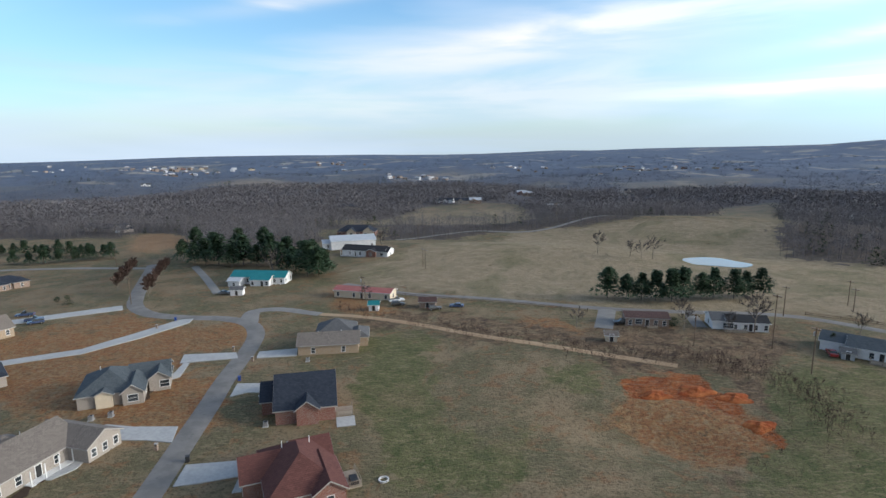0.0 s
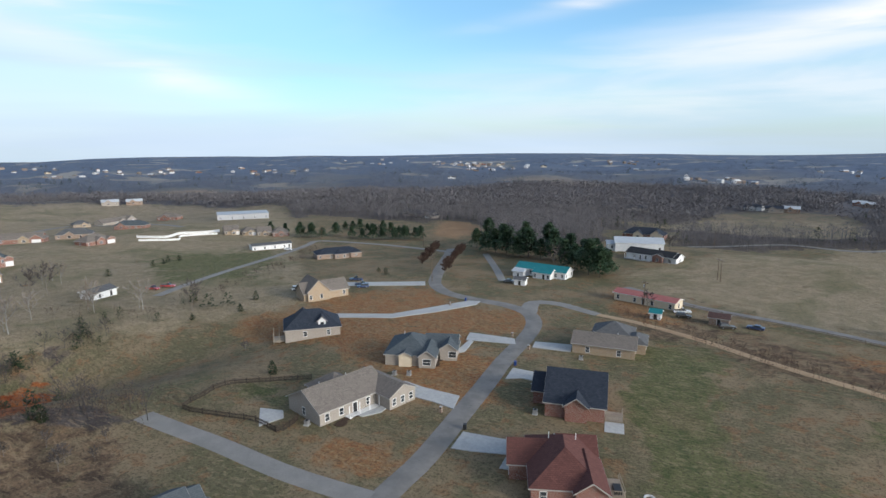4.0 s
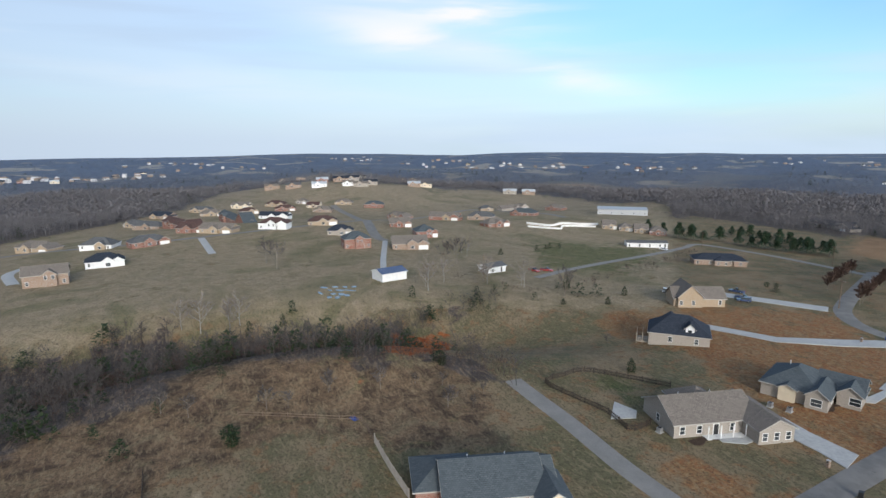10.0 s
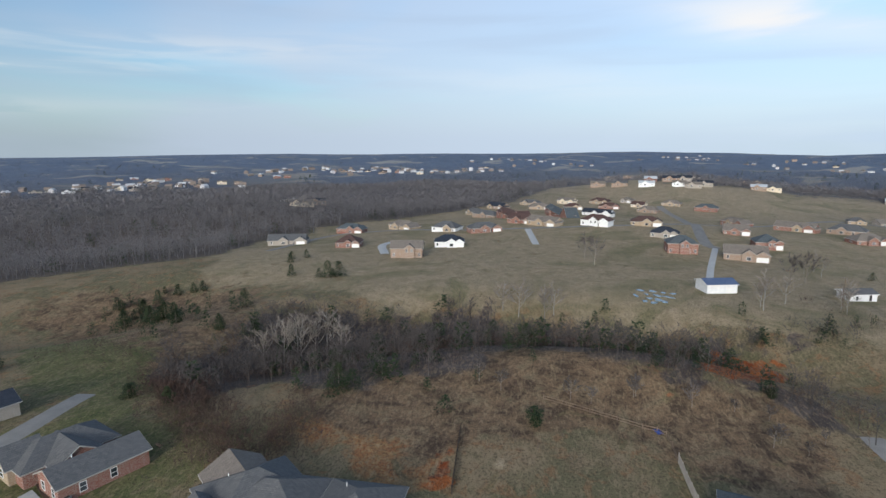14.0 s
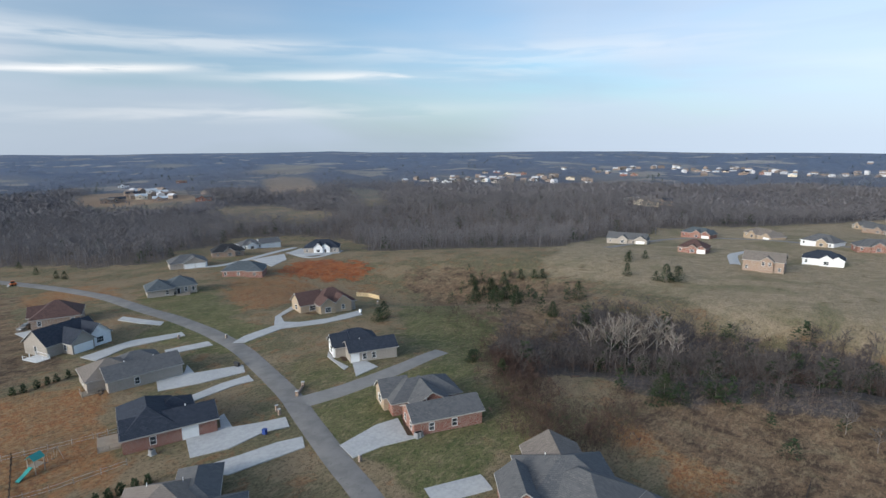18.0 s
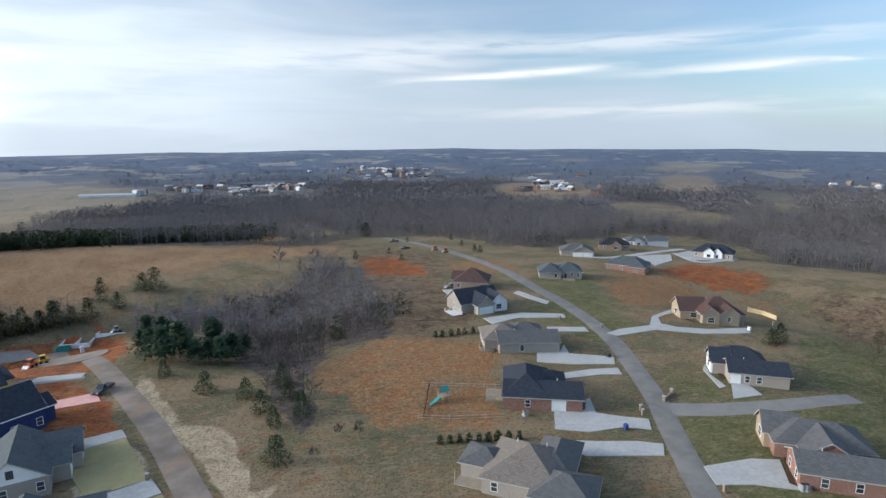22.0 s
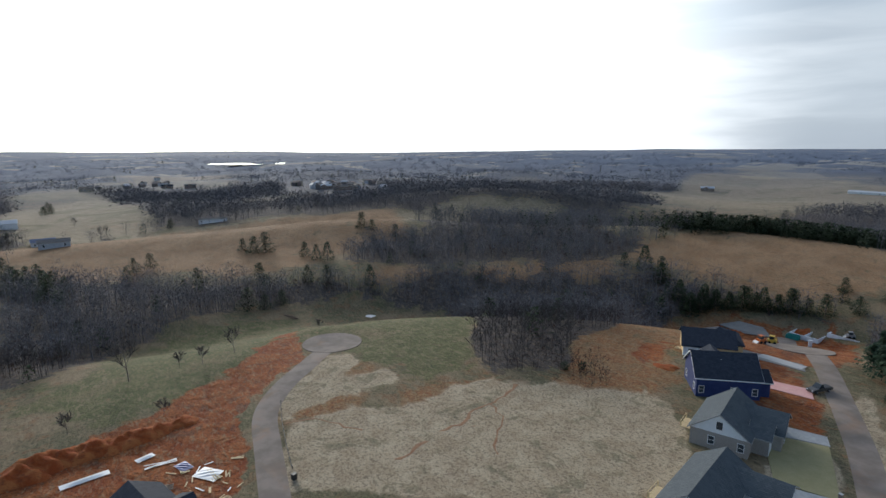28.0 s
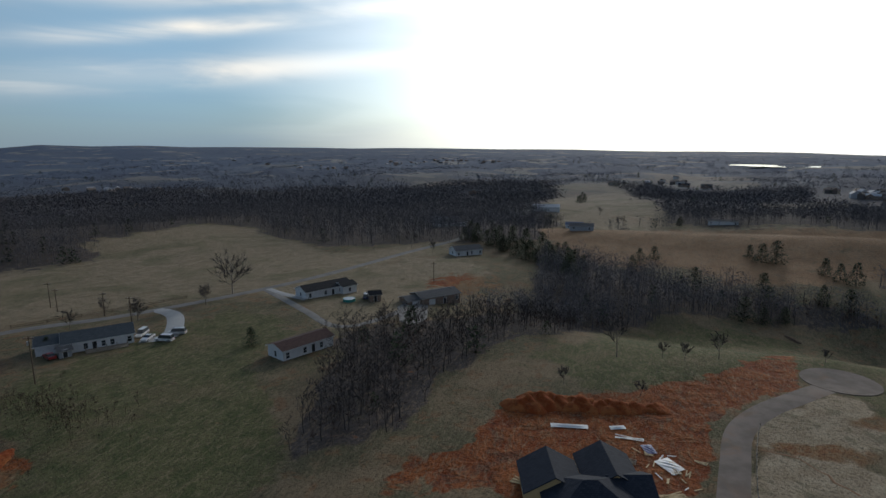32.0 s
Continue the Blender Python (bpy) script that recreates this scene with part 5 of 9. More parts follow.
# ---- houses ----
def wing_walls(s, x0, y0, x1, y1, h, kind, pitch, base):
    s.box(x0, y0, base, x1, y1, h)
    if kind == "gx":
        top = h + pitch * (y1 - y0) / 2
        for x, d in ((x0, 1), (x1, -1)):
            p = [(x, y0, h), (x, y1, h), (x, (y0 + y1) / 2, top)]
            s.poly(*(p[::-1] if d > 0 else p))
    elif kind == "gy":
        top = h + pitch * (x1 - x0) / 2
        for y, d in ((y0, 1), (y1, -1)):
            p = [(x0, y, h), (x1, y, h), ((x0 + x1) / 2, y, top)]
            s.poly(*(p if d > 0 else p[::-1]))
    return s


def wing_roof(x0, y0, x1, y1, h, kind, pitch, o=0.45, thick=0.18):
    s = Shape()
    if kind == "flat":
        return s.solid([(x0 - o, y0 - o, h + .1), (x1 + o, y0 - o, h + .1), (x1 + o, y1 + o, h + .1), (x0 - o, y1 + o, h + .1)], thick)
    X0, Y0, X1, Y1 = x0 - o, y0 - o, x1 + o, y1 + o
    e = h - o * pitch + thick
    if kind == "gx":
        ym, t = (y0 + y1) / 2, h + pitch * (y1 - y0) / 2 + thick
        s.solid([(X0, Y0, e), (X1, Y0, e), (X1, ym, t), (X0, ym, t)], thick)
        s.solid([(X1, Y1, e), (X0, Y1, e), (X0, ym, t), (X1, ym, t)], thick)
    elif kind == "gy":
        xm, t = (x0 + x1) / 2, h + pitch * (x1 - x0) / 2 + thick
        s.solid([(X0, Y1, e), (X0, Y0, e), (xm, Y0, t), (xm, Y1, t)], thick)
        s.solid([(X1, Y0, e), (X1, Y1, e), (xm, Y1, t), (xm, Y0, t)], thick)
    else:
        w, d = X1 - X0, Y1 - Y0
        m = min(w, d) / 2
        t = e + pitch * m
        a, b = ((X0 + m, (Y0 + Y1) / 2, t), (X1 - m, (Y0 + Y1) / 2, t)) if w >= d else (((X0 + X1) / 2, Y0 + m, t), ((X0 + X1) / 2, Y1 - m, t))
        c = [(X0, Y0, e), (X1, Y0, e), (X1, Y1, e), (X0, Y1, e)]
        faces = [(c[0], c[1], b, a), (c[1], c[2], b), (c[2], c[3], a, b), (c[3], c[0], a)] if w >= d else [(c[0], c[1], a), (c[1], c[2], b, a), (c[2], c[3], b), (c[3], c[0], a, b)]
        for f in faces:
            s.solid([p for i, p in enumerate(f) if p != f[i - 1]], thick)
    return s


def fascia(x0, y0, x1, y1, h, kind, pitch, o=0.45):
    """One board running round the roof's edge, up and down the gables."""
    s = Shape()
    X0, Y0, X1, Y1 = x0 - o - .03, y0 - o - .03, x1 + o + .03, y1 + o + .03
    e, xm, ym = h - o * pitch, (x0 + x1) / 2, (y0 + y1) / 2
    loop = [(X0, Y0, e), (X1, Y0, e), (X1, Y1, e), (X0, Y1, e)]
    if kind == "gx":
        t = h + pitch * (y1 - y0) / 2
        loop = loop[:2] + [(X1, ym, t)] + loop[2:] + [(X0, ym, t)]
    elif kind == "gy":
        t = h + pitch * (x1 - x0) / 2
        loop = loop[:1] + [(xm, Y0, t)] + loop[1:3] + [(xm, Y1, t)] + loop[3:]
    n = len(loop)
    for x, y, z in loop:
        ix, iy = x + (.06 if x < xm - .01 else -.06 if x > xm + .01 else 0), y + (.06 if y < ym - .01 else -.06 if y > ym + .01 else 0)
        s.v += [(x, y, z + .15), (x, y, z - .06), (ix, iy, z - .06), (ix, iy, z + .15)]
    for i in range(n):
        a, b = 4 * i, 4 * ((i + 1) % n)
        for k in range(4):
            q = (k + 1) % 4
            s.f.append((a + k, a + q, b + q, b + k))
    return s


def face_box(s, face, w, u, z, width, tall, out0, out1):
    """A box on a wing's face: u along it, z its bottom, from out0 to out1 metres before the wall."""
    x0, y0, x1, y1 = w
    a, b = u - width / 2, u + width / 2
    if face == "s":
        s.box(a, y0 - out1, z, b, y0 - out0, z + tall)
    elif face == "n":
        s.box(a, y1 + out0, z, b, y1 + out1, z + tall)
    elif face == "w":
        s.box(x0 - out1, a, z, x0 - out0, b, z + tall)
    else:
        s.box(x1 + out0, a, z, x1 + out1, b, z + tall)
    return s


def add_window(parent, face, w, u, z, width=0.95, tall=1.45, trim=None):
    f = Shape()
    t = 0.09
    for du, dz, ww, hh in ((-width / 2 - t / 2, -t, t, tall + 2 * t), (width / 2 + t / 2, -t, t, tall + 2 * t), (0, -t, width, t), (0, tall, width, t), (0, tall / 2 - .03, width, .06)):
        face_box(f, face, w, u + du, z + dz, ww, hh, -0.03, 0.06)
    win = part("window", f, trim or WHITE, parent)
    part("pane", face_box(Shape(), face, w, u, z, width, tall, -0.02, 0.02), GLASS, win)


def add_door(parent, face, w, u, z, width=1.0, tall=2.1, mat=None):
    d = part("door", face_box(Shape(), face, w, u, z, width, tall, -0.02, 0.05), mat or BLACKISH, parent)
    fr = Shape()
    for du, dz, ww, hh in ((-width / 2 - .06, 0, .12, tall + .12), (width / 2 + .06, 0, .12, tall + .12), (0, tall, width, .12)):
        face_box(fr, face, w, u + du, z + dz, ww, hh, -0.02, 0.08)
    part("door_frame", fr, WHITE, d)


def add_garage(parent, face, w, u, width=4.9, tall=2.25, mat=None):
    g = Shape()
    for k in range(4):
        face_box(g, face, w, u, 0.02 + k * tall / 4, width, tall / 4 - 0.03, -0.02, 0.05)
    face_box(g, face, w, u, 0.0, width, tall, -0.03, 0.02)
    d = part("garage_door", g, mat or WHITE, parent)
    fr = Shape()
    for du, dz, ww, hh in ((-width / 2 - .07, 0, .14, tall + .14), (width / 2 + .07, 0, .14, tall + .14), (0, tall, width, .14)):
        face_box(fr, face, w, u + du, dz, ww, hh, -0.02, 0.08)
    part("door_frame", fr, WHITE, d)


def fit_out(parent, w, h, spec, trim=None):
    """Openings along a wing's faces, evenly spaced: w window, d door, g wide garage door, q single garage door, v small gable window, u upper window, _ gap."""
    x0, y0, x1, y1 = w
    for token in spec.split():
        face, items = token.split("=")
        a, b = (x0, x1) if face in "sn" else (y0, y1)
        n = len(items)
        for k, it in enumerate(items):
            u = a + (b - a) * (k + 0.5) / n
            if it == "w":
                add_window(parent, face, w, u, min(0.95, h - 2.2), trim=trim)
            elif it == "W":
                add_window(parent, face, w, u, 0.8, 1.9, 1.5, trim)
            elif it == "u":
                add_window(parent, face, w, u, h - 2.0, trim=trim)
            elif it == "v":
                add_window(parent, face, w, u, h + 0.35, 0.6, 0.8, trim)
            elif it == "d":
                add_door(parent, face, w, u, 0.1)
            elif it == "g":
                add_garage(parent, face, w, u, min(4.9, (b - a) / n - .5))
            elif it == "q":
                add_garage(parent, face, w, u, min(2.6, (b - a) / n - .4))


def house(label, A, B, wall, roof, wings, category="house", name="house", base=-2.5, trim=None, vents=0, lift=0.0, plain=False, group="houses"):
    """A house whose facade runs from A to B; wings: x0, y0, x1, y1, eaves height, roof kind, pitch, openings, wall (optional), with x along the facade and y away from it."""
    turn = math.degrees(math.atan2(B[1] - A[1], B[0] - A[0]))
    z = (ground_z(*A) + ground_z(*B)) / 2
    ob = new(name)
    ob.matrix_world = pose(A[0], A[1], z + lift, 0, 0, turn)
    tagged(ob, label, category, group)
    for k, wg in enumerate(wings):
        x0, y0, x1, y1, h, kind, pitch, spec = wg[:8]
        wm = WALL[wg[8]] if len(wg) > 8 and wg[8] else WALL[wall]
        rf = ROOF[wg[9]] if len(wg) > 9 else ROOF[roof]
        part("wall", wing_walls(Shape(), x0, y0, x1, y1, h, kind, pitch, base), wm, ob)
        r = part("roof", wing_roof(x0, y0, x1, y1, h, kind, pitch), rf, ob)
        if not plain:
            part("fascia", fascia(x0, y0, x1, y1, h, kind, pitch), trim or (WHITE if wall in ("white", "blue", "cream") else TRIMBOARD), r)
        fit_out(ob, (x0, y0, x1, y1), h, spec)
        if k == 0 and vents:
            for j in range(vents):
                xv = x0 + (x1 - x0) * (0.3 + 0.4 * j)
                top = h + pitch * ((y1 - y0) / 2 if kind != "gy" else (x1 - x0) / 2) * 0.6
                part("vent_pipe", Shape().tube((xv, y0 + (y1 - y0) * 0.68, top - .4), (xv, y0 + (y1 - y0) * 0.68, top + 0.75), .07, .07, 6), WHITE, r)
    return ob


def across(A, W):
    """The point W metres from A, square to the camera's line of sight to A."""
    a = math.atan2(-A[0], A[1])
    return (A[0] + W * math.cos(a), A[1] + W * math.sin(a))


def dist(A, B):
    return math.hypot(B[0] - A[0], B[1] - A[1])


def porch(ob, x0, y0, x1, y1, h, posts=3, mat=None, floor=0.15, rail=False, name="porch"):
    """A slab with posts and, where wanted, rails."""
    p = part(name, Shape().box(x0, y0, floor - 0.25, x1, y1, floor), mat or CONCRETE, ob)
    for k in range(posts):
        x = x0 + .12 + (x1 - x0 - .24) * k / max(1, posts - 1)
        for y in ((y0 + .12,) if not rail else (y0 + .12, y1 - .12)):
            part("post", Shape().box(x - .08, y - .08, -2.0 if rail else floor, x + .08, y + .08, h), mat or WHITE, p)
    if rail:
        r = Shape()
        for z in (floor + .15, floor + .95):
            r.box(x0, y0, z, x1, y0 + .06, z + .07).box(x0, y0, z, x0 + .06, y1, z + .07).box(x1 - .06, y0, z, x1, y1, z + .07)
        n = int((x1 - x0) / .35)
        for k in range(n):
            r.box(x0 + k * .35, y0 + .01, floor + .15, x0 + k * .35 + .04, y0 + .05, floor + .95)
        part("railing", r, mat or TIMBER, p)
    return p


A, B = (-33.0, 102.2), (-21.8, 104.6)
ob = house("brick house with charcoal-blue shingle roof and a rear deck", A, B, "redbrick", "navy", [
    (0, 0, 11.5, 14, 3.2, "gx", .62, "s=__w_ e=w_w"), (4.0, -1.2, 8.2, 6, 3.4, "gy", .75, "s=_"), (-3.0, 5, 5, 13.5, 3.0, "gx", .55, "s=_w w=g"), (2, 9, 9, 16, 3.0, "gx", .5, "")], vents=2)
porch(ob, 11.6, 1, 15.0, 5, 1.0, 2, TIMBER, 0.2, True, "deck")
part("patio", Shape().box(11.6, -3.5, -0.1, 15.2, 0.6, 0.1), CONCRETE, ob)
A, B = (-25.7, 73.7), (-15.8, 77.8)
ob = house("brick house with red-brown hip roof and a rear deck", A, B, "redbrick", "red", [
    (0, 0, 11.0, 15, 3.2, "hip", .62, "s=w_w e=w_w"), (6.5, -1, 11.2, 8, 3.3, "gy", .7, "s=w"), (-3.2, 6.5, 6, 14, 3.0, "gx", .6, "w=g"), (5, 9, 11, 15.6, 3.2, "gx", .62, "e=w")], vents=2)
porch(ob, 11.3, 3, 14.6, 8, 1.0, 2, TIMBER, 0.2, True, "deck")
part("patio_screen", Shape().box(13.0, 3.6, .2, 14.2, 5.6, .9), BLACKISH, ob)
A, B = (-38.1, 140.0), (-22.3, 141.9)
house("low brown-roofed brick house behind a lawn", A, B, "tanbrick", "brown", [
    (0, 0, 15.6, 9, 2.7, "gx", .42, "s=_w__w_ e=w"), (4, 8, 14.5, 18, 2.8, "hip", .55, "e=ww", None, "grey"), (13, 5, 18, 13, 2.7, "hip", .5, "e=d w=w", None, "grey")], vents=2)
A, B = (-76.2, 109.3), (-66.1, 113.3)
ob = house("grey hip-roofed brick house with white gables", A, B, "greybrick", "blue", [
    (0, 0, 11, 13, 3.0, "hip", .55, "s=_w_ w=ww", "greybrick"), (3.5, -.8, 6.6, 5, 3.0, "gy", .5, "s=_", "cream"), (8.5, -1.2, 12.5, 7, 3.0, "gy", .75, "s=W e=w"),
    (9, 7, 17, 14, 2.9, "gx", .55, "e=gg s=_w"), (13, 4.5, 17.2, 11, 3.0, "gy", .7, "s=_W")], vents=1)
A, B = (-69.2, 79.1), (-64.3, 96.6)
ob = house("large taupe brick ranch house with brown hip-and-gable roof", A, B, "greybrick", "brown", [
    (-1.8, 0, 15, 11.2, 2.9, "gx", .52, "s=wwdw_ w=_w_"), (12, -4.5, 19, 8, 2.9, "gy", .5, "s=www w=_w e=gg"), (4, 5, 12, 13.5, 2.9, "hip", .62, "")], vents=2)
porch(ob, 4, -1.6, 11.8, 0, 2.7, 4, WHITE)
A, B = (-114.1, 114.3), (-102.5, 125.5)
ob = house("brick house with dark hip roof and white dormer", A, B, "greybrick", "navy", [
    (0, 0, 15.6, 11, 3.4, "hip", .72, "s=__w__w_ e=w_w w=d"), (9.4, .6, 11.6, 5, 5.2, "gy", 1.0, "s=u", "white"), (2, 5, 9, 12, 3.5, "gy", .75, "")], base=-4)
porch(ob, -3.4, 1, 0, 6, 2.4, 3, TIMBER, -.2, True, "deck")
A, B = (-135.9, 147.1), (-127.7, 162.3)
house("tan brick house with steep brown gable", A, B, "tanbrick", "brown", [(1, 0, 9, 11, 3.8, "gy", .95, "s=w_w_"), (0, 1.5, 17, 10, 3.0, "gx", .7, "s=____w e=w"), (7, 2, 17, 11, 3.0, "hip", .6, "")], base=-4)
A, B = (-201.3, 229.0), (-186.2, 248.9)
house("low navy-roofed brick ranch house", A, B, "brownbrick", "navy", [(0, 0, 24, 11, 2.8, "hip", .42, "s=w_wdww_w"), (9, -2, 16, 6, 2.8, "hip", .42, "s=ww"), (18, -1, 24, 9, 2.8, "hip", .42, "s=w")])
A, B = (-88.2, 228.9), (-64.4, 226.2)
ob = house("white farmhouse with bright teal metal roof", A, B, "white", "teal", [(0, 0, 23, 8, 3.0, "gx", .45, "s=w_wdw_ww e=w_w"), (10, -4, 18, 2, 2.8, "gx", .4, "s=w_dw"), (1, -5, 6, -.5, 2.4, "gx", .35, "s=w", None, "metal")])
porch(ob, 18.2, -2, 22, 0, 2.6, 3)
A, B = (-40.4, 202.5), (-19.3, 196.4)
ob = house("long pale mobile home with faded red roof", A, B, "cream", "redmetal", [(0, 0, dist(A, B), 6.5, 2.7, "gx", .28, "s=w_wdw_w e=w")], base=-1, name="mobile_home")
A, B = (-51.5, 283.5), (-29.4, 276.3)
ob = house("white house with black roof and long porch", A, B, "white", "black", [(0, 0, 23, 9, 2.9, "gx", .45, "s=_wdw_w_w e=w"), (14, -1.5, 19, 5, 3, "gy", .5, "s=w", "redbrick"), (19, 0, 25, 8, 2.8, "gx", .45, "s=w e=w")])
porch(ob, 0, -2, 13, 0, 2.8, 6)
A, B = (-58.6, 293.5), (-39.2, 298.7)
house("large white metal barn with pale roof", A, B, "white", "metal", [(0, 6, 24, 20, 4.2, "gx", .3, "s=__q__d e=g"), (-4, 8, 1, 18, 3, "gx", .25, "s=w")], name="barn", category="barn")
A, B = (-72.6, 383.6), (-47.2, 382.6)
house("brick house with navy roof and white gables", A, B, "redbrick", "navy", [(0, 0, 26, 12, 3.2, "hip", .6, "s=w_wdw_ww"), (7, -2, 13, 6, 3.2, "gy", .8, "s=W", "cream"), (18, -2, 25, 6, 3.6, "gy", .8, "s=Wv", "cream")])
A, B = (54.9, 163.7), (67.2, 162.0)
ob = house("brown mobile home with tan skirting and rust roof", A, B, "brownbrick", "maroon", [(0, 0, dist(A, B), 7, 2.7, "gx", .25, "s=wWdww e=w")], base=-1, name="mobile_home")
porch(ob, 6, -1.6, 9, 0, .6, 2, TIMBER, .3, True)
A, B = (79.5, 159.8), (94.4, 157.2)
ob = house("white ranch house with black roof", A, B, "white", "black", [(4, 0, dist(A, B), 7, 2.7, "gx", .35, "s=Ww_wdw_w e=w"), (0, 1, 7, 9, 2.7, "gx", .35, "s=w w=w", None, "grey")], base=-2)
porch(ob, 3, -2, 9, 0, 1.0, 3, TIMBER, .3, True)
A, B = (103.3, 137.8), (116.1, 127.2)
ob = house("grey-roofed ranch house with a long red-brown deck", A, B, "white", "blue", [(0, 0, dist(A, B), 9, 2.8, "gx", .4, "s=w_wdww_w w=w"), (-6, 2, 3, 10, 2.7, "gx", .38, "w=w s=_w")], base=-2)
porch(ob, 5, -3, 15, 0, 1.0, 5, TIMBER, .2, True, "deck")
A, B = (-64.9, 29.3), (-59.6, 46.4)
ob = house("brick house with grey-green shingle roof and cream gables", A, B, "redbrick", "blue", [
    (0, 2, 15, 13, 3.0, "gx", .55, "s=wwww w=w"), (13.5, -.8, 18.2, 7, 3.1, "gy", .7, "s=W e=w", "cream"), (11, 3, 17, 12, 3.0, "gx", .55, "e=w"), (-4, 5, 5, 14, 2.9, "hip", .5, "")], vents=2)
porch(ob, 10.5, .2, 13.2, 2, 2.7, 2, WHITE)
A, B = (-62.9, -28.2), (-62.4, -18.3)
house("grey-roofed brick house close to the street", A, B, "brownbrick", "grey", [(0, 0, 11, 12, 3.0, "hip", .5, "s=w_w"), (-14, 1, -1, 12, 3.0, "hip", .5, "s=ww")], vents=1)
A, B = (-58.8, -39.6), (-69.4, -29.0)
ob = house("brick house with grey roof and a brick front gable", A, B, "redbrick", "grey", [
    (2, 2, 16, 14, 3.0, "hip", .55, "s=ww_ w=w"), (-1.5, 1, 4, 9, 3.2, "gy", .75, "s=W w=w"), (4, 7, 13, 17, 3.0, "gy", .55, "", None, "brown")], vents=1)
A, B = (-67.6, -68.5), (-79.8, -62.2)
ob = house("brick house with grey hip roof on a green lawn", A, B, "redbrick", "grey", [
    (0, 0, 13.8, 7.2, 2.9, "gx", .5, "s=_w_w__ w=ww"), (-1.5, 9, 13, 18, 2.9, "hip", .55, "w=_w"), (-2.5, 12, 3, 18, 3.1, "gx", .8, "w=W s=_w", "tanbrick"), (2, 6, 9.5, 14, 3.0, "gy", .6, "")], vents=1)
A, B = (-82.7, -105.3), (-93.8, -100.0)
ob = house("grey brick house with black roof and white front gables", A, B, "greybrick", "navy", [
    (0, 0, 12, 7, 2.9, "gx", .5, "s=gww__ e=w"), (-2.6, 5, 9, 13.5, 3.0, "hip", .65, "w=W_"), (-3, 5.5, 1, 11, 3.2, "gx", .8, "w=W s=_w", "white")], vents=1)
A, B = (-105.3, -148.0), (-118.0, -144.5)
ob = house("brick house with red-brown roof and cream gables", A, B, "greybrick", "maroon", [
    (0, 2, 13, 13, 3.0, "hip", .7, "s=_ww e=w"), (0, 0, 5, 6, 3.4, "gy", .8, "s=W", "tanbrick"), (-5, 5, 3, 14, 3.0, "gx", .7, "w=W s=W", "tanbrick"), (5, .5, 11, 6, 3.2, "gy", .8, "s=w", "tanbrick")], vents=1)
A, B = (-78.7, -218.9), (-95.4, -213.8)
ob = house("grey hip-roofed house with a back deck", A, B, "greybrick", "blue", [(0, 0, 9, 11, 3.0, "hip", .6, "s=_w"), (7, 2, 17.5, 13, 3.0, "hip", .55, "s=wdww e=w")], base=-4)
porch(ob, 9.5, -2, 14.5, 2, 1.0, 3, TIMBER, .1, True, "deck")
A, B = (-118.7, -239.8), (-131.8, -228.0)
ob = house("red brick house with blue-grey hip roof on red clay", A, B, "redbrick", "blue", [(0, 0, 17, 12, 3.0, "hip", .5, "s=w_w_w_ e=ww"), (11, -2, 18, 8, 3.0, "hip", .5, "s=w")], base=-4)
A, B = (-111.8, -277.8), (-126.6, -273.1)
house("grey house with white garage doors", A, B, "greybrick", "grey", [(0, 0, 17, 12, 2.9, "hip", .5, "s=_gg"), (6, -1.5, 16, 8, 3, "gy", .5, "s=gg")])
A, B = (-144.8, -301.7), (-160.7, -295.0)
house("dark-roofed brick house beside the woods", A, B, "brownbrick", "black", [(0, 0, 17, 11, 3.0, "hip", .6, "s=w_w"), (6, -2, 12, 6, 3.1, "gy", .7, "s=W")])
A, B = (-176.8, -327.8), (-203.4, -322.7)
house("long pale house with grey roof and three garage doors", A, B, "white", "grey", [(0, 0, 14, 11, 3.0, "hip", .5, "s=w_w"), (12, -1, 25, 9, 3.0, "gx", .5, "s=qqq"), (3, -2, 9, 6, 3, "gy", .6, "s=W")])
A, B = (-187.2, -276.0), (-202.5, -261.7)
house("grey house with black roof and tall white gables", A, B, "greybrick", "navy", [(0, 0, 20, 12, 3.0, "hip", .65, "s=w___w"), (6, -2, 11, 6, 3.6, "gy", 1.0, "s=W", "white"), (10, -1, 15, 6, 3.4, "gy", .9, "s=d", "white")])
A, B = (-39.0, -203.5), (-49.8, -199.4)
ob = house("brick house with dark red-brown roof and a rear deck", A, B, "brownbrick", "maroon", [(0, 0, 13, 12, 3.2, "hip", .65, "s=w_w w=w"), (-1, 3, 6, 11, 3.2, "gx", .6, "w=w")], base=-4)
porch(ob, -4, 1, -1, 6, 1.0, 3, TIMBER, .1, True, "deck")
A, B = (-40.1, -167.4), (-50.5, -170.5)
ob = house("white and grey house with black roof and tall gables", A, B, "grey", "navy", [
    (0, 0, 6, 12, 3.2, "gy", .9, "s=g w=ww", "greybrick"), (-4, 4, 8, 14, 3.2, "gx", .7, "w=w", "greybrick"), (5, 1, 11.5, 12, 3.2, "gy", .9, "s=W e=w", "white"), (8, 8, 12, 15, 3.2, "gx", .7, "e=w", "white")], base=-3)
porch(ob, -7.5, 3, -4, 9, 1.0, 3, WHITE, .1, True, "deck")
A, B = (-37.2, -132.3), (-52.5, -130.4)
ob = house("grey brick ranch house with grey-brown hip roof", A, B, "greybrick", "grey", [
    (0, 0, 15.4, 8, 2.9, "gx", .48, "s=_w__ e=gg"), (-3.5, 3, 7, 13, 2.9, "hip", .5, "w=w", None, "brown"), (3, 6, 13, 14, 2.9, "hip", .52, "")], vents=2)
porch(ob, -4.8, 2, -1, 5, 1.0, 2, TIMBER, .1, True, "deck")
A, B = (-29.9, -102.7), (-44.8, -98.1)
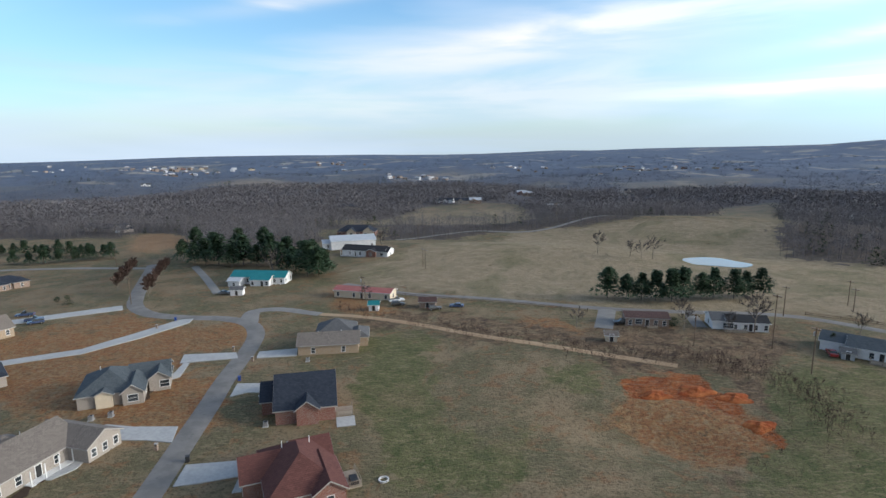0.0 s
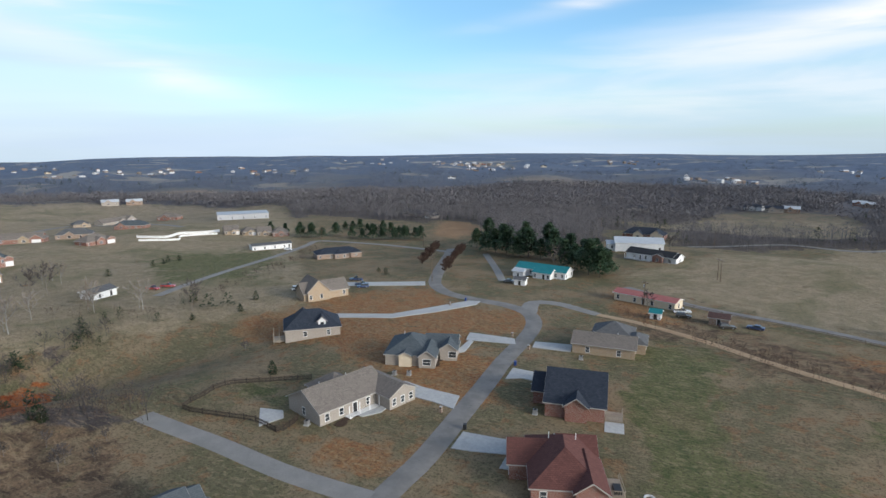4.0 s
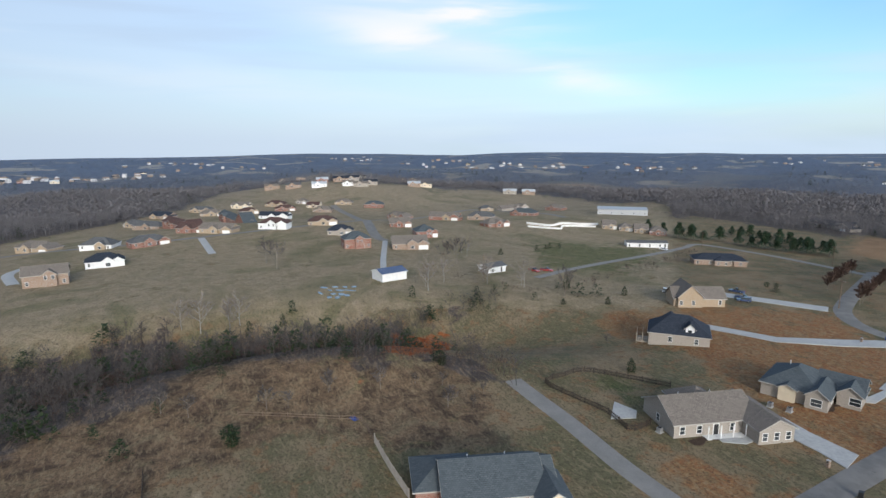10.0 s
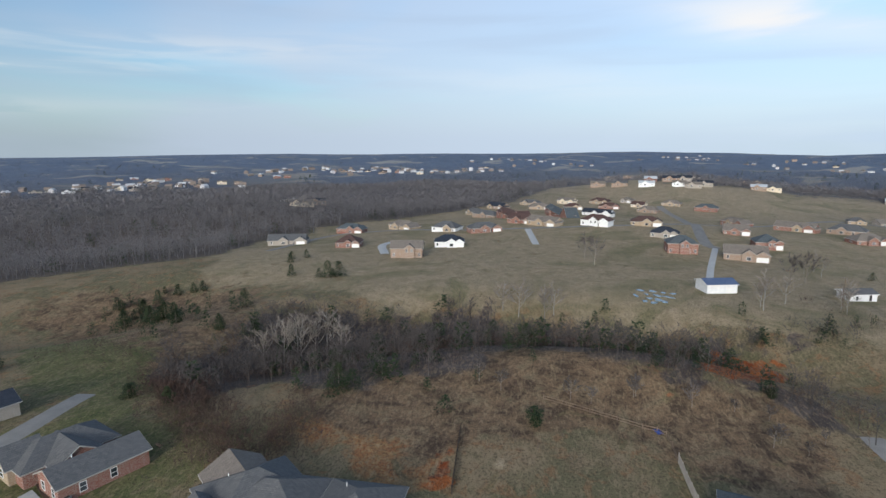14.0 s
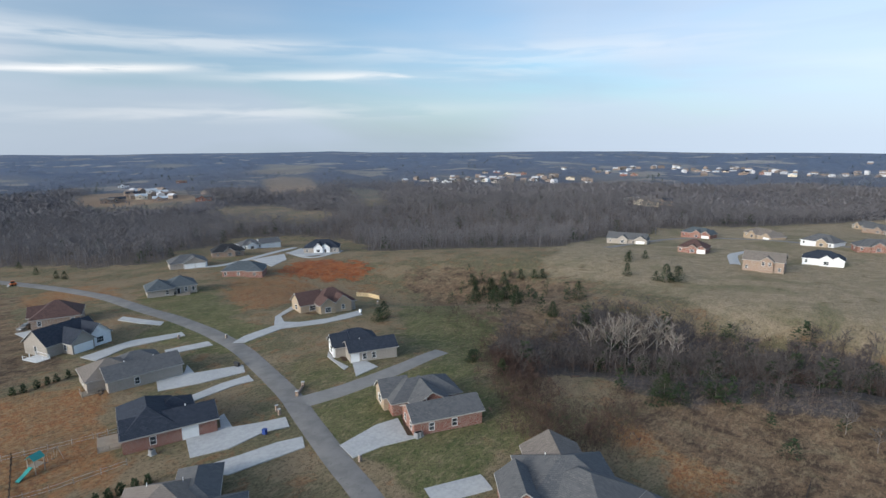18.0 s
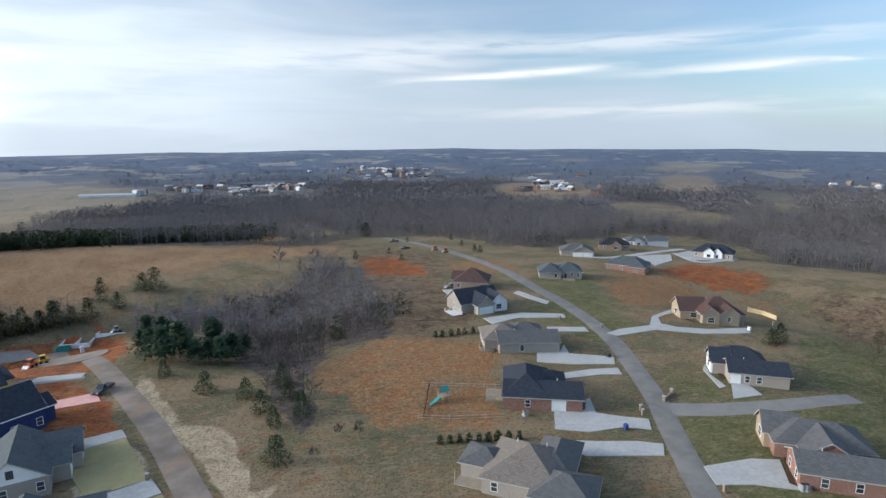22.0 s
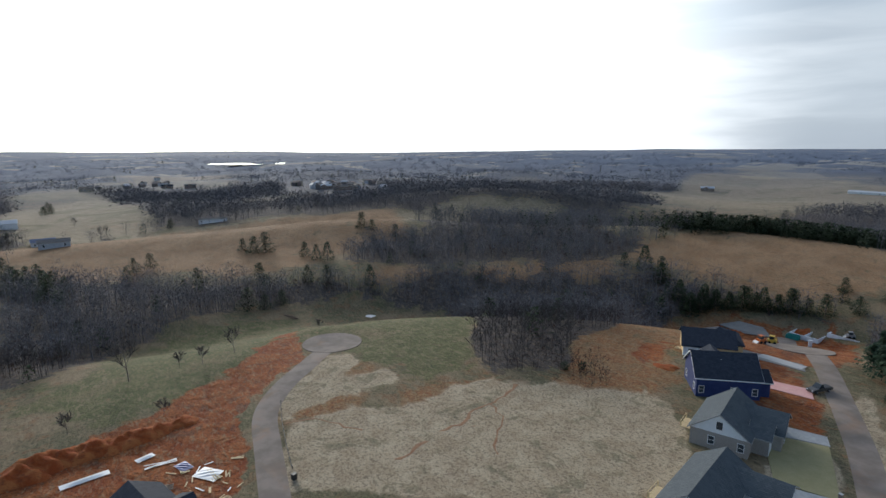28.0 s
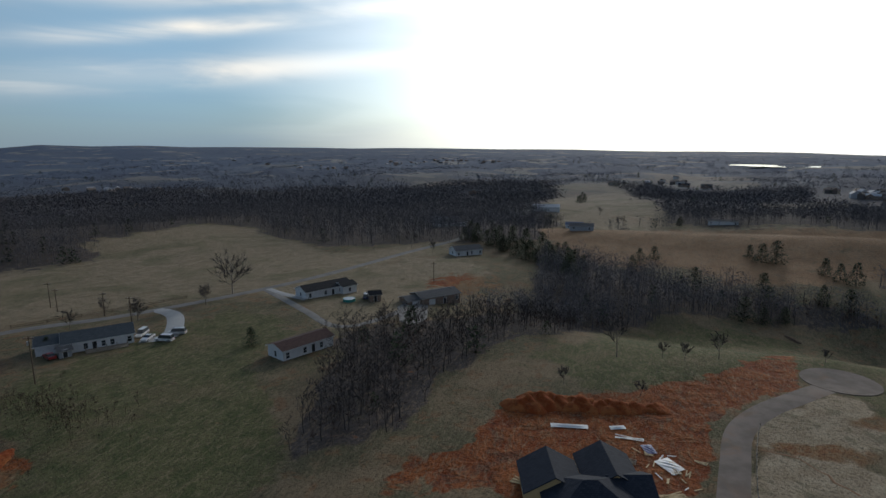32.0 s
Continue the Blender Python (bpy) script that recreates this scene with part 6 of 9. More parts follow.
ob = house("brick house with navy-black hip roof and a deck", A, B, "redbrick", "navy", [
    (0, 0, 15.5, 7.6, 2.9, "gx", .5, "s=_w_g_ w=w"), (-.2, .2, 9, 14.6, 3.0, "hip", .62, "w=wd"), (6, 7, 12.5, 13, 2.9, "hip", .55, "")], vents=2)
porch(ob, -4, 3, -.3, 9, 1.0, 3, TIMBER, .2, True, "deck")
A, B = (-17.6, -74.8), (-32.5, -65.6)
ob = house("house with grey and brown hip roof close to the street", A, B, "greybrick", "grey", [
    (0, 2, 12, 14, 3.0, "hip", .55, "s=w_w", None, "brown"), (8, 0, 17, 8, 2.9, "hip", .5, "s=_w"), (7, 6, 13, 17, 3.1, "hip", .6, "e=w"), (-4.5, 5, 2, 11, 2.8, "hip", .45, "")], vents=2)
porch(ob, -4.8, 2.5, 0, 5, 2.4, 2, TIMBER)
A, B = (56.3, -85.6), (48.2, -88.6)
ob = house("new grey brick house with a white front gable", A, B, "greybrick", "blue", [
    (0, 0, 9.4, 13, 3.4, "gy", .72, "s=_w_w"), (7, 6, 13.5, 14, 3.2, "gx", .6, "e=d"), (9, 3, 12, 8, 3.2, "gx", .6, "e=g")], base=-2)
part("gable_panel", Shape().solid([(0, -.06, 3.3), (9.4, -.06, 3.3), (9.4, .0, 3.3), (0, .0, 3.3)], .1), WHITE, ob)
gp = Shape()
gp.poly((0, -.05, 3.3), (9.4, -.05, 3.3), (4.7, -.05, 6.75))
gp.poly((0, -.02, 3.3), (4.7, -.02, 6.75), (9.4, -.02, 3.3))
part("gable_siding", gp, WHITE, ob, "white board siding in the gable")
add_window(ob, "s", (0, -.06, 9.4, 5), 4.7, 4.1, .8, 1.2, BLACKISH)
porch(ob, -3, 5, 0, 9, 1.0, 2, NEWWOOD, .1, True, "deck")
A, B = (67.1, -103.0), (57.3, -113.7)
ob = house("new navy-sided house with white-framed windows", A, B, "blue", "navy", [
    (0, 0, 12.5, 10.5, 4.4, "gx", .72, "s=w__w_w w=w_w"), (2, 4, 9, 12.5, 4.6, "gy", .7, ""), (12, 2, 15, 8, 3.4, "gx", .5, "e=d s=_")], base=-2.5)
A, B = (47.3, -68.7), (37.2, -71.5)
ob = house("new grey-roofed house beside fresh concrete drives", A, B, "grey", "blue", [
    (0, -6, 8.4, 10, 3.2, "gy", .62, "s=w_w w=w_w"), (6, 4.5, 13.8, 11, 3.0, "gx", .55, "e=g s=_w"), (6, -6.5, 11.5, -1.5, 3.0, "gx", .55, "e=w")], base=-2)
porch(ob, -3, -2, 0, 2, 1.0, 2, NEWWOOD, .1, True, "deck")
A, B = (84.0, -122.2), (75.1, -129.4)
ob = house("unfinished house with bare board walls and house wrap", A, B, "osb", "navy", [
    (0, 0, 12, 11, 2.9, "gx", .5, "s=_"), (4, 3, 14, 13, 3.0, "hip", .55, "e=w_"), (0, -.3, 7, .02, 2.6, "flat", .1, "s=ww", "wrap")], base=-2.5, plain=True)
A, B = (67.7, 6.4), (70.9, -4.3)
ob = house("unfinished house with black roofing felt on red clay", A, B, "osb", "navy", [
    (0, 0, 13, 11, 2.9, "hip", .5, "s=w_w"), (-2.5, 7, 6, 15, 2.9, "gy", .55, "w=w"), (7, 8, 15, 17, 2.9, "gy", .55, "e=w"), (10, 5, 16, 12, 2.8, "gx", .5, "")], base=-1.5, plain=True)
A, B = (116.7, 76.7), (128.0, 71.6)
ob = house("white mobile home with dark brown roof", A, B, "white", "maroon", [(-3, 0, dist(A, B), 7, 2.8, "gx", .3, "s=w_wdw_ w=w")], base=-1.5, name="mobile_home")
A, B = (173.8, 103.0), (186.6, 95.4)
ob = house("white farmhouse with black roof beside the lane", A, B, "white", "black", [(-4, 0, dist(A, B), 8, 2.9, "gx", .4, "s=w_wdw_ w=w"), (10, -2, 16, 4, 2.8, "gx", .4, "s=w")], base=-2)
A, B = (272.0, 78.3), (283.5, 65.5)
house("small white house with grey roof by cedar trees", A, B, "white", "grey", [(0, 0, 15, 9, 2.8, "gx", .4, "s=w_dw_w w=w")], base=-2)

A, B = (176.7, 63.2), (188.3, 53.0)
house("low dark-walled workshop with grey roof in the trees", A, B, "brownbrick", "grey", [(0, 0, dist(A, B), 9, 3.0, "gx", .25, "s=_q_d_w"), (-5, 1, 1, 8, 2.6, "gx", .25, "s=q")], base=-3, name="workshop", category="building")
A = (599.3, 87.8)
B = across(A, 28)
house("big pale barn with grey metal roof on the farm road", A, B, "white", "metal", [(0, 0, dist(A, B), 16, 4.5, "gx", .3, "s=q_q_q")], base=-4, name="barn", category="barn")
A = (449.7, 150.6)
B = across(A, 22)
house("white-roofed farm building beside the farm road", A, B, "grey", "metal", [(0, 0, dist(A, B), 13, 3.2, "gx", .25, "s=w_q_w")], base=-4, name="farm_building", category="building")
A = (349.5, 28.1)
B = across(A, 14)
house("pale grey shed house in the fields", A, B, "grey", "grey", [(0, 0, dist(A, B), 8, 3.0, "gx", .3, "s=w_w")], base=-3, name="cottage", category="house")
A = (-434.8, 360.0)
B = across(A, 46)
house("wide pale grey works building beyond the estate", A, B, "grey", "metal", [(0, 0, dist(A, B), 26, 5, "flat", .1, "s=w_w_w_w_w")], base=-4, name="factory", category="building")


# ---- trees: templates as point and triangle arrays ----
def tri_tube(V, F, a, b, ra, rb):
    a, b = Vector(a), Vector(b)
    d = (b - a).normalized()
    u = d.orthogonal().normalized()
    w = d.cross(u)
    k = len(V)
    for c, r in ((a, ra), (b, rb)):
        for i in range(3):
            t = 2.0944 * i
            V.append(c + u * (r * math.cos(t)) + w * (r * math.sin(t)))
    for i in range(3):
        j = (i + 1) % 3
        F.append((k + i, k + j, k + 3 + j))
        F.append((k + i, k + 3 + j, k + 3 + i))


def twig(V, F, a, d, length, width, rng):
    side = d.cross(Vector((rng.uniform(-1, 1), rng.uniform(-1, 1), rng.uniform(-1, 1)))).normalized() * width
    k = len(V)
    V.extend((a - side, a + side, a + d * length))
    F.append((k, k + 1, k + 2))


def bare_tree(seed, h=11.0, spread=0.42, limbs=7, twigs=9, thick=1.0, lean=0.9, subs=3, fat=0.0):
    """A leafless tree: stem, limbs, branches and fans of twigs. Returns wood and twig arrays."""
    rng = random.Random(seed)
    V, F, TV, TF = [], [], [], []
    p = Vector((0, 0, -0.4))
    r = h * 0.016 * thick
    stem = [p]
    for k in range(4):
        q = p + Vector((rng.uniform(-.25, .25) * h / 11, rng.uniform(-.25, .25) * h / 11, h * 0.78 / 4 + (0.4 if k == 0 else 0)))
        tri_tube(V, F, p, q, r, r * 0.72)
        p, r = q, r * 0.72
        stem.append(p)
    for k in range(limbs):
        f = 0.28 + 0.72 * (k + rng.random()) / limbs
        i = min(3, int(f * 4))
        a = stem[i].lerp(stem[i + 1], f * 4 - i)
        t = rng.uniform(0, 6.283)
        up = rng.uniform(0.5, 1.1) * lean + 0.3
        d = Vector((math.cos(t), math.sin(t), up)).normalized()
        ln = h * spread * rng.uniform(0.7, 1.15) * (1.15 - 0.6 * f)
        m = a + d * ln * 0.5
        e = m + (d + Vector((rng.uniform(-.3, .3), rng.uniform(-.3, .3), .35))).normalized() * ln * 0.6
        lr = h * 0.0062 * thick
        tri_tube(V, F, a, m, lr, lr * .7)
        tri_tube(V, F, m, e, lr * .7, lr * .3)
        for j in range(subs):
            b0 = a.lerp(m, rng.uniform(.4, 1)) if j % 2 else m.lerp(e, rng.uniform(.1, .8))
            d2 = (d + Vector((rng.uniform(-.9, .9), rng.uniform(-.9, .9), rng.uniform(-.1, .8)))).normalized()
            l2 = ln * rng.uniform(.35, .6)
            e2 = b0 + d2 * l2
            tri_tube(V, F, b0, e2, lr * .45, lr * .2)
            for q in range(twigs):
                s0 = b0.lerp(e2, rng.uniform(.2, 1))
                twig(TV, TF, s0, (d2 + Vector((rng.uniform(-1, 1), rng.uniform(-1, 1), rng.uniform(-.3, 1)))).normalized(), l2 * rng.uniform(.4, .9), h * .0022 + .012 + fat * rng.uniform(.5, 1.2), rng)
    return np.array(V), np.array(F), np.array(TV), np.array(TF)


def needle_tree(seed, h=7.0, wide=0.26, n=260, shape="cone", leaf=0.55):
    """Crown of small pointed tufts on a short stem; cone for cedars, tiers for pines."""
    rng = random.Random(seed)
    V, F = [], []
    for k in range(n):
        f = rng.random() ** (1.25 if shape == "cone" else 0.9)
        if shape == "cone":
            z = h * (0.04 + 0.94 * f)
            rad = h * wide * (1 - f) ** 0.48 * (0.9 + 0.2 * math.sin(7 * f + seed)) + .1
            drop = 0.55
        elif shape == "round":
            t = 2 * f - 1
            z, rad, drop = h * (0.5 + 0.48 * t), h * wide * math.sqrt(max(0.02, 1 - t * t)), 0.3
        else:
            tier = round(f * 8) / 8
            z = h * (0.22 + 0.76 * tier) + rng.gauss(0, h * .018)
            rad = h * wide * (1.05 - tier * 0.8) * (0.85 + 0.3 * math.sin(9 * tier + seed * 2)) + .2
            drop = -0.1
        t = rng.uniform(0, 6.283)
        q = rad * (rng.random() ** 0.35)
        lop = 1 + 0.25 * math.sin(2 * t + seed)
        c = Vector((q * lop * math.cos(t), q * lop * math.sin(t), z))
        d = Vector((math.cos(t), math.sin(t), rng.uniform(-.5, .7) + (0.35 if drop > 0 else .1))).normalized()
        s = leaf * h / 7 * rng.uniform(.6, 1.3)
        side = d.cross(Vector((rng.uniform(-.4, .4), rng.uniform(-.4, .4), 1))).normalized() * s * .45
        k = len(V)
        V.extend((c - side, c + side, c + d * s, c - d * s * .5 + Vector((0, 0, s * .4))))
        F.append((k, k + 1, k + 2))
        F.append((k, k + 3, k + 1))
    return np.array(V), np.array(F)


def tri_mesh(name, V, F, mat):
    me = grid_mesh(name, V, F)
    me.materials.append(mat)
    return me


def scatter(name, label, template, xs, ys, size, mat, rng, category="trees", sink=0.0, parent=None):
    """Many copies of one of the templates, joined into one mesh standing on the land."""
    xs, ys, size = np.asarray(xs), np.asarray(ys), np.asarray(size)
    zs = height(xs, ys) - sink
    pick = rng.integers(0, len(template), len(xs))
    VV, FF, base = [], [], 0
    for k, (V, F) in enumerate(template):
        m = np.nonzero(pick == k)[0]
        if len(m) == 0:
            continue
        t = rng.uniform(0, 2 * math.pi, len(m))
        c, s = np.cos(t)[:, None], np.sin(t)[:, None]
        w = size[m][:, None]
        wx = w * rng.uniform(.85, 1.2, len(m))[:, None]
        X = xs[m][:, None] + wx * (V[None, :, 0] * c - V[None, :, 1] * s)
        Y = ys[m][:, None] + wx * (V[None, :, 0] * s + V[None, :, 1] * c)
        Z = zs[m][:, None] + w * V[None, :, 2]
        VV.append(np.stack([X, Y, Z], -1).reshape(-1, 3))
        FF.append((F[None] + base + (np.arange(len(m)) * len(V))[:, None, None]).reshape(-1, 3))
        base += len(m) * len(V)
    ob = new(name, tri_mesh(name, np.concatenate(VV), np.concatenate(FF), mat))
    if parent:
        ob.parent = parent
        return tagged(ob, label, kind="stuff")
    return tagged(ob, label, category, kind="stuff")


def both(t):
    V, F, TV, TF = t
    return np.concatenate([V, TV]), np.concatenate([F, TF + len(V)])


rng = np.random.default_rng(7)


def in_woods(r0, r1, n, polys, rag=9.0, power=1.0):
    """n tries over a ring of the land, kept where the woods lie."""
    u = rng.random(n)
    r = np.exp(np.log(r0) + u * math.log(r1 / r0)) if power == 0 else np.sqrt(r0 * r0 + u * (r1 * r1 - r0 * r0))
    a = rng.uniform(0, 2 * math.pi, n)
    x, y = -np.sin(a) * r, np.cos(a) * r
    if polys is None:
        m = wooded(x, y) > .5
    else:
        m = region(polys, x, y, rag) > .5
    return x[m], y[m]


NEAR_T = [both(bare_tree(s, 10, .42, 7, 8, .8, .75, 2, .025)) for s in range(8)]
UNDER_T = [both(bare_tree(80 + s, 4, .6, 5, 9, .7, .7, 1, .05)) for s in range(5)]


def light_tree(seed, h=10.0):
    """A leafless tree with one stem and a rounded crown of fine twigs, for woods on the slopes."""
    g = random.Random(seed)
    V, F = [], []
    tri_tube(V, F, (0, 0, -.4), (g.uniform(-.4, .4), g.uniform(-.4, .4), h * .8), .12, .04)
    wide = g.uniform(.2, .3)
    for k in range(44):
        t, u, q = g.uniform(0, 6.283), g.uniform(-1, 1), g.random() ** .4
        c = math.sqrt(1 - u * u)
        a = Vector((math.cos(t) * c * q * wide * h, math.sin(t) * c * q * wide * h, h * (.6 + .36 * u * q)))
        d = Vector((math.cos(t) * c + g.uniform(-.8, .8), math.sin(t) * c + g.uniform(-.8, .8), g.uniform(-.3, 1.2))).normalized()
        twig(V, F, a, d, h * g.uniform(.09, .2), g.uniform(.045, .10), g)
    return np.array(V), np.array(F)


MID_T = [light_tree(20 + s) for s in range(8)]


def far_clump(seed, n=24):
    """A low crown of short shards set at all angles, for woods far off."""
    g = random.Random(seed)
    V, F = [], []
    for k in range(n):
        a = Vector((g.uniform(-5, 5), g.uniform(-5, 5), g.uniform(0, 6.5)))
        d = Vector((g.uniform(-1, 1), g.uniform(-1, 1), g.uniform(-.2, .9))).normalized()
        twig(V, F, a, d, g.uniform(1.4, 3.0), g.uniform(.16, .42), g)
    return np.array(V), np.array(F)


FAR_T = [far_clump(s) for s in range(5)]
CEDAR_T = [needle_tree(s, 7, .40, 90, "cone", .8) for s in range(4)]

# places of the distant homes, each with a gap in the trees towards the camera
SPOTS_1 = [(-1043.3, 2057.5), (-934.5, 1897.7), (-984.8, 2062.4), (-864.5, 1879.7), (-934.6, 2110.2), (-801.9, 1881.1), (-685.2, 1857.3), (-619.9, 1826.8), (-548.4, 1960.0), (-312.7, 1775.7), (15.1, 698.4), (32.6, 698.8), (113.9, 865.2), (117.8, 831.4), (306.0, 952.2), (470.5, 1545.0), (494.9, 1525.5), (652.4, 1559.1), (658.1, 1484.2), (695.8, 1470.7), (732.6, 1428.2), (764.1, 1407.3)] + [(-247.3, -806.6), (-259.8, -810.0), (-396.6, -1183.3), (-295.9, -856.9), (-294.8, -819.9), (-337.6, -899.5), (-297.4, -769.8), (-341.8, -864.4), (-496.1, -1157.8), (-327.8, -714.1), (-137.2, -1624.7), (-153.9, -1578.9), (-177.2, -1594.3), (-172.4, -1381.8), (-220.0, -1580.4), (-823.5, -795.6), (-847.8, -787.5), (-835.6, -746.1), (-896.5, -762.2), (-862.0, -670.7), (-813.3, -608.3), (-949.3, -617.9), (-972.6, -595.8), (-1054.8, -595.9), (-1075.0, -570.6)]
SPOTS_2 = [(-547.5, -232.8), (-548.6, -225.4), (-574.5, -224.1), (-1409.7, -436.0), (-1413.1, -394.0), (-1401.0, -350.0)] + [(276.1, -958.8), (261.5, -974.9), (236.7, -951.0), (223.8, -976.9), (195.6, -955.4), (178.9, -941.0), (164.6, -967.2), (142.8, -948.9), (121.2, -926.4), (100.4, -947.1), (82.8, -906.8), (54.2, -880.9), (33.1, -1263.6), (1.8, -1255.8), (-36.2, -1275.1), (-73.7, -1266.4), (-112.0, -1271.4), (-126.4, -1225.6), (-147.4, -1248.2), (-157.5, -1183.3), (-187.7, -1267.3), (-194.4, -1190.9)] + [(-1156.0, -893.0), (-1185.7, -880.1), (-1178.4, -839.8), (-1187.5, -798.6), (-1033.0, -653.9), (-1083.0, -652.9), (-1255.7, -568.6), (-1256.3, -543.7), (-1405.4, -453.4), (-1398.8, -409.8), (-1366.0, -346.1), (-1388.0, -310.1), (-1208.2, -222.1), (-1437.1, -206.9), (-1500.5, -156.3), (-1770.2, -113.9), (-743.9, 88.7), (-727.5, 112.1), (-711.4, 141.5), (-702.2, 178.0), (-694.5, 190.0), (-701.3, 205.7), (-702.0, 265.6), (-705.1, 284.4), (-667.4, 390.5), (-657.1, 414.3)]
SPOTS_3 = [(-1208.9, 173.0), (-1208.4, 209.2), (-733.6, 152.2), (-729.7, 173.0), (-731.0, 190.3), (-1108.9, 311.4), (-1072.0, 388.1), (-1092.5, 415.8), (-1639.9, 820.8), (-1535.7, 884.5), (-1529.0, 1105.8), (-1425.9, 1117.7), (-1295.4, 1202.6), (-1172.8, 1238.4), (-613.5, 1155.3), (-690.2, 1452.1), (-719.4, 1622.3)] + [(992.5, 20.0), (925.4, -275.4), (807.4, -281.9), (781.0, -293.8), (784.9, -312.7), (559.8, -831.6)] + [(1359.9, 1415.8), (1746.4, 1626.7), (2086.2, 1610.0), (1854.6, 1281.3), (1981.1, 1039.8), (1924.6, 782.7), (779.2, 205.4), (1067.9, -96.3), (1039.7, -129.3)]


# quarters of the town near the horizon
HUBS = [(-1498, -420), (-1441, -274), (-1505, -146), (-1395, -490), (-1523, 828), (-1906, 128), (-2208, -23), (6, -1544), (-142, -1349), (-907, -782), (-921, -642), (-1010, -580), (-1348, -617), (258, -969), (161, -932), (94, -921), (-32, -1282), (-152, -1273), (-334, -863), (-868, 1846), (-1300, 1905), (-456, 2214), (-34, 1318), (257, 1744), (542, 1550), (-2512, 729), (-1802, 782), (-740, 1632), (-1289, 1236), (-1597, 1063), (1960, 781), (2084, 604), (1516, 866), (809, 855), (947, -348), (1191, -74), (847, -319)]


def cleared(x, y):
    """Trees outside the gaps cut towards the camera so the distant homes show."""
    r, a = np.hypot(x, y), np.arctan2(-x, y)
    keep = np.ones(len(x), bool)
    for px, py in SPOTS_1 + SPOTS_2 + SPOTS_3:
        rs, da = math.hypot(px, py), np.abs((a - math.atan2(-px, py) + math.pi) % (2 * math.pi) - math.pi)
        keep &= ~((da * rs < 14) & (r < rs + 12) & (r > rs * 0.83))
    for px, py in HUBS:
        rs, da = math.hypot(px, py), np.abs((a - math.atan2(-px, py) + math.pi) % (2 * math.pi) - math.pi)
        keep &= ~((da * rs < 75) & (r < rs * 1.07) & (r > rs * 0.92))
    return x[keep], y[keep]


wx, wy = in_woods(80, 340, 15000, WOODS, 5)
scatter("understorey", "tangled leafless undergrowth beneath the trees", UNDER_T, wx, wy, rng.uniform(.5, 1.2, len(wx)), BRUSH, rng, "brush")
wx, wy = in_woods(80, 175, 7000, WOODS, 4)
scatter("near_woods", "leafless grey-brown woods with many thin stems", NEAR_T, wx, wy, rng.uniform(.5, .95, len(wx)), TWIG, rng)
wx, wy = in_woods(170, 345, 26000, WOODS, 4)
scatter("slope_woods", "leafless woods filling the hollows below the fields", MID_T, wx, wy, rng.uniform(.6, 1.15, len(wx)), FARWOOD, rng)
wx, wy = in_woods(90, 230, 14000, CREEK_WOODS, 3)
scatter("hollow_undergrowth", "dark tangled undergrowth in the wooded hollow", UNDER_T, wx, wy, rng.uniform(.4, .9, len(wx)), BRUSH, rng, "brush")
wx, wy = in_woods(90, 230, 12000, CREEK_WOODS, 3)
scatter("hollow_woods", "leafless trees filling the creek hollow", NEAR_T, wx, wy, rng.uniform(.4, .9, len(wx)), TWIG, rng)
wx, wy = in_woods(100, 330, 1000, WOODS + CREEK_WOODS, 3)
scatter("woodland_evergreens", "dark cedars standing among the bare trees", CEDAR_T, wx, wy, rng.uniform(.5, 1.15, len(wx)), CEDAR, rng)
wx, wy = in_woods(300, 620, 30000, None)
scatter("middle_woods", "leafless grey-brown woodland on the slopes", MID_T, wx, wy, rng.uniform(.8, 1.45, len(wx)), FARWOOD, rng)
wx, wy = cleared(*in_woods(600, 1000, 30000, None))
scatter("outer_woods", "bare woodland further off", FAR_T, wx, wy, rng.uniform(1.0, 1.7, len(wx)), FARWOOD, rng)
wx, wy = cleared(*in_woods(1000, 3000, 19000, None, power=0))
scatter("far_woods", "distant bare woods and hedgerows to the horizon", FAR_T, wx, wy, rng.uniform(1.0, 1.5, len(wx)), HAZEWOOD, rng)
wx, wy = cleared(*in_woods(330, 1500, 1500, None, power=0))
scatter("woodland_cedars", "dark cedars mixed into the bare woods", CEDAR_T, wx, wy, rng.uniform(.6, 1.3, len(wx)), CEDAR, rng)
wx, wy = in_woods(900, 2800, 700, None, power=0)
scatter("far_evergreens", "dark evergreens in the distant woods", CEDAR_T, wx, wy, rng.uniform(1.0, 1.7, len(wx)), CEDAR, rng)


def along(points, n, wide):
    """Points strewn about a line."""
    c = smooth(points, 2.0)
    i = rng.integers(0, len(c), n)
    return c[i, 0] + rng.normal(0, wide, n), c[i, 1] + rng.normal(0, wide, n)


CREEK = [(-167.6, 136.3), (-168.6, 107.8), (-173.9, 75.0), (-125.8, 36.0), (-179.1, 32.4), (-183.5, 13.8), (-140.9, -4.3), (-121.8, -16.9), (-118.0, -29.0), (-118.4, -43.2), (-124.6, -60.1)]
wx, wy = along(CREEK + [(-144.2, -60.0), (-149.4, -85.5), (-179.6, -126.2), (-199.5, -160.3)], 130, 8)
scatter("creek_cedars", "dark cedars along the creek", CEDAR_T, wx, wy, rng.uniform(.35, .85, len(wx)), CEDAR, rng)
wx, wy = along([(200.6, -275.3), (190.8, -289.8), (182.6, -305.3), (160.5, -321.0), (135.9, -338.3), (108.4, -357.4), (83.0, -370.2), (60.0, -378.0)], 420, 9)
scatter("ridge_cedars", "dark belt of cedars behind the tan hill", CEDAR_T, wx, wy, rng.uniform(.9, 1.5, len(wx)), CEDAR, rng)
wx, wy = along([(210.4, -253.1), (195.4, -272.1), (175.8, -293.3), (155.9, -311.9), (133.3, -322.1), (119.1, -327.4)], 130, 7)
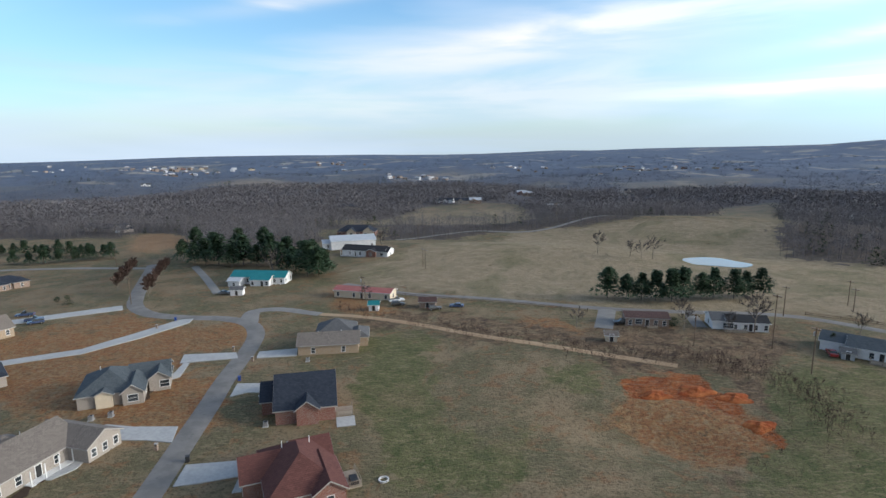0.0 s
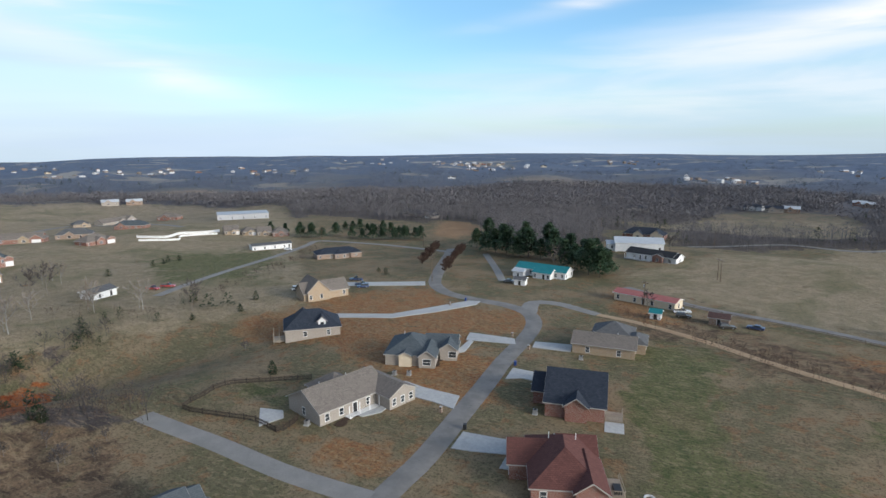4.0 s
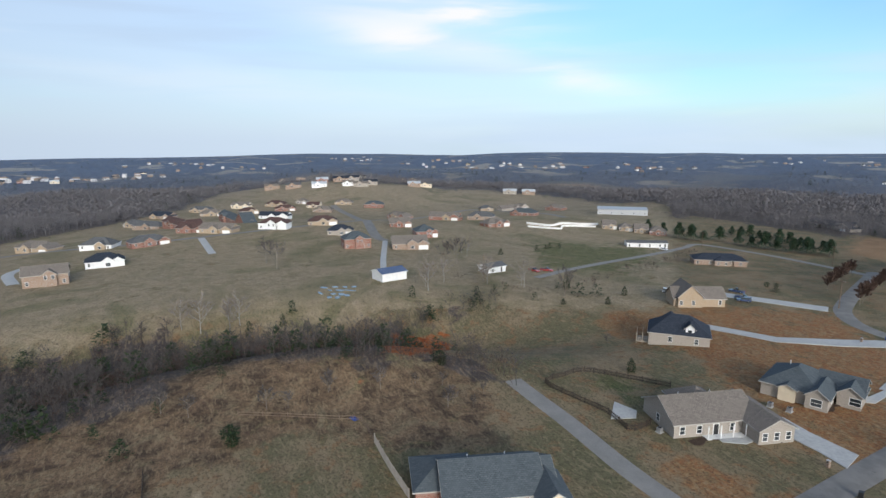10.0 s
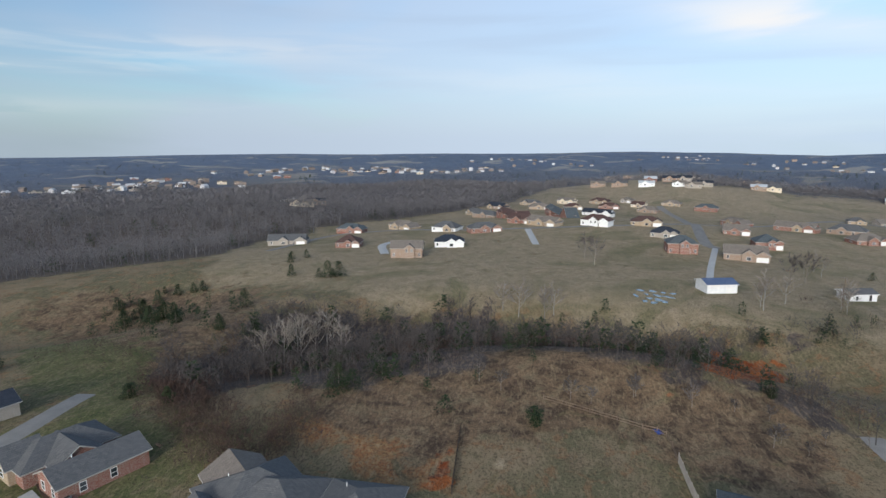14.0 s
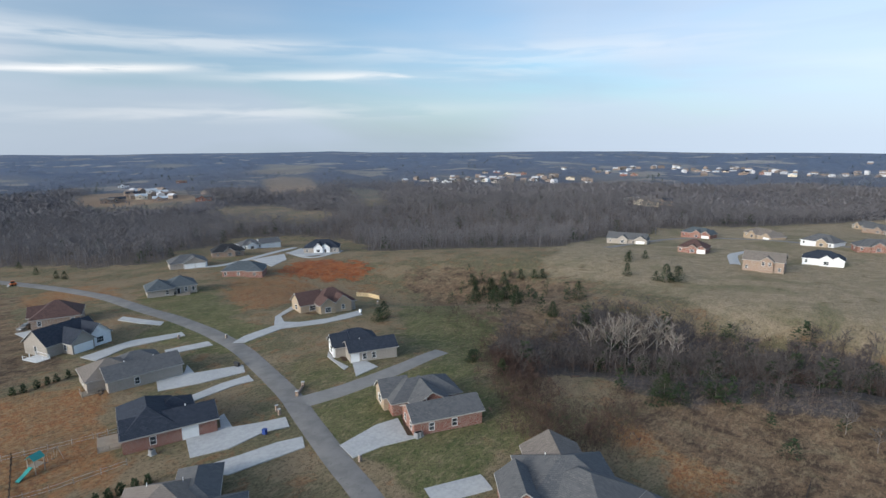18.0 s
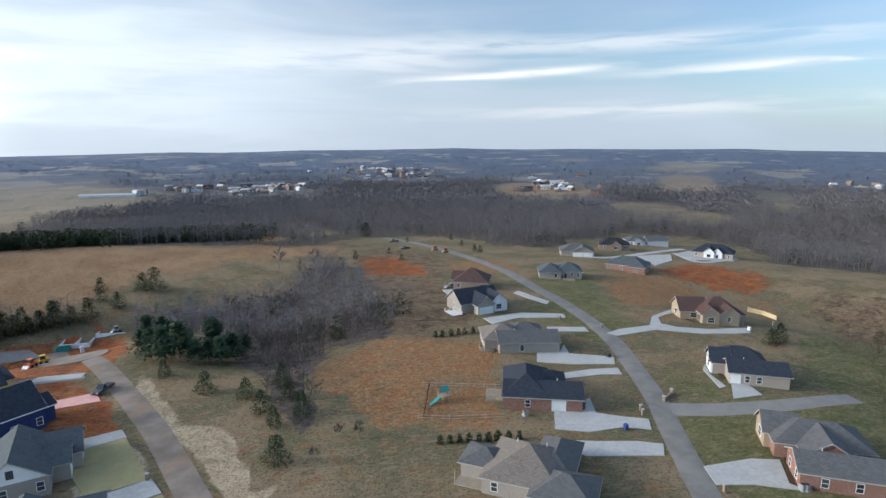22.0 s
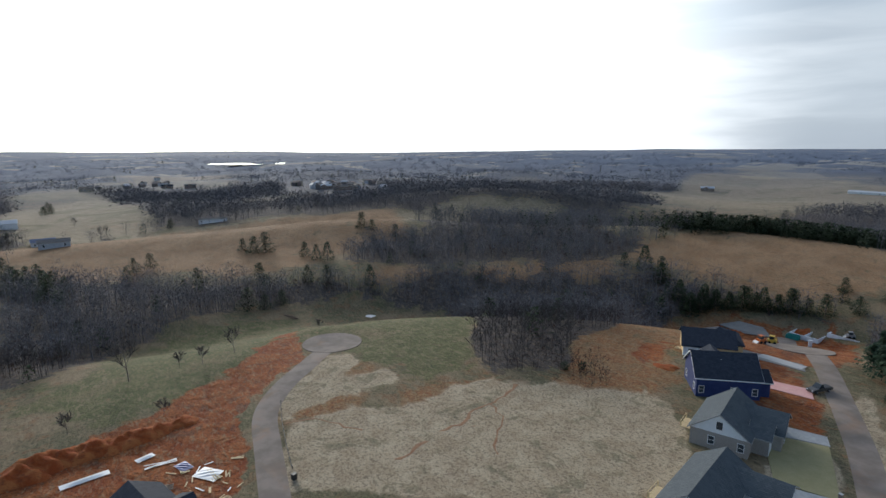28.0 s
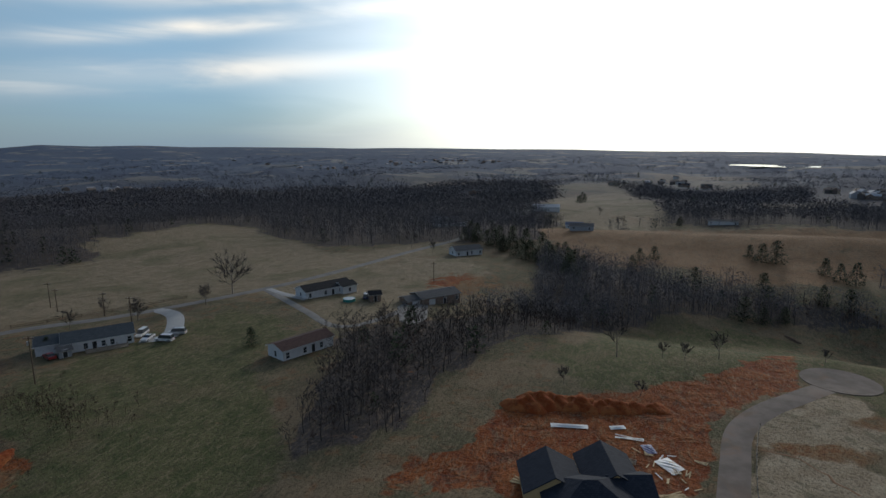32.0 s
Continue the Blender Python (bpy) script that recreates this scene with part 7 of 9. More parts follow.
scatter("hill_cedars", "dark cedars along the far side of the hill", CEDAR_T, wx, wy, rng.uniform(.6, 1.1, len(wx)), CEDAR, rng)
BUSH_T = [both(bare_tree(60 + s, 3.0, .6, 5, 7, .8, .8, 1, .02)) for s in range(5)]
wx, wy = along([(-121.8, 24.6), (-119.5, 39.4), (-117.6, 51.4), (-113.3, 62.0), (-105.7, 68.4)], 160, 3.0)
x2, y2 = along([(-115.6, -82.4), (-93.0, -60.3), (-82.5, -46.0), (-91.0, -44.1), (-103.4, -43.8)], 420, 4.0)
scatter("thicket", "dense dark red-brown thicket below the lawn", UNDER_T, *along([(-118.3, -85.5), (-94.0, -61.9), (-83.3, -48.2), (-85.7, -42.8), (-98.9, -44.3)], 600, 3.2), rng.uniform(.4, .85, 600), BRUSH, rng, "brush")
x3, y3 = along([(-35.6, 185.0), (-4.4, 162.1), (18.0, 150.9), (39.5, 137.0), (63.7, 129.9), (76.2, 116.6), (74.0, 98.8)], 330, 2.2)
x4, y4 = along([(-215.4, 97.9), (-175.2, 106.9), (-175.2, 139.2), (-203.2, 205.3), (-235.0, 266.0)], 240, 3.0)
x5, y5 = along([(55.6, 133.7), (70.6, 129.9), (78.1, 113.6), (73.2, 94.7)], 200, 4.0)
x6, y6 = along([(-129.0, -119.6), (-133.0, -100.1), (-105.9, -66.9), (-88.8, -53.2)], 380, 5.0)
x7, y7 = along([(105.5, -78.0), (98.3, -82.7), (95.9, -93.3), (80.2, -88.2)], 120, 3.0)
wx, wy = np.concatenate([wx, x2, x3, x4, x5, x6, x7]), np.concatenate([wy, y2, y3, y4, y5, y6, y7])
scatter("brush", "tangled brown winter brush along the banks", BUSH_T, wx, wy, rng.uniform(.35, 1.1, len(wx)), BRUSH, rng, "brush")
wx, wy = in_woods(85, 170, 3600, ROUGH + [[(-127.7, -74.1), (-97.3, 58.2), (-79.1, 47.4), (-82.4, -17.6), (-98.9, -38.9)]], 3)
scatter("scrub", "low dry scrub over the rough ground", BUSH_T, wx, wy, rng.uniform(.18, .65, len(wx)), BRUSH, rng, "brush")


PITSIDE = [[(44, 160.1), (63.1, 162.4), (101.4, 159.9), (57.4, 86), (36.9, 83.6), (57.2, 89.6), (63.1, 99.2), (63.9, 116.4), (60, 127.6), (41.6, 126.9)]]
wx, wy = in_woods(60, 190, 9000, PITSIDE, 3)
scatter("bank_brush", "low dark brush on the banks round the clay pit", BUSH_T, wx, wy, rng.uniform(.2, .6, len(wx)), BRUSH, rng, "brush")
KNOLL = [[(-178.2, -189.5), (-212, -165.3), (-215.7, -121), (-183.1, -88.9), (-160.9, -90), (-144.7, -113), (-178, -167.6)]]
wx, wy = in_woods(100, 330, 4200, KNOLL, 3)
scatter("knoll_brush", "brown brush over the grassy knoll", BUSH_T, wx, wy, rng.uniform(.3, .9, len(wx)), BRUSH, rng, "brush")
wx, wy = in_woods(100, 330, 1100, KNOLL, 3)
scatter("knoll_cedars", "small dark cedars dotted over the knoll", CEDAR_T, wx, wy, rng.uniform(.3, .75, len(wx)), CEDAR, rng)


# trees that stand alone
def tree_kind(label, name, category, wood, leaf_mesh, wood_mat, leaf_mat, group):
    ob = new(name, tri_mesh("trunk", *wood, wood_mat))
    ob.location = (0, 0, -500)
    tagged(ob, label, category, group)
    cr = new("crown", tri_mesh("crown", *leaf_mesh, leaf_mat))
    cr.parent = ob
    return ob


def trunk_only(h, r):
    V, F = [], []
    tri_tube(V, F, (0, 0, -.4), (0, 0, h * .55), r, r * .7)
    tri_tube(V, F, (0, 0, h * .55), (0.05, 0, h * .95), r * .7, r * .15)
    return np.array(V), np.array(F)


made_first = {}


def plant(kind, at, size, variant=None):
    """Sets a lone tree of a kind at a place; size: its height in metres."""
    global_seed = int(abs(at[0] * 13 + at[1] * 7))
    v = global_seed % 3 if variant is None else variant
    key = (kind, v)
    base_h = {"bare": 11.0, "pale": 12.0, "cedar": 6.0, "pine": 10.0, "bush": 2.0, "sapling": 4.0, "hedge": 3.2, "arbor": 1.2, "oak": 11.0}[kind]
    if key not in made_first:
        if kind == "oak":
            V, F, TV, TF = bare_tree(311, 11.0, .62, 18, 11, 1.5, .5, 4, .02)
            made_first[key] = tree_kind("broad leafless oak beside the country road", "oak_tree", "tree", (V, F), (TV, TF), BARK, TWIG, "oak trees")
        elif kind in ("bare", "pale", "sapling", "hedge"):
            V, F, TV, TF = bare_tree(100 + v * 7, base_h, {"hedge": .45}.get(kind, .46), 10, 14 if kind == "hedge" else 12, 1.15, {"hedge": 1.8}.get(kind, .85), 4, .13 if kind == "hedge" else .03)
            spec = {"bare": ("leafless grey-brown tree in winter", "bare_tree", BARK, TWIG), "pale": ("tall pale-barked leafless sycamore tree", "sycamore", PALEBARK, BARK), "sapling": ("small leafless tree standing alone", "sapling", BARK, TWIG), "hedge": ("tall clipped bare hedge shrub beside the street", "hedge_shrub", BARK, BRUSH)}[kind]
            made_first[key] = tree_kind(spec[0], spec[1], "tree", (V, F), (TV, TF), spec[2], spec[3], spec[1] + "s")
        else:
            spec = {"cedar": ("dense dark green cedar tree", "cedar", .44, "cone", CEDAR, 720), "pine": ("tall dark green pine with ragged crown", "pine_tree", .46, "tier", PINE, 1200), "bush": ("rounded dark evergreen bush", "evergreen_bush", .5, "round", CEDAR, 260), "arbor": ("young clipped evergreen in a planted row", "arborvitae", .28, "cone", CEDAR, 120)}[kind]
            made_first[key] = tree_kind(spec[0], spec[1], "tree", trunk_only(base_h, base_h * .018), needle_tree(v + 5, base_h, spec[2], spec[5], spec[3], {"pine": .5, "arbor": 1.3, "bush": .9}.get(kind, .42)), BARK, spec[4], spec[1] + "s")
            made_first[key].location = (0, 0, -500)
        ob = made_first[key]
    else:
        ob = copy_thing(made_first[key], Matrix())
    s = size / base_h
    ob.matrix_world = pose(at[0], at[1], ground_z(*at), 0, 0, (global_seed * 37) % 360) @ Matrix.Diagonal((s, s, s, 1))
    return ob


def plant_all(kind, size, points, vary=0.2):
    for k, p in enumerate(points):
        plant(kind, p, size * (1 + vary * math.sin(k * 2.3 + p[0])))


plant_all("pine", 10.5, [(59.1, 197.4), (64.8, 194.1), (70.2, 194.1), (74.9, 193.3), (79.9, 191.7), (84.6, 193.3), (92.1, 195.7), (97.3, 197.4), (103.9, 195.8), (108.8, 197.5), (115.2, 199.2)], .12)
plant_all("pine", 13, [(-138.9, 296.5), (-128.9, 287.5), (-120.9, 282.3), (-112.2, 277.1), (-104.2, 272.2), (-98.5, 273.4), (-90.5, 268.8), (-83.9, 269.9), (-75.0, 257.6), (-67.4, 248.5), (-59.0, 239.9), (-53.5, 237.1), (-67.9, 266.3), (-76.9, 274.6), (-93.7, 292.6), (-108.9, 297.4), (-124.6, 302.7), (-138.0, 312.3), (-59.9, 254.8), (-52.4, 243.7)], .2)
plant_all("pine", 8, [(-277.8, 350.4), (-273.3, 354.0), (-261.4, 347.6), (-253.1, 345.9), (-243.1, 341.7), (-236.4, 342.1), (-225.0, 335.4), (-218.2, 335.4), (-207.3, 328.9), (-199.3, 326.6), (-191.7, 320.9)], .2)
plant_all("pine", 9, [(-281.1, 303.0), (-271.3, 303.8), (-263.4, 306.3), (-261.7, 318.9), (-244.3, 315.0), (-233.2, 312.3), (-225.6, 313.6), (-218.1, 314.7), (-209.7, 317.0), (-202.5, 317.8), (-300.1, 308.1), (-311.1, 304.3)], .2)
plant_all("bare", 11, [(75.8, 272.1), (90.0, 267.1), (94.4, 264.1), (100.0, 264.6), (70.6, 159.2), (90.0, 156.6), (-33.0, 296.8), (84.9, 418.6), (-73.6, 239.4), (-99.1, 273.6)], .2)
plant_all("bare", 8, [(-27.6, 194.4), (39.6, 162.2), (75.9, 174.0), (97.0, 172.8), (82.6, 156.6)], .2)
plant_all("bush", 2.5, [(-145.4, 205.9), (68.8, 163.1)], .2)
plant_all("cedar", 3.4, [(-97.1, 92.4), (-138.0, 200.7)] + [(-133.3, 165.7)], .1)
plant_all("cedar", 3.0, [(-266.6, 184.4), (-269.9, 189.5), (-268.0, 194.7), (-264.4, 177.0), (-253.5, 147.4), (-155.5, 142.6), (-148.8, 129.3), (-156.6, 116.3)], .3)
plant_all("hedge", 6.3, [(-132.9, 223.8), (-136.7, 232.9), (-141.6, 244.1), (-146.7, 256.1), (-150.2, 265.3), (-153.6, 274.7), (-113.4, 210.1), (-116.7, 219.2), (-120.3, 229.0), (-124.3, 239.7), (-128.5, 251.3), (-132.8, 263.3), (-135.6, 272.4)] + [(-134.4, 227.6), (-139.1, 238.4), (-144.1, 250.1), (-148.5, 260.7), (-151.9, 270.0), (-114.8, 214.1), (-118.4, 223.9), (-122.3, 234.2), (-126.4, 245.4), (-130.6, 257.2), (-134.2, 267.9)], .1)
plant_all("bare", 12, [(-236.4, 113.4), (-232.5, 105.8), (-260.5, 33.9), (-164.2, 122.4), (-276.9, 31.6)], .15)
plant_all("pale", 13, [(-195.4, 12.3), (-194.5, -0.1), (-193.1, 8.8), (-197.0, -5.7), (-181.1, 115.7), (-196.0, 107.6), (-193.2, 80.6)] + [(-152.8, -64.2), (-149.2, -68.3), (-157.7, -61.8), (-145.1, -72.7), (-162.0, -59.9), (-157.1, -53.3), (-158.7, -68.0)], .15)
plant_all("sapling", 4, [(-122.2, 106.9), (-99.7, 46.7), (-100.3, 54.4), (-112.8, 23.9), (-109.8, 14.7), (-116.9, -8.6), (-109.2, 42.0), (-106.7, 47.4)] + [(-110.8, 10.7), (-112.3, 23.5), (-98.1, 44.8), (-96.1, 49.7), (-113.5, -3.7), (-110.1, 34.3)], .3)
plant_all("cedar", 6, [(-113.4, -39.7), (-197.7, -159.0), (-196.3, -146.7), (-182.2, -144.7), (-182.7, -134.3), (-186.9, -131.2), (-168.4, -114.8), (-204.7, -146.0), (-159.3, -93.8), (-226.9, -81.3), (-227.8, -76.9), (-265.6, -113.6), (-231.5, -99.7), (-184.4, -97.8)], .25)
plant_all("bush", 2.6, [(-100.5, 3.4), (-106.9, -85.3), (-102.4, -73.5), (-114.6, 50.9)] + [(-102.8, 3.1), (-116.1, 50.7)], .2)
plant_all("cedar", 4.5, [(-197.8, -157.3), (-196.0, -146.5), (-186.5, -137.8), (-187.5, -132.9), (-165.9, -112.8), (-187.0, -148.5), (-160.0, -93.7), (-105.3, -85.1), (-102.6, -73.7), (-111.9, -127.6), (-115.6, -129.1), (-226.7, -85.4), (-230.4, -80.7), (-271.8, -108.3), (-258.1, -111.4), (-216.6, -133.2), (-212.4, -142.0), (-215.1, -136.5), (-212.7, -148.2)], .25)
plant_all("cedar", 3.2, [(-22.5, -298.9), (-70.6, -302.6), (-72.3, -296.1), (-67.4, -322.5), (-37.5, -343.1), (-66.3, -349.8)], .25)
plant_all("pine", 8, [(55.4, -155.1), (51.0, -148.6), (46.9, -145.0), (44.5, -150.0), (39.9, -146.9), (36.8, -146.9), (33.7, -146.2), (31.2, -149.5), (29.4, -156.5), (51.0, -158.9), (44.6, -159.3), (38.4, -160.8), (60.2, -174.6)], .25)
plant_all("cedar", 4.5, [(32.2, -123.6), (23.0, -119.2), (16.0, -124.9), (15.5, -104.8), (18.6, -110.9), (13.9, -117.1), (13.5, -91.0), (10.4, -107.8), (44.2, -135.8), (4.0, -160.3), (-4.4, -286.0), (-27.0, -277.2)], .2)
plant_all("cedar", 8, [(136.2, -197.0), (134.3, -198.8), (140.6, -199.7), (132.0, -203.7), (128.2, -206.1), (124.0, -207.8), (119.8, -209.8), (115.6, -212.0), (112.0, -213.4), (108.4, -215.1), (104.8, -216.8), (98.5, -241.5), (82.4, -240.8), (77.9, -241.9), (152.4, -203.2), (-13.7, -376.2), (-44.7, -414.2)], .25)
plant_all("sapling", 3, [(3.3, -97.4), (-0.5, -96.6), (7.3, -90.7), (-14.7, -171.4), (-35.1, -130.0)], .2)
plant_all("bare", 10, [(20.2, -199.3), (33.2, -219.0), (42.0, -205.7), (15.0, -265.0), (31.2, -265.4)], .2)
plant_all("arbor", 1.7, [(-14.8, -91.9), (-16.6, -91.9), (-18.4, -91.8), (-20.1, -91.7), (-21.9, -91.4), (-23.6, -91.2), (-25.3, -91.1), (-27.2, -90.6), (-29.2, -90.5)], .1)
plant_all("arbor", 1.7, [(-23.2, -148.8), (-25.3, -148.7), (-27.8, -149.0), (-29.9, -149.4), (-31.9, -149.8), (-34.4, -150.2), (-36.9, -150.6), (-39.4, -151.0)], .1)
plant_all("cedar", 8, [(132.9, -196.3), (130.6, -200.1), (127.6, -204.5), (123.9, -208.0), (119.1, -211.5), (114.4, -214.8), (110.2, -216.8), (105.8, -218.3), (100.1, -219.1), (95.3, -221.0), (95.0, -232.1), (87.2, -227.1), (236.3, -74.9), (230.2, -81.7), (221.7, -98.0), (219.2, -45.4), (219.7, -52.0), (222.6, -59.5), (270.2, -7.2), (247.3, -31.6), (245.7, -56.6), (299.1, -128.2), (294.2, -132.4), (471.0, -280.0), (470.5, -299.3)], .25)
plant_all("cedar", 9, [(545.6, -52.2), (766.6, 47.2), (741.7, 50.9), (279.8, -140.2), (273.0, -85.9), (264.4, -88.8), (259.3, -92.7), (296.6, -61.1), (289.7, -65.0), (289.2, -70.6), (156.3, -208.2), (164.5, -207.1), (172.2, -202.9)], .25)
plant_all("oak", 14, [(171.7, 137.4)], .0)
plant_all("oak", 5.5, [(133.3, 143.3), (160.4, 140.0)], .1)
plant_all("bare", 7, [(133.3, 143.3), (118.0, 153.0), (155.0, 135.5), (134.9, 158.9)], .15)
plant_all("cedar", 5, [(122.1, 93.2), (103.2, 143.1)], .1)
plant_all("cedar", 8, [(318.2, 80.5), (294.6, 58.8), (274.1, 43.2), (268.7, 36.8), (265.2, 28.2), (269.1, 20.6), (287.8, 25.1), (285.6, 33.4), (558.1, -55.1), (759.0, 43.5)], .2)
plant_all("sapling", 4, [(144.7, -12.6), (143.5, -17.6), (118.2, -6.5), (119.4, 9.6), (153.6, -51.1)], .2)
plant_all("cedar", 9, [(326.4, 88.8), (331.9, 86.1), (323.7, 80.4), (313.4, 72.0), (307.3, 66.3), (295.0, 59.5), (298.9, 55.9), (282.7, 49.5), (292.9, 47.7), (277.4, 41.3), (269.6, 36.3), (281.2, 34.4), (262.2, 28.9), (258.0, 24.6), (252.4, 20.4), (267.0, 18.8), (280.6, 28.0), (295.6, 38.0), (306.0, 48.2), (316.8, 57.5), (319.1, 65.6), (283.5, -10.8), (287.8, -17.7), (244.0, 18.6), (256.4, 14.3)], .25)
plant_all("cedar", 8, [(506.8, 93.4), (500.3, 87.0), (505.7, 82.1), (503.8, 75.5), (505.7, 69.9), (515.6, 64.7), (509.8, 58.6), (701.6, 46.5), (720.2, 42.1)], .2)
plant_all("bare", 9, [(296.3, 112.0), (278.8, 93.4), (545.0, -4.1), (534.3, 0.3), (600.5, 19.1), (141.1, -1.5), (148.4, -26.2), (521.6, 169.1), (556.9, 120.2)], .2)
plant_all("pale", 9, [(-260.0, 123.5), (-265.9, 130.3), (-253.7, 127.6), (-196.9, 106.2), (-191.9, 105.5), (-183.3, 116.0), (-196.4, 80.9), (-202.2, 91.2)], .2)
plant_all("bush", 2.2, [(92.0, -89.5), (89.8, -92.8)], .1)

# ---- the far estate and scattered homes ----
LOOK = {"r": "redbrick", "b": "brownbrick", "t": "tanbrick", "w": "white", "g": "greybrick", "c": "cream"}
TOPS = {"n": "navy", "g": "grey", "b": "brown", "m": "maroon", "u": "blue", "r": "red"}
NAMES = {"r": "red brick", "b": "brown brick", "t": "tan brick", "w": "white", "g": "grey brick", "c": "cream", "n": "navy", "m": "maroon", "u": "blue-grey"}


def estate(A, B, code, tall=3.0, base=-3):
    """A house of the far estate; code: wall and roof letters."""
    g = random.Random(int(A[0] * 3 + A[1] * 11))
    W, D = dist(A, B), g.uniform(10, 12)
    wall, top = LOOK[code[0]], TOPS[code[1]]
    f = g.uniform(.1, .55) * W
    wings = [(0, 0, W, D, tall, g.choice(("gx", "hip", "hip")), .6, "s=w_wdw" + ("" if tall < 4 else " e=uu") + " w=w"),
             (f, -1.5, f + min(6.0, W * .32), D * .6, tall + .2, "gy", .7, "s=W" if tall < 4 else "s=uu", g.choice((None, "tanbrick", None)))]
    if g.random() < .5:
        wings.append((W * .72, -1, W * 1.05, D * .8, tall, "gy", .6, "s=g"))
    lab = NAMES[code[0]] + " house with " + {"g": "grey", "b": "brown", "r": "red"}.get(code[1], NAMES.get(code[1], "dark")) + (" roof on the far hillside" if tall < 4 else " roof, two storeys, on the hillside")
    return house(lab, A, B, wall, top, wings, base=base, group="estate houses")


def homes(rows):
    for A, B, code, tall in rows:
        estate(A, B, code, tall)


homes([((-359.4, -31.3), (-366.4, -13.0), "rg", 3), ((-548.4, -53.0), (-532.4, -39.3), "gg", 3), ((-601.5, -35.5), (-585.6, -18.1), "bn", 3), ((-491.1, -20.4), (-437.3, 0.4), "rm", 3),
       ((-390.9, 4.5), (-377.6, 22.5), "tb", 3), ((-638.3, -0.3), (-626.9, 18.7), "tg", 3), ((-521.3, 22.5), (-442.0, 36.7), "ru", 3.5), ((-658.1, 41.9), (-648.0, 58.4), "cb", 3.5),
       ((-555.9, 59.1), (-540.5, 82.7), "wn", 3), ((-383.9, 40.1), (-374.5, 56.0), "wm", 4), ((-655.9, 77.4), (-644.3, 95.4), "tm", 3), ((-653.3, 111.0), (-647.0, 120.7), "gb", 3)])
homes([((-627.1, 117.8), (-619.9, 129.9), "cm", 3), ((-385.3, 72.8), (-381.5, 91.1), "tm", 3), ((-598.8, 118.6), (-588.7, 136.1), "bb", 3), ((-343.2, 76.3), (-338.5, 90.2), "gn", 3),
       ((-296.6, 75.0), (-295.6, 89.6), "ru", 5.5), ((-629.6, 149.7), (-620.5, 166.5), "tb", 3), ((-600.7, 175.3), (-591.2, 194.2), "ru", 4), ((-286.6, 98.9), (-281.2, 117.0), "bb", 3.4),
       ((-366.0, 124.8), (-362.2, 138.4), "rb", 3), ((-321.8, 127.0), (-320.0, 139.5), "ru", 4), ((-501.7, 168.4), (-478.3, 176.9), "rb", 3), ((-421.6, 177.1), (-404.7, 195.4), "rb", 3)])
homes([((-412.3, 207.3), (-398.7, 223.9), "bg", 3), ((-442.3, 266.4), (-423.1, 279.8), "ru", 3), ((-533.3, 366.9), (-514.0, 375.3), "rb", 3.5), ((-545.3, 291.1), (-541.3, 304.4), "tg", 3),
       ((-332.1, -157.4), (-336.6, -134.6), "gg", 3), ((-308.5, -105.3), (-309.5, -91.8), "rm", 3), ((-401.2, -135.3), (-397.8, -115.5), "ru", 3.5), ((-271.2, -64.1), (-272.8, -48.3), "bb", 5),
       ((-418.1, -99.6), (-402.9, -80.1), "tb", 3), ((-307.0, -47.2), (-308.4, -31.7), "wn", 3.2), ((-378.8, -60.0), (-372.6, -43.2), "wg", 3), ((-515.0, -43.6), (-498.4, -23.1), "bg", 3)])
homes([((-331.3, 279.6), (-325.7, 287.4), "tb", 3), ((-319.8, 285.6), (-314.6, 292.6), "tb", 3), ((-309.4, 290.0), (-303.5, 297.5), "tb", 3), ((-298.9, 294.1), (-291.7, 302.5), "rb", 3),
       ((-308.7, 482.5), (-267.6, 468.2), "gn", 3), ((382.8, 512.3), (395.3, 486.2), "wn", 5), ((402.0, 127.2), (420.7, 112.7), "wg", 3), ((494.6, 531.3), (514.4, 517.8), "gg", 3.5),
       ((365.9, 499.5), (388.8, 492.6), "wn", 4), ((-116.3, 631.6), (-95.0, 642.1), "gn", 3), ((125.7, 671.8), (140.9, 673.5), "wg", 4), ((-5.3, 715.1), (11.8, 709.4), "wn", 3)])
homes([((-406.1, -9.4), (-393.8, 7.6), "rm", 3), ((-595.4, 9.2), (-595.6, 29.9), "tb", 3), ((-607, 47), (-608, 64), "tm", 3), ((-620, 83), (-616, 103), "rm", 3),
       ((-545, 318), (-551, 354), "gb", 3), ((-579, -257), (-585, -242), "wn", 3), ((-594, -241), (-604, -229), "tb", 3), ((-356.6, 196.6), (-358.3, 214.3), "rb", 3)])
A, B = (-212.6, 68.6), (-214.6, 79.8)
house("white metal barn with blue roof below the estate", A, B, "white", "bluemetal", [(0, 0, dist(A, B), 9, 3.4, "gx", .3, "s=_q e=w")], name="barn", category="barn")
A, B = (-209.6, 115.7), (-211.2, 125.3)
house("small white shed house beside the lane", A, B, "white", "grey", [(0, 0, dist(A, B), 7, 2.6, "gx", .35, "s=wd")], name="cottage", category="house")
A, B = (-265.0, 243.2), (-252.7, 264.0)
house("long low white building with grey roof", A, B, "white", "grey", [(0, 0, dist(A, B), 8, 2.7, "gx", .25, "s=w_w_w_wd")], name="farm_building", category="building")
A = (543.5, -76.1)
B = across(A, 24)
house("long white farm shed on the hill road", A, B, "white", "grey", [(0, 0, dist(A, B), 9, 3.2, "gx", .25, "s=w_q_w")], name="farm_building", category="building")
A = (497.1, 43.8)
B = across(A, 15)
house("pale blue-roofed farm building", A, B, "white", "bluemetal", [(0, 0, dist(A, B), 12, 3.4, "gx", .3, "s=w_q")], name="farm_building", category="building")
A, B = (380.0, -902.5), (304.3, -907.3)
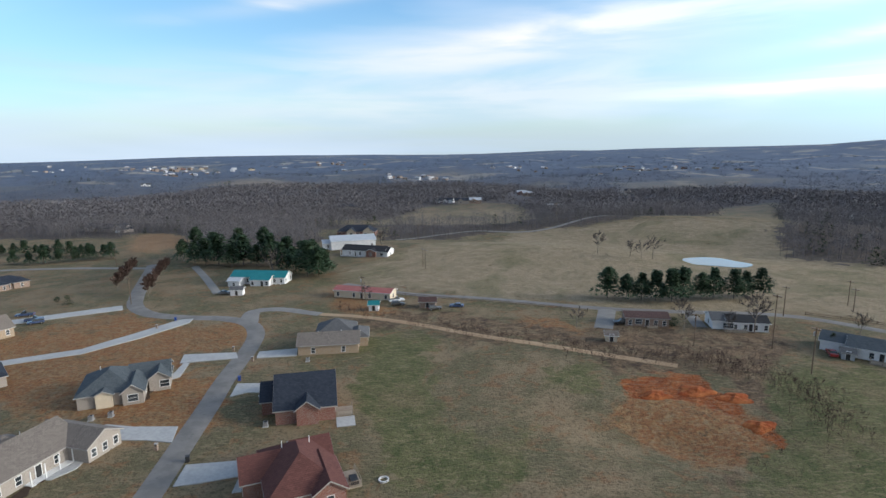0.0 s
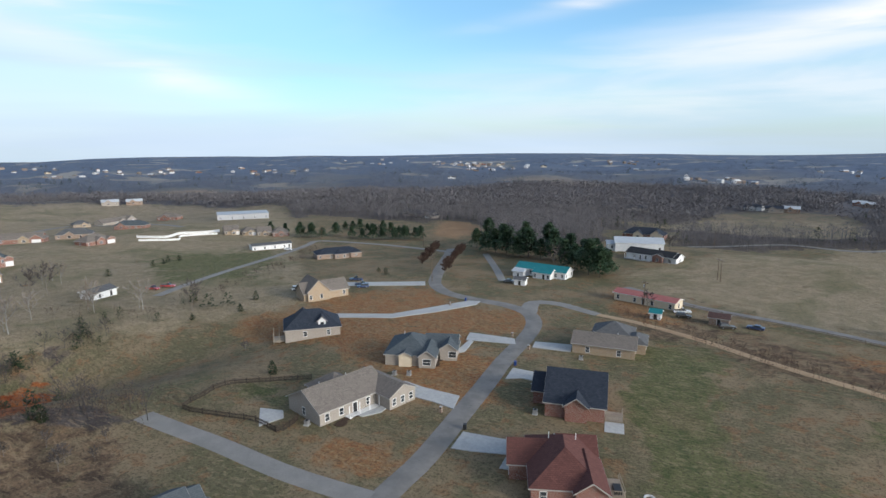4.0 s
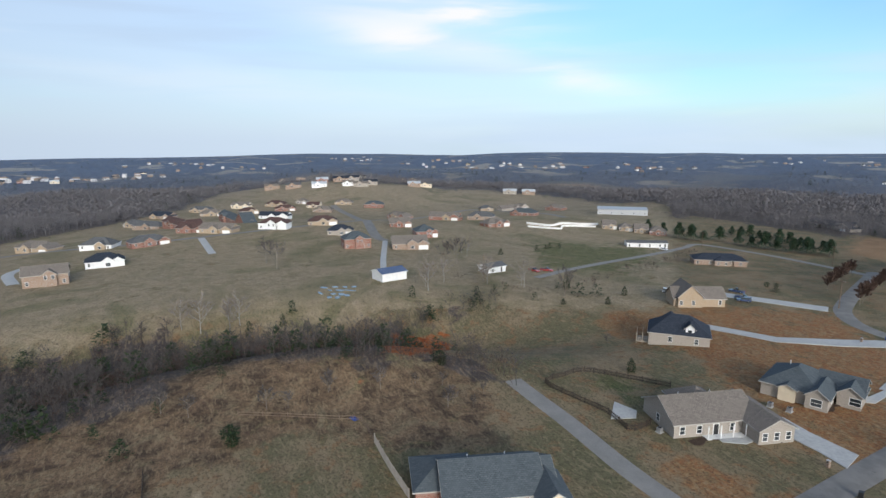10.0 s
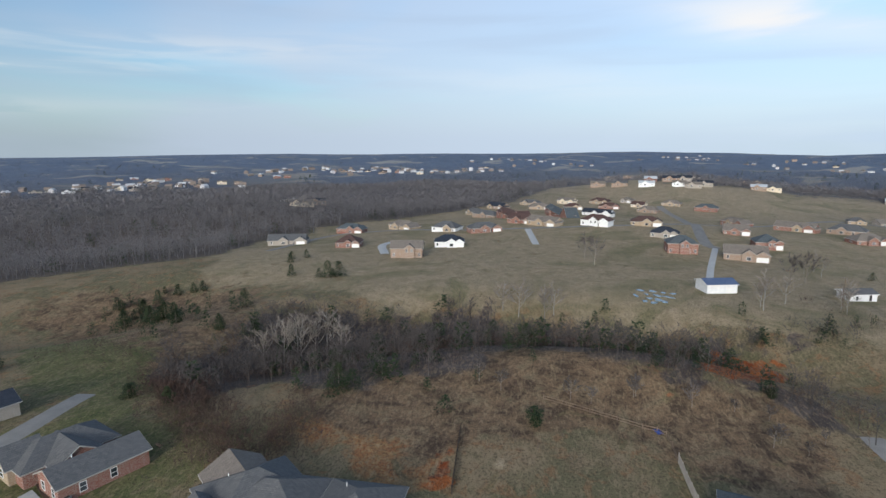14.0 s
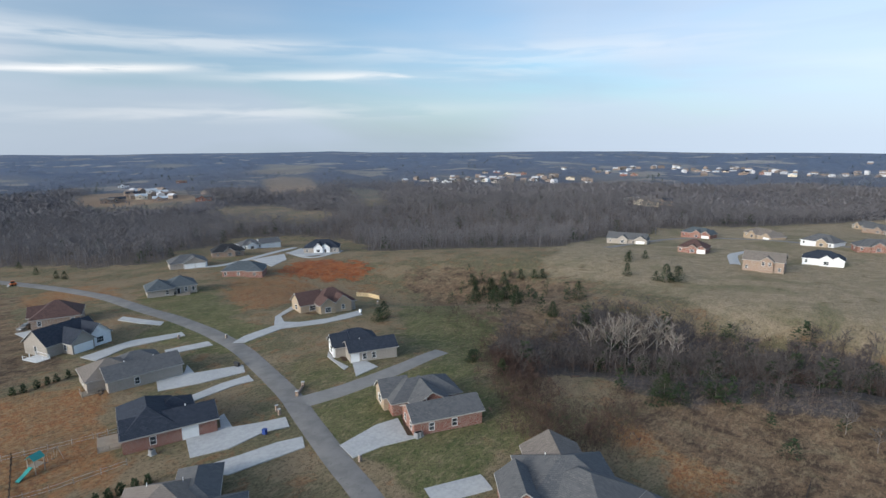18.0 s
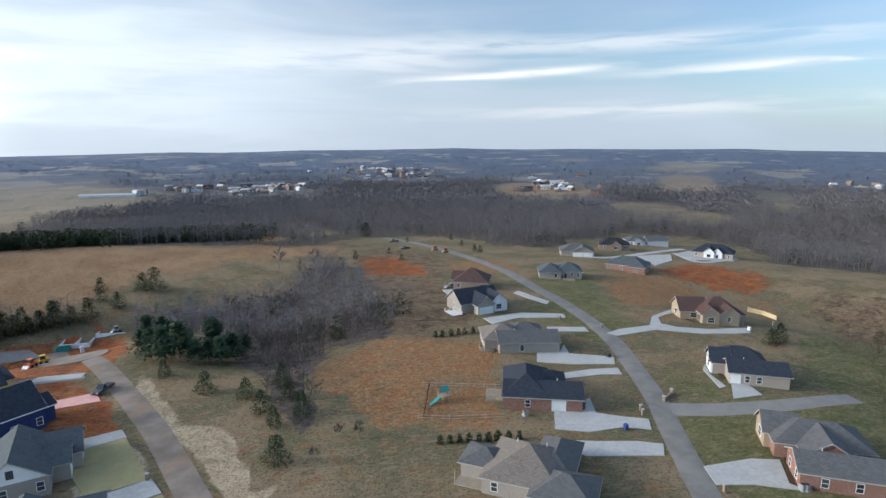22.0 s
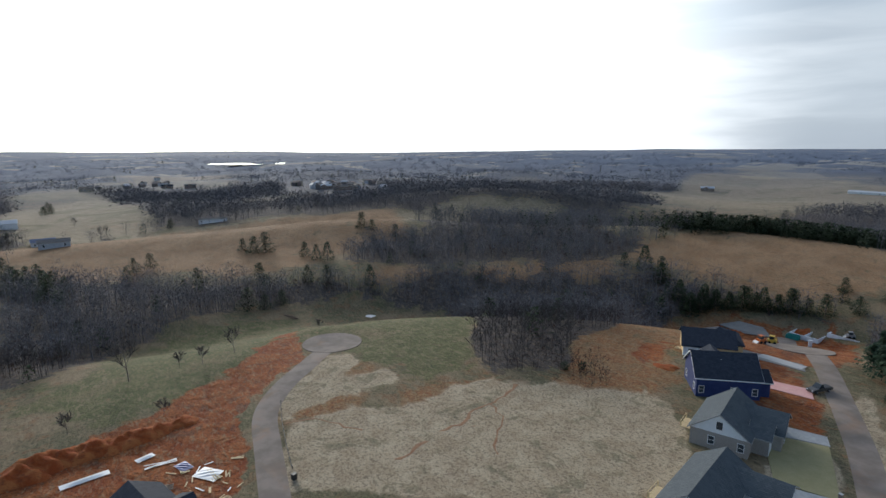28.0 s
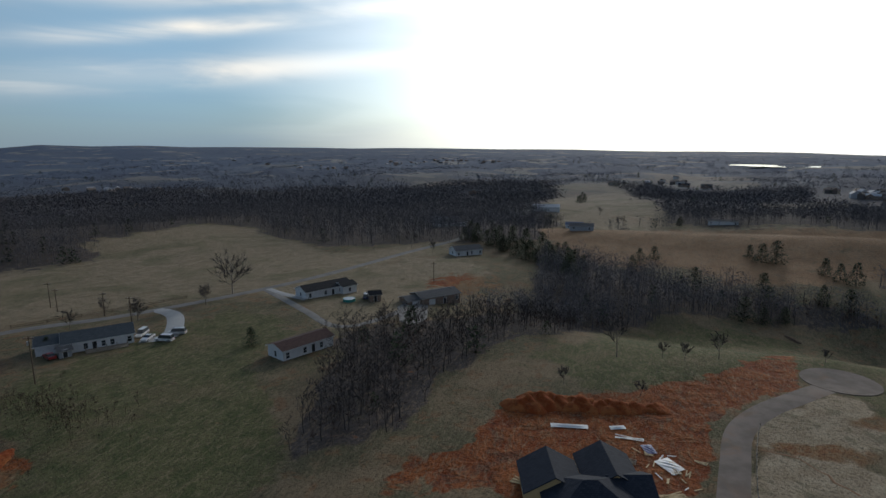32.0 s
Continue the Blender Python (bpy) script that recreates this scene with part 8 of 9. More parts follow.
house("very long pale poultry shed in the fields", A, B, "white", "metal", [(0, 0, dist(A, B), 14, 3.2, "gx", .2, "s=_w_w_w_")], name="farm_building", category="building")


def far_home(at, W, wall, top):
    """A house too far off for more than walls, roof and openings."""
    a = math.atan2(-at[0], at[1])
    r = Vector((math.cos(a), math.sin(a)))
    B = (at[0] + r.x * W, at[1] + r.y * W)
    house("distant " + wall.replace("brick", " brick") + " house among trees", at, B, wall, top, [(0, 0, W, 9, 3.6, "gx", .55, "s=w_w"), (W * .2, -1.5, W * .6, 6, 3.6, "gy", .7, "s=W")], plain=True, base=-6, group="distant houses", lift=1.0)


pick = random.Random(4)
for p in SPOTS_1:
    far_home(p, pick.uniform(14, 20), pick.choice(("white", "cream", "brownbrick", "brownbrick", "greybrick", "tan", "redbrick")), pick.choice(("grey", "navy", "metal", "brown")))
for p in SPOTS_2:
    far_home(p, pick.uniform(14, 20), pick.choice(("white", "cream", "brownbrick", "brownbrick", "greybrick", "tan", "redbrick")), pick.choice(("grey", "navy", "metal", "brown")))
for p in SPOTS_3:
    far_home(p, pick.uniform(14, 20), pick.choice(("white", "cream", "brownbrick", "brownbrick", "greybrick", "tan", "redbrick")), pick.choice(("grey", "navy", "metal", "brown")))


# ---- water ----
def pool(label, at, a, b, turn, category="pond", lift=0.15):
    s = Shape()
    z = ground_z(*at) + lift
    pts = []
    for k in range(40):
        t = 2 * math.pi * k / 40
        q = 1 + .08 * math.sin(3 * t + at[0]) + .05 * math.sin(5 * t)
        pts.append((a * q * math.cos(t), b * q * math.sin(t), 0))
    s.solid(pts, .6)
    ob = new("water_pond", s.mesh("water", WATER))
    ob.matrix_world = pose(at[0], at[1], z, 0, 0, turn)
    tagged(ob, label, category, kind="structure")


pool("farm pond reflecting pale sky", (128.1, 260.9), 15, 10, -28, lift=.25)
wet = random.Random(12)
for p in [(-214.6, 45.3), (-209.8, 46.5), (-213.7, 49.5), (-208.1, 50.0), (-211.9, 53.0), (-206.5, 53.4), (-205.0, 46.7), (-203.5, 49.3), (-211.0, 56.3), (-200.9, 47.3), (-202.3, 44.5), (-201.5, 51.0), (-207.9, 42.4)]:
    pool("shallow puddle in marshy grass", p, wet.uniform(1.0, 2.6), wet.uniform(.6, 1.3), wet.uniform(0, 60), "puddle", .12)
pool("bright bend of a distant river", (1856.0, -422.1), 120, 60, 60, "river", 3)


# ---- the town along the horizon: too small to pick apart ----
TOWN = Nodes("town_walls_and_roofs", 0.8, 0.0, 0.3)
TOWN = TOWN.done(TOWN.mix(TOWN.ramp(TOWN.island(), 0.34, 0.38), (0.46, 0.46, 0.47), TOWN.mix(TOWN.island(), (0.07, 0.075, 0.085), (0.26, 0.20, 0.16))))
town = Shape()
g = random.Random(21)
for px, py in HUBS:
    a0, r0 = math.atan2(-px, py), math.hypot(px, py)
    for k in range(g.randint(9, 15)):
        a, r = a0 + g.gauss(0, 0.035), r0 * (1 + g.gauss(0, 0.035))
        x, y = -math.sin(a) * r, math.cos(a) * r
        z, w, d, t = ground_z(x, y), g.uniform(4, 7), g.uniform(3, 5), g.uniform(0, 3.14)
        h = g.uniform(4, 7)
        c, q = math.cos(t), math.sin(t)
        at = lambda u, v, e: (x + u * c - v * q, y + u * q + v * c, z + e)
        n = len(town.v)
        town.v += [at(u, v, e) for e in (-6, h) for u, v in ((-w, -d), (w, -d), (w, d), (-w, d))]
        town.f += [(n, n + 1, n + 5, n + 4), (n + 1, n + 2, n + 6, n + 5), (n + 2, n + 3, n + 7, n + 6), (n + 3, n, n + 4, n + 7)]
        n = len(town.v)
        town.v += [at(-w - .5, -d - .5, h - .2), at(w + .5, -d - .5, h - .2), at(w + .5, d + .5, h - .2), at(-w - .5, d + .5, h - .2), at(-w - .5, 0, h + d * .6), at(w + .5, 0, h + d * .6)]
        town.f += [(n, n + 1, n + 5, n + 4), (n + 2, n + 3, n + 4, n + 5), (n, n + 4, n + 3), (n + 1, n + 2, n + 5)]
tagged(new("distant_town", town.mesh("distant_town", TOWN)), "pale and brown roofs of the town near the horizon", "town", kind="stuff")


# ---- yard and street things ----
STEEL = surf("grey_steel", (0.35, 0.36, 0.37), (0.48, 0.48, 0.49), 6, 1, 0.45, 0.7)
RUBBER = surf("tyre_rubber", (0.012, 0.012, 0.012), (0.025, 0.025, 0.025), 20, 2, 0.85)
CHROME = surf("wheel_alloy", (0.45, 0.46, 0.48), (0.6, 0.6, 0.62), 10, 1, 0.3, 0.8)
LAMP_GLASS = surf("headlight_lens", (0.7, 0.72, 0.75), (0.8, 0.82, 0.85), 10, 1, 0.15)
TAIL_RED = surf("tail_light_red", (0.35, 0.01, 0.01), (0.45, 0.02, 0.02), 10, 1, 0.2)
MULCH = surf("dark_mulch", (0.035, 0.022, 0.016), (0.07, 0.045, 0.03), 9, 1, 0.95, bump=.6, dist=.03)
PINKBOARD = surf("pink_foundation_sheet", (0.55, 0.28, 0.26), (0.65, 0.38, 0.34), 3, .5, .7)
TEAL = surf("teal_plastic", (0.02, 0.20, 0.18), (0.04, 0.27, 0.24), 5, 1, .5)
BLUEPLASTIC = surf("blue_plastic", (0.015, 0.04, 0.16), (0.03, 0.06, 0.22), 5, 1, .5)
ORANGE = surf("orange_machine_paint", (0.55, 0.13, 0.03), (0.65, 0.18, 0.05), 6, 1, .5)
YELLOW = surf("yellow_machine_paint", (0.55, 0.36, 0.05), (0.65, 0.43, 0.08), 6, 1, .5)


def paint(name, c):
    n = Nodes(name, 0.35, 0.0, 0.5)
    n.p.inputs["Coat Weight"].default_value = 0.5
    d = n.noise(2.0, 4)
    return n.done(n.mix(n.ramp(d, .3, .7, 0, .25), c, (0.25, 0.22, 0.18)))


CAR = {k: paint(k + "_car_paint", c) for k, c in {"white": (.72, .73, .74), "black": (.012, .013, .015), "blue": (.02, .05, .14), "red": (.35, .02, .02), "silver": (.42, .44, .46), "grey": (.12, .125, .13)}.items()}


def profile(pts, w0, w1, split):
    """Car body: a side outline swept across, narrowed above the given height."""
    s = Shape()
    n = len(pts)
    half = lambda z: w0 if z <= split else w1
    s.v += [(x, -half(z), z) for x, z in pts] + [(x, half(z), z) for x, z in pts]
    s.f += [tuple(range(n)), tuple(range(2 * n - 1, n - 1, -1))]
    for i in range(n):
        j = (i + 1) % n
        s.f.append((j, i, n + i, n + j))
    return s


def car(label, at, turn, colour, kind="suv"):
    """A parked vehicle, nose along its own x."""
    names = {"suv": "car", "sedan": "car", "pickup": "pickup_truck", "van": "van"}
    ob = thing(names[kind], label, names[kind].replace("_", " "), at, turn, "parked vehicles", lift=.1)
    L, roof_h = {"suv": (2.3, 1.65), "sedan": (2.35, 1.42), "pickup": (2.75, 1.8), "van": (2.6, 1.95)}[kind]
    belt = .98
    body = [(-L, .32), (-L, .92), (-L + .1, belt), (L * .45, belt), (L - .08, .82), (L, .6), (L, .32)]
    b = part("body", profile(body, .9, .88, .9), CAR[colour], ob)
    x0, x1 = {"suv": (-L + .1, L * .42), "sedan": (-L * .72, L * .40), "pickup": (-L * .12, L * .42), "van": (-L + .08, L * .62)}[kind]
    cab = [(x0, belt), (x0 + (.25 if kind != "sedan" else .6), roof_h), (x1 - .75, roof_h), (x1, belt)]
    c = part("cabin", profile(cab, .84, .70, belt + .02), GLASS, ob)
    rp = [(x0 + (.3 if kind != "sedan" else .65), roof_h - .02), (x0 + (.34 if kind != "sedan" else .7), roof_h + .04), (x1 - .85, roof_h + .04), (x1 - .78, roof_h - .02)]
    part("roof_panel", profile(rp, .72, .70, 9), CAR[colour], c)
    if kind == "pickup":
        part("bed", Shape().box(-L + .1, -.78, .97, -L * .15, .78, 1.02), BLACKISH, ob)
    for x in (-L * .62, L * .62):
        for y in (-.86, .86):
            w = part("wheel", Shape().tube((x, y - .11, .34), (x, y + .11, .34), .34, .34, 12), RUBBER, ob)
            part("rim", Shape().tube((x, y - .125, .34), (x, y + .125, .34), .2, .2, 8), CHROME, w)
    for y in (-.62, .62):
        part("headlight", Shape().box(L - .04, y - .18, .62, L + .02, y + .18, .78), LAMP_GLASS, ob)
        part("tail_light", Shape().box(-L - .02, y - .15, .7, -L + .03, y + .15, .88), TAIL_RED, ob)
    return ob


for label, at, turn, c, k in (
        ("dark blue parked pickup truck on a concrete drive", (-142.7, 185.6), 195, "blue", "pickup"), ("dark car parked beside the teal-roofed house", (-84.0, 210.4), 10, "grey", "sedan"),
        ("white pickup parked by the mobile home", (-16.8, 194.7), 20, "white", "pickup"), ("dark car parked by the mobile home", (-15.9, 189.2), 10, "black", "suv"),
        ("dark blue car parked on the grass", (-3.1, 182.9), 20, "black", "suv"), ("dark blue sedan on the grass", (4.4, 186.2), 170, "blue", "sedan"),
        ("black car on a gravel drive", (54.2, 165.5), 175, "black", "suv"), ("red and white car beside a shed", (100.1, 138.5), 70, "red", "sedan"),
        ("white-fronted black pickup on the new street", (54.6, -127.9), 75, "black", "pickup"), ("dark truck parked at the road end", (-32.9, -315.1), 20, "black", "pickup"),
        ("dark car parked below the brick house", (-38.2, -206.5), 30, "grey", "suv"), ("dark pickup among site machines", (-29.3, -345.0), 10, "black", "pickup"),
        ("white van beside the grey house", (121.6, 129.9), 200, "white", "van"), ("white car on the grey drive", (118.7, 125.0), 195, "white", "sedan"),
        ("white van on the grass edge", (119.1, 119.5), 100, "white", "van"), ("white van parked by the drive", (125.0, 120.6), 110, "silver", "van"),
        ("white car parked by the farmhouse", (172.2, 105.6), 190, "white", "sedan"), ("dark blue car on the long drive", (-131.7, 175.4), 215, "blue", "suv"),
        ("red pickup on the hedge road", (-204.4, 142.3), 30, "red", "pickup"), ("white car beside the tan house", (-151.9, 160.6), 40, "white", "suv"),
        ("white car outside the long low building", (-246.8, 254.7), 20, "white", "sedan"), ("blue van beside the farmhouse pool", (178.4, 85.4), 20, "blue", "van")):
    car(label, at, turn, c, k)


def pole(at, tall, arm=True, drum=False, turn=0.0, label="tall brown timber utility pole with crossarm"):
    ob = thing("utility_pole", label, "utility pole", at, turn, "utility poles")
    part("pole", Shape().tube((0, 0, -1), (0, 0, tall), .17, .11, 8), POLEWOOD, ob)
    if arm:
        a = part("crossarm", Shape().box(-1.2, -.07, tall - .6, 1.2, .07, tall - .45), POLEWOOD, ob)
        for x in (-1.05, -.4, .4, 1.05):
            part("insulator", Shape().tube((x, 0, tall - .45), (x, 0, tall - .2), .05, .035, 6), STEEL, a)
    if drum:
        part("transformer", Shape().tube((.32, 0, tall - 2.1), (.32, 0, tall - 1.2), .25, .25, 10), STEEL, ob)


for at, tall, drum in (((86.6, 125.7), 11.5, True), ((-172.3, 291.7), 10, False), ((-29.2, 196.9), 9, True), ((-89.3, 394.2), 11, False), ((-16.0, 358.5), 10, False), ((-8.1, 250.0), 9, False),
                       ((108.9, 174.3), 10, False), ((138.8, 187.3), 9, False), ((67.6, 145.7), 9, True), ((87.3, 143.1), 15, False), ((-246.3, 285.5), 10, False), ((-203.1, 109.8), 10, False), ((-9.3, 253.0), 9, False),
                       ((135.5, 180.0), 8, False), ((135.0, 158.7), 8, False), ((213.4, 71.2), 8, False), ((129.4, 141.7), 9, False), ((-113.1, 197.8), 10, False)):
    pole(at, tall, True, drum, math.degrees(math.atan2(at[1], at[0])) + 60)


def bin_at(at, mat, label):
    ob = thing("wheelie_bin", label, "trash bin", at, 20, "bins", lift=.1)
    s = Shape()
    s.solid([(-.33, -.36, 1.0), (.33, -.36, 1.0), (.33, .36, 1.0), (-.33, .36, 1.0)], .95)
    part("body", s, mat, ob)
    part("lid", Shape().box(-.36, -.4, 1.0, .36, .4, 1.07), mat, ob)
    for y in (-.3, .3):
        part("wheel", Shape().tube((-.3, y - .04, .12), (-.3, y + .04, .12), .12, .12, 8), RUBBER, ob)


for at, m, lab in (((-47.7, 123.8), BLUEPLASTIC, "blue wheeled trash bin at the kerb"), ((-44.6, 89.6), BLACKISH, "black wheeled trash bin at the kerb"), ((-86.3, 174.8), BLUEPLASTIC, "blue wheeled trash bin by the street"),
                   ((-63.4, -124.7), BLACKISH, "black wheeled trash bin at the kerb"), ((-115.3, -140.3), WHITE, "pale wheeled trash bin on the drive"), ((-88.3, -217.9), BLACKISH, "black bin beside the street"), ((82.8, -21.9), BLACKISH, "black bin at the road edge"),
                   ((-63.3, -125.5), BLACKISH, "black wheeled trash bin at the kerb"), ((-49.9, -90.2), BLUEPLASTIC, "blue wheeled bin on the verge")):
    bin_at(at, m, lab)


def mailbox(at):
    ob = thing("mailbox", "brick pillar mailbox beside a driveway", "mailbox", at, 0, "mailboxes", lift=.05)
    part("pillar", Shape().box(-.24, -.24, -.3, .24, .24, 1.2), WALL["brownbrick"], ob)
    part("cap", Shape().box(-.29, -.29, 1.2, .29, .29, 1.28), CONCRETE, ob)
    part("box_door", Shape().box(-.12, -.27, .85, .12, -.24, 1.08), BLACKISH, ob)


for at in [(-52.0, 93.6), (-56.6, 144.4), (-48.8, 136.4), (-88.2, 166.5)] + [(-55.7, -69.8), (-56.0, -94.9), (-63.7, -158.0), (-72.5, -147.6), (-143.2, -163.1)] + [(33.7, -89.7), (-56.6, -96.8)]:
    mailbox(at)


def fence(label, points, tall, mat, gap=2.4, boards=True, rails=2, name="fence"):
    """Posts, rails and, for board fences, pales on each bay; each bay is a part."""
    c = smooth(points, gap)
    ob = thing(name, label, "fence", (c[0][0], c[0][1]))
    o = ob.matrix_world.translation
    w = .07 if mat != STEEL else .03
    for i in range(len(c)):
        x, y = c[i][0] - o.x, c[i][1] - o.y
        z = ground_z(*c[i]) - o.z
        part("post", Shape().box(x - w, y - w, z - .3, x + w, y + w, z + tall + .1), mat, ob)
        if i + 1 < len(c):
            x2, y2 = c[i + 1][0] - o.x, c[i + 1][1] - o.y
            z2 = ground_z(*c[i + 1]) - o.z
            d = Vector((x2 - x, y2 - y, 0))
            nrm = Vector((-d.y, d.x, 0)).normalized() * .03
            s = Shape()
            hs = [tall * (k + .5) / rails for k in range(rails)]
            for h in hs:
                s.solid([(x + nrm.x, y + nrm.y, z + h + .06), (x2 + nrm.x, y2 + nrm.y, z2 + h + .06), (x2 - nrm.x, y2 - nrm.y, z2 + h + .06), (x - nrm.x, y - nrm.y, z + h + .06)], .12 if mat != STEEL else .03)
            r = part("rail", s, mat, ob)
            if boards:
                s = Shape()
                n = max(3, int(d.length / .3)) if boards is True else boards
                for k in range(n):
                    f0, f1 = (k + .08) / n, (k + .92 if boards is True else k + .4) / n
                    a, b = Vector((x, y, z)).lerp((x2, y2, z2), f0), Vector((x, y, z)).lerp((x2, y2, z2), f1)
                    s.solid([(a.x - nrm.x, a.y - nrm.y, a.z + tall), (b.x - nrm.x, b.y - nrm.y, b.z + tall), (b.x - 2 * nrm.x, b.y - 2 * nrm.y, b.z + tall), (a.x - 2 * nrm.x, a.y - 2 * nrm.y, a.z + tall)], tall - .08)
                part("fence_panel", s, mat, r, kind="stuff")
    return ob


fence("dark stained picket fence round a back lawn", [(-86.3, 93.7), (-93.8, 88.4), (-101.4, 82.1), (-100.9, 76.1), (-99.5, 69.7), (-91.1, 71.0), (-82.2, 73.0), (-75.8, 71.9), (-74.9, 74.6), (-75.5, 77.5)], 1.3, DARKFENCE, 2.4, 12)
fence("white vinyl board fence on the hillside", [(-366.6, 235.7), (-351.2, 246.5), (-357.9, 263.0), (-349.4, 274.6), (-347.2, 288.4)], 1.8, WHITE, 4, True)
fence("grey board privacy fence beside the garden", [(-91.3, 27.0), (-82.8, 26.7), (-73.3, 26.8)], 1.8, FENCEWOOD, 2.4, True)
fence("tan board privacy fence behind the house", [(-149.3, -183.3), (-153.8, -180.7), (-155.4, -175.8)], 1.8, NEWWOOD, 2.4, True)
fence("dark wire-and-post garden fence", [(-96.6, -10.7), (-87.2, -10.4), (-77.9, -10.1)], 1.5, DARKFENCE, 2.4, 8)
fence("thin wire fence round a back yard", [(-15.1, -116.6), (-21.5, -114.7), (-28.2, -112.9), (-32.5, -111.7)], 1.2, STEEL, 3, False)
fence("thin wire fence along the yard edge", [(-12.2, -101.8), (-18.0, -100.1), (-29.0, -98.9)], 1.2, STEEL, 3, False)
fence("dark post-and-rail fence across the yard", [(-16.5, -116.2), (-13.2, -101.6)], 1.2, DARKFENCE, 2, False)
fence("timber post fence along the country road", [(-31.7, 211.8), (-5.2, 199.1), (22.6, 190.2), (47.4, 179.5)], 1.1, POLEWOOD, 8, False, 2)
fence("timber post fence below the field", [(117.1, 176.0), (140.0, 160.9), (161.6, 149.7)], 1.1, POLEWOOD, 8, False, 2)
fence("old wire fence through the rough grass", [(-110.7, 5.2), (-106.6, 14.1), (-102.0, 23.2), (-99.7, 27.0), (-91.9, 26.9)], 1.1, POLEWOOD, 4, False, 2)


def shed(label, at, w, d, h, wall, roof, turn):
    c, s = math.cos(radians(turn)), math.sin(radians(turn))
    house(label, at, (at[0] + w * c, at[1] + w * s), wall, roof, [(0, 0, w, d, h, "gx", .5, "s=d")], name="shed", category="shed", base=-.6, group="sheds")


shed("small white shed with teal roof", (-25.1, 182.4), 3.2, 3.5, 2.2, "white", "teal", 0)
shed("brown board garden shed", (-8.3, 185.2), 5.5, 4, 2.4, "brownbrick", "maroon", -3)
shed("small cream shed by the fence", (44.7, 149.0), 3, 3, 2.0, "cream", "brown", -10)
shed("small grey gabled shed on the lawn", (100.5, 135.6), 2.8, 3, 2.0, "grey", "grey", -30)
shed("dark small barn beside the lane", (173.6, 81.7), 4, 4, 2.6, "brownbrick", "black", -55)
shed("pale shed below the teal-roofed house", (-80.7, 207.3), 4.5, 3.5, 2.3, "white", "grey", 5)


def playset(at):
    ob = thing("playset", "wooden climbing frame with teal roof and slide", "playset", at, 25)
    for x in (-.8, .8):
        for y in (-.8, .8):
            part("post", Shape().box(x - .06, y - .06, -.2, x + .06, y + .06, 2.6), TIMBER, ob)
    part("platform", Shape().box(-.9, -.9, 1.2, .9, .9, 1.3), TIMBER, ob)
    part("roof", wing_roof(-.8, -.8, .8, .8, 2.6, "gx", .8, .2, .08), TEAL, ob, "teal canvas roof")
    part("slide", Shape().solid([(.9, -.4, 1.3), (3.4, -.4, .1), (3.4, .4, .1), (.9, .4, 1.3)], .12), TEAL, ob)
    part("swing_beam", Shape().tube((-.8, 0, 2.2), (-4, 0, 2.2), .07, .07, 6), TIMBER, ob)
    for y in (-.9, .9):
        part("swing_leg", Shape().tube((-4, 0, 2.2), (-4.2, y, -.1), .06, .06, 6), TIMBER, ob)
    for x in (-1.8, -3):
        sw = part("swing_seat", Shape().box(x - .25, -.12, .5, x + .25, .12, .55), BLACKISH, ob)
        for dx in (-.22, .22):
            part("chain", Shape().tube((x + dx, 0, .55), (x + dx, 0, 2.2), .015, .015, 4), STEEL, sw)


playset((-18.4, -108.6))


def low_wall(at, turn):
    ob = thing("entrance_wall", "low brick entrance wall with two pillars", "wall", at, turn)
    part("wall", Shape().box(-2.2, -.15, -.3, 2.2, .15, .7), WALL["brownbrick"], ob)
    for x in (-2.3, 2.3):
        p = part("pillar", Shape().box(x - .3, -.3, -.3, x + .3, .3, 1.2), WALL["brownbrick"], ob)
        part("cap", Shape().box(x - .36, -.36, 1.2, x + .36, .36, 1.3), CONCRETE, p)


low_wall((-65.0, -100.9), 40)


# foundation planting and mulch beds beside the walls
def bed(label, A, B, deep, n, tall=.7):
    d = Vector((B[0] - A[0], B[1] - A[1]))
    turn = math.degrees(math.atan2(d.y, d.x))
    ob = thing("mulch_bed", label, "flower bed", A, turn, "beds", lift=.06)
    pts = [(d.length * k / 10, -deep * (.75 + .25 * math.sin(k * 1.3)), .08) for k in range(11)] + [(d.length, .1, .08), (0, .1, .08)]
    part("mulch", Shape().solid(pts, .25), MULCH, ob)
    V, F = needle_tree(3, 1.0, .55, 90, "round", .30)
    for k in range(n):
        sh = new("shrub", tri_mesh("shrub", V * tall * (0.8 + .3 * math.sin(k * 3)), F, CEDAR if k % 3 else BRUSH))
        sh.parent = ob
        sh.location = (d.length * (k + .5) / n, -deep * .5, .05)


bed("dark mulch bed with clipped shrubs", (-67.8, 79.1), (-67.4, 88.9), 2.0, 6)
bed("dark mulch bed with clipped shrubs", (-61.6, 93.4), (-62.1, 97.8), 1.4, 4)
bed("dark mulch bed with small shrubs", (-65.9, 113.6), (-67.2, 123.6), 2.0, 5)
bed("dark mulch bed with small shrubs", (-30.3, 82.2), (-27.6, 84.0), 1.8, 4)
bed("dark mulch bed by the front door", (-67.2, -69.9), (-75.4, -81.3), 1.4, 5)
bed("dark mulch bed along the front wall", (-82.4, -107.7), (-86.4, -116.8), 1.2, 4)
bed("mulch bed with shrubs along the front path", (-103.9, -153.3), (-105.0, -148.2), 1.5, 4)


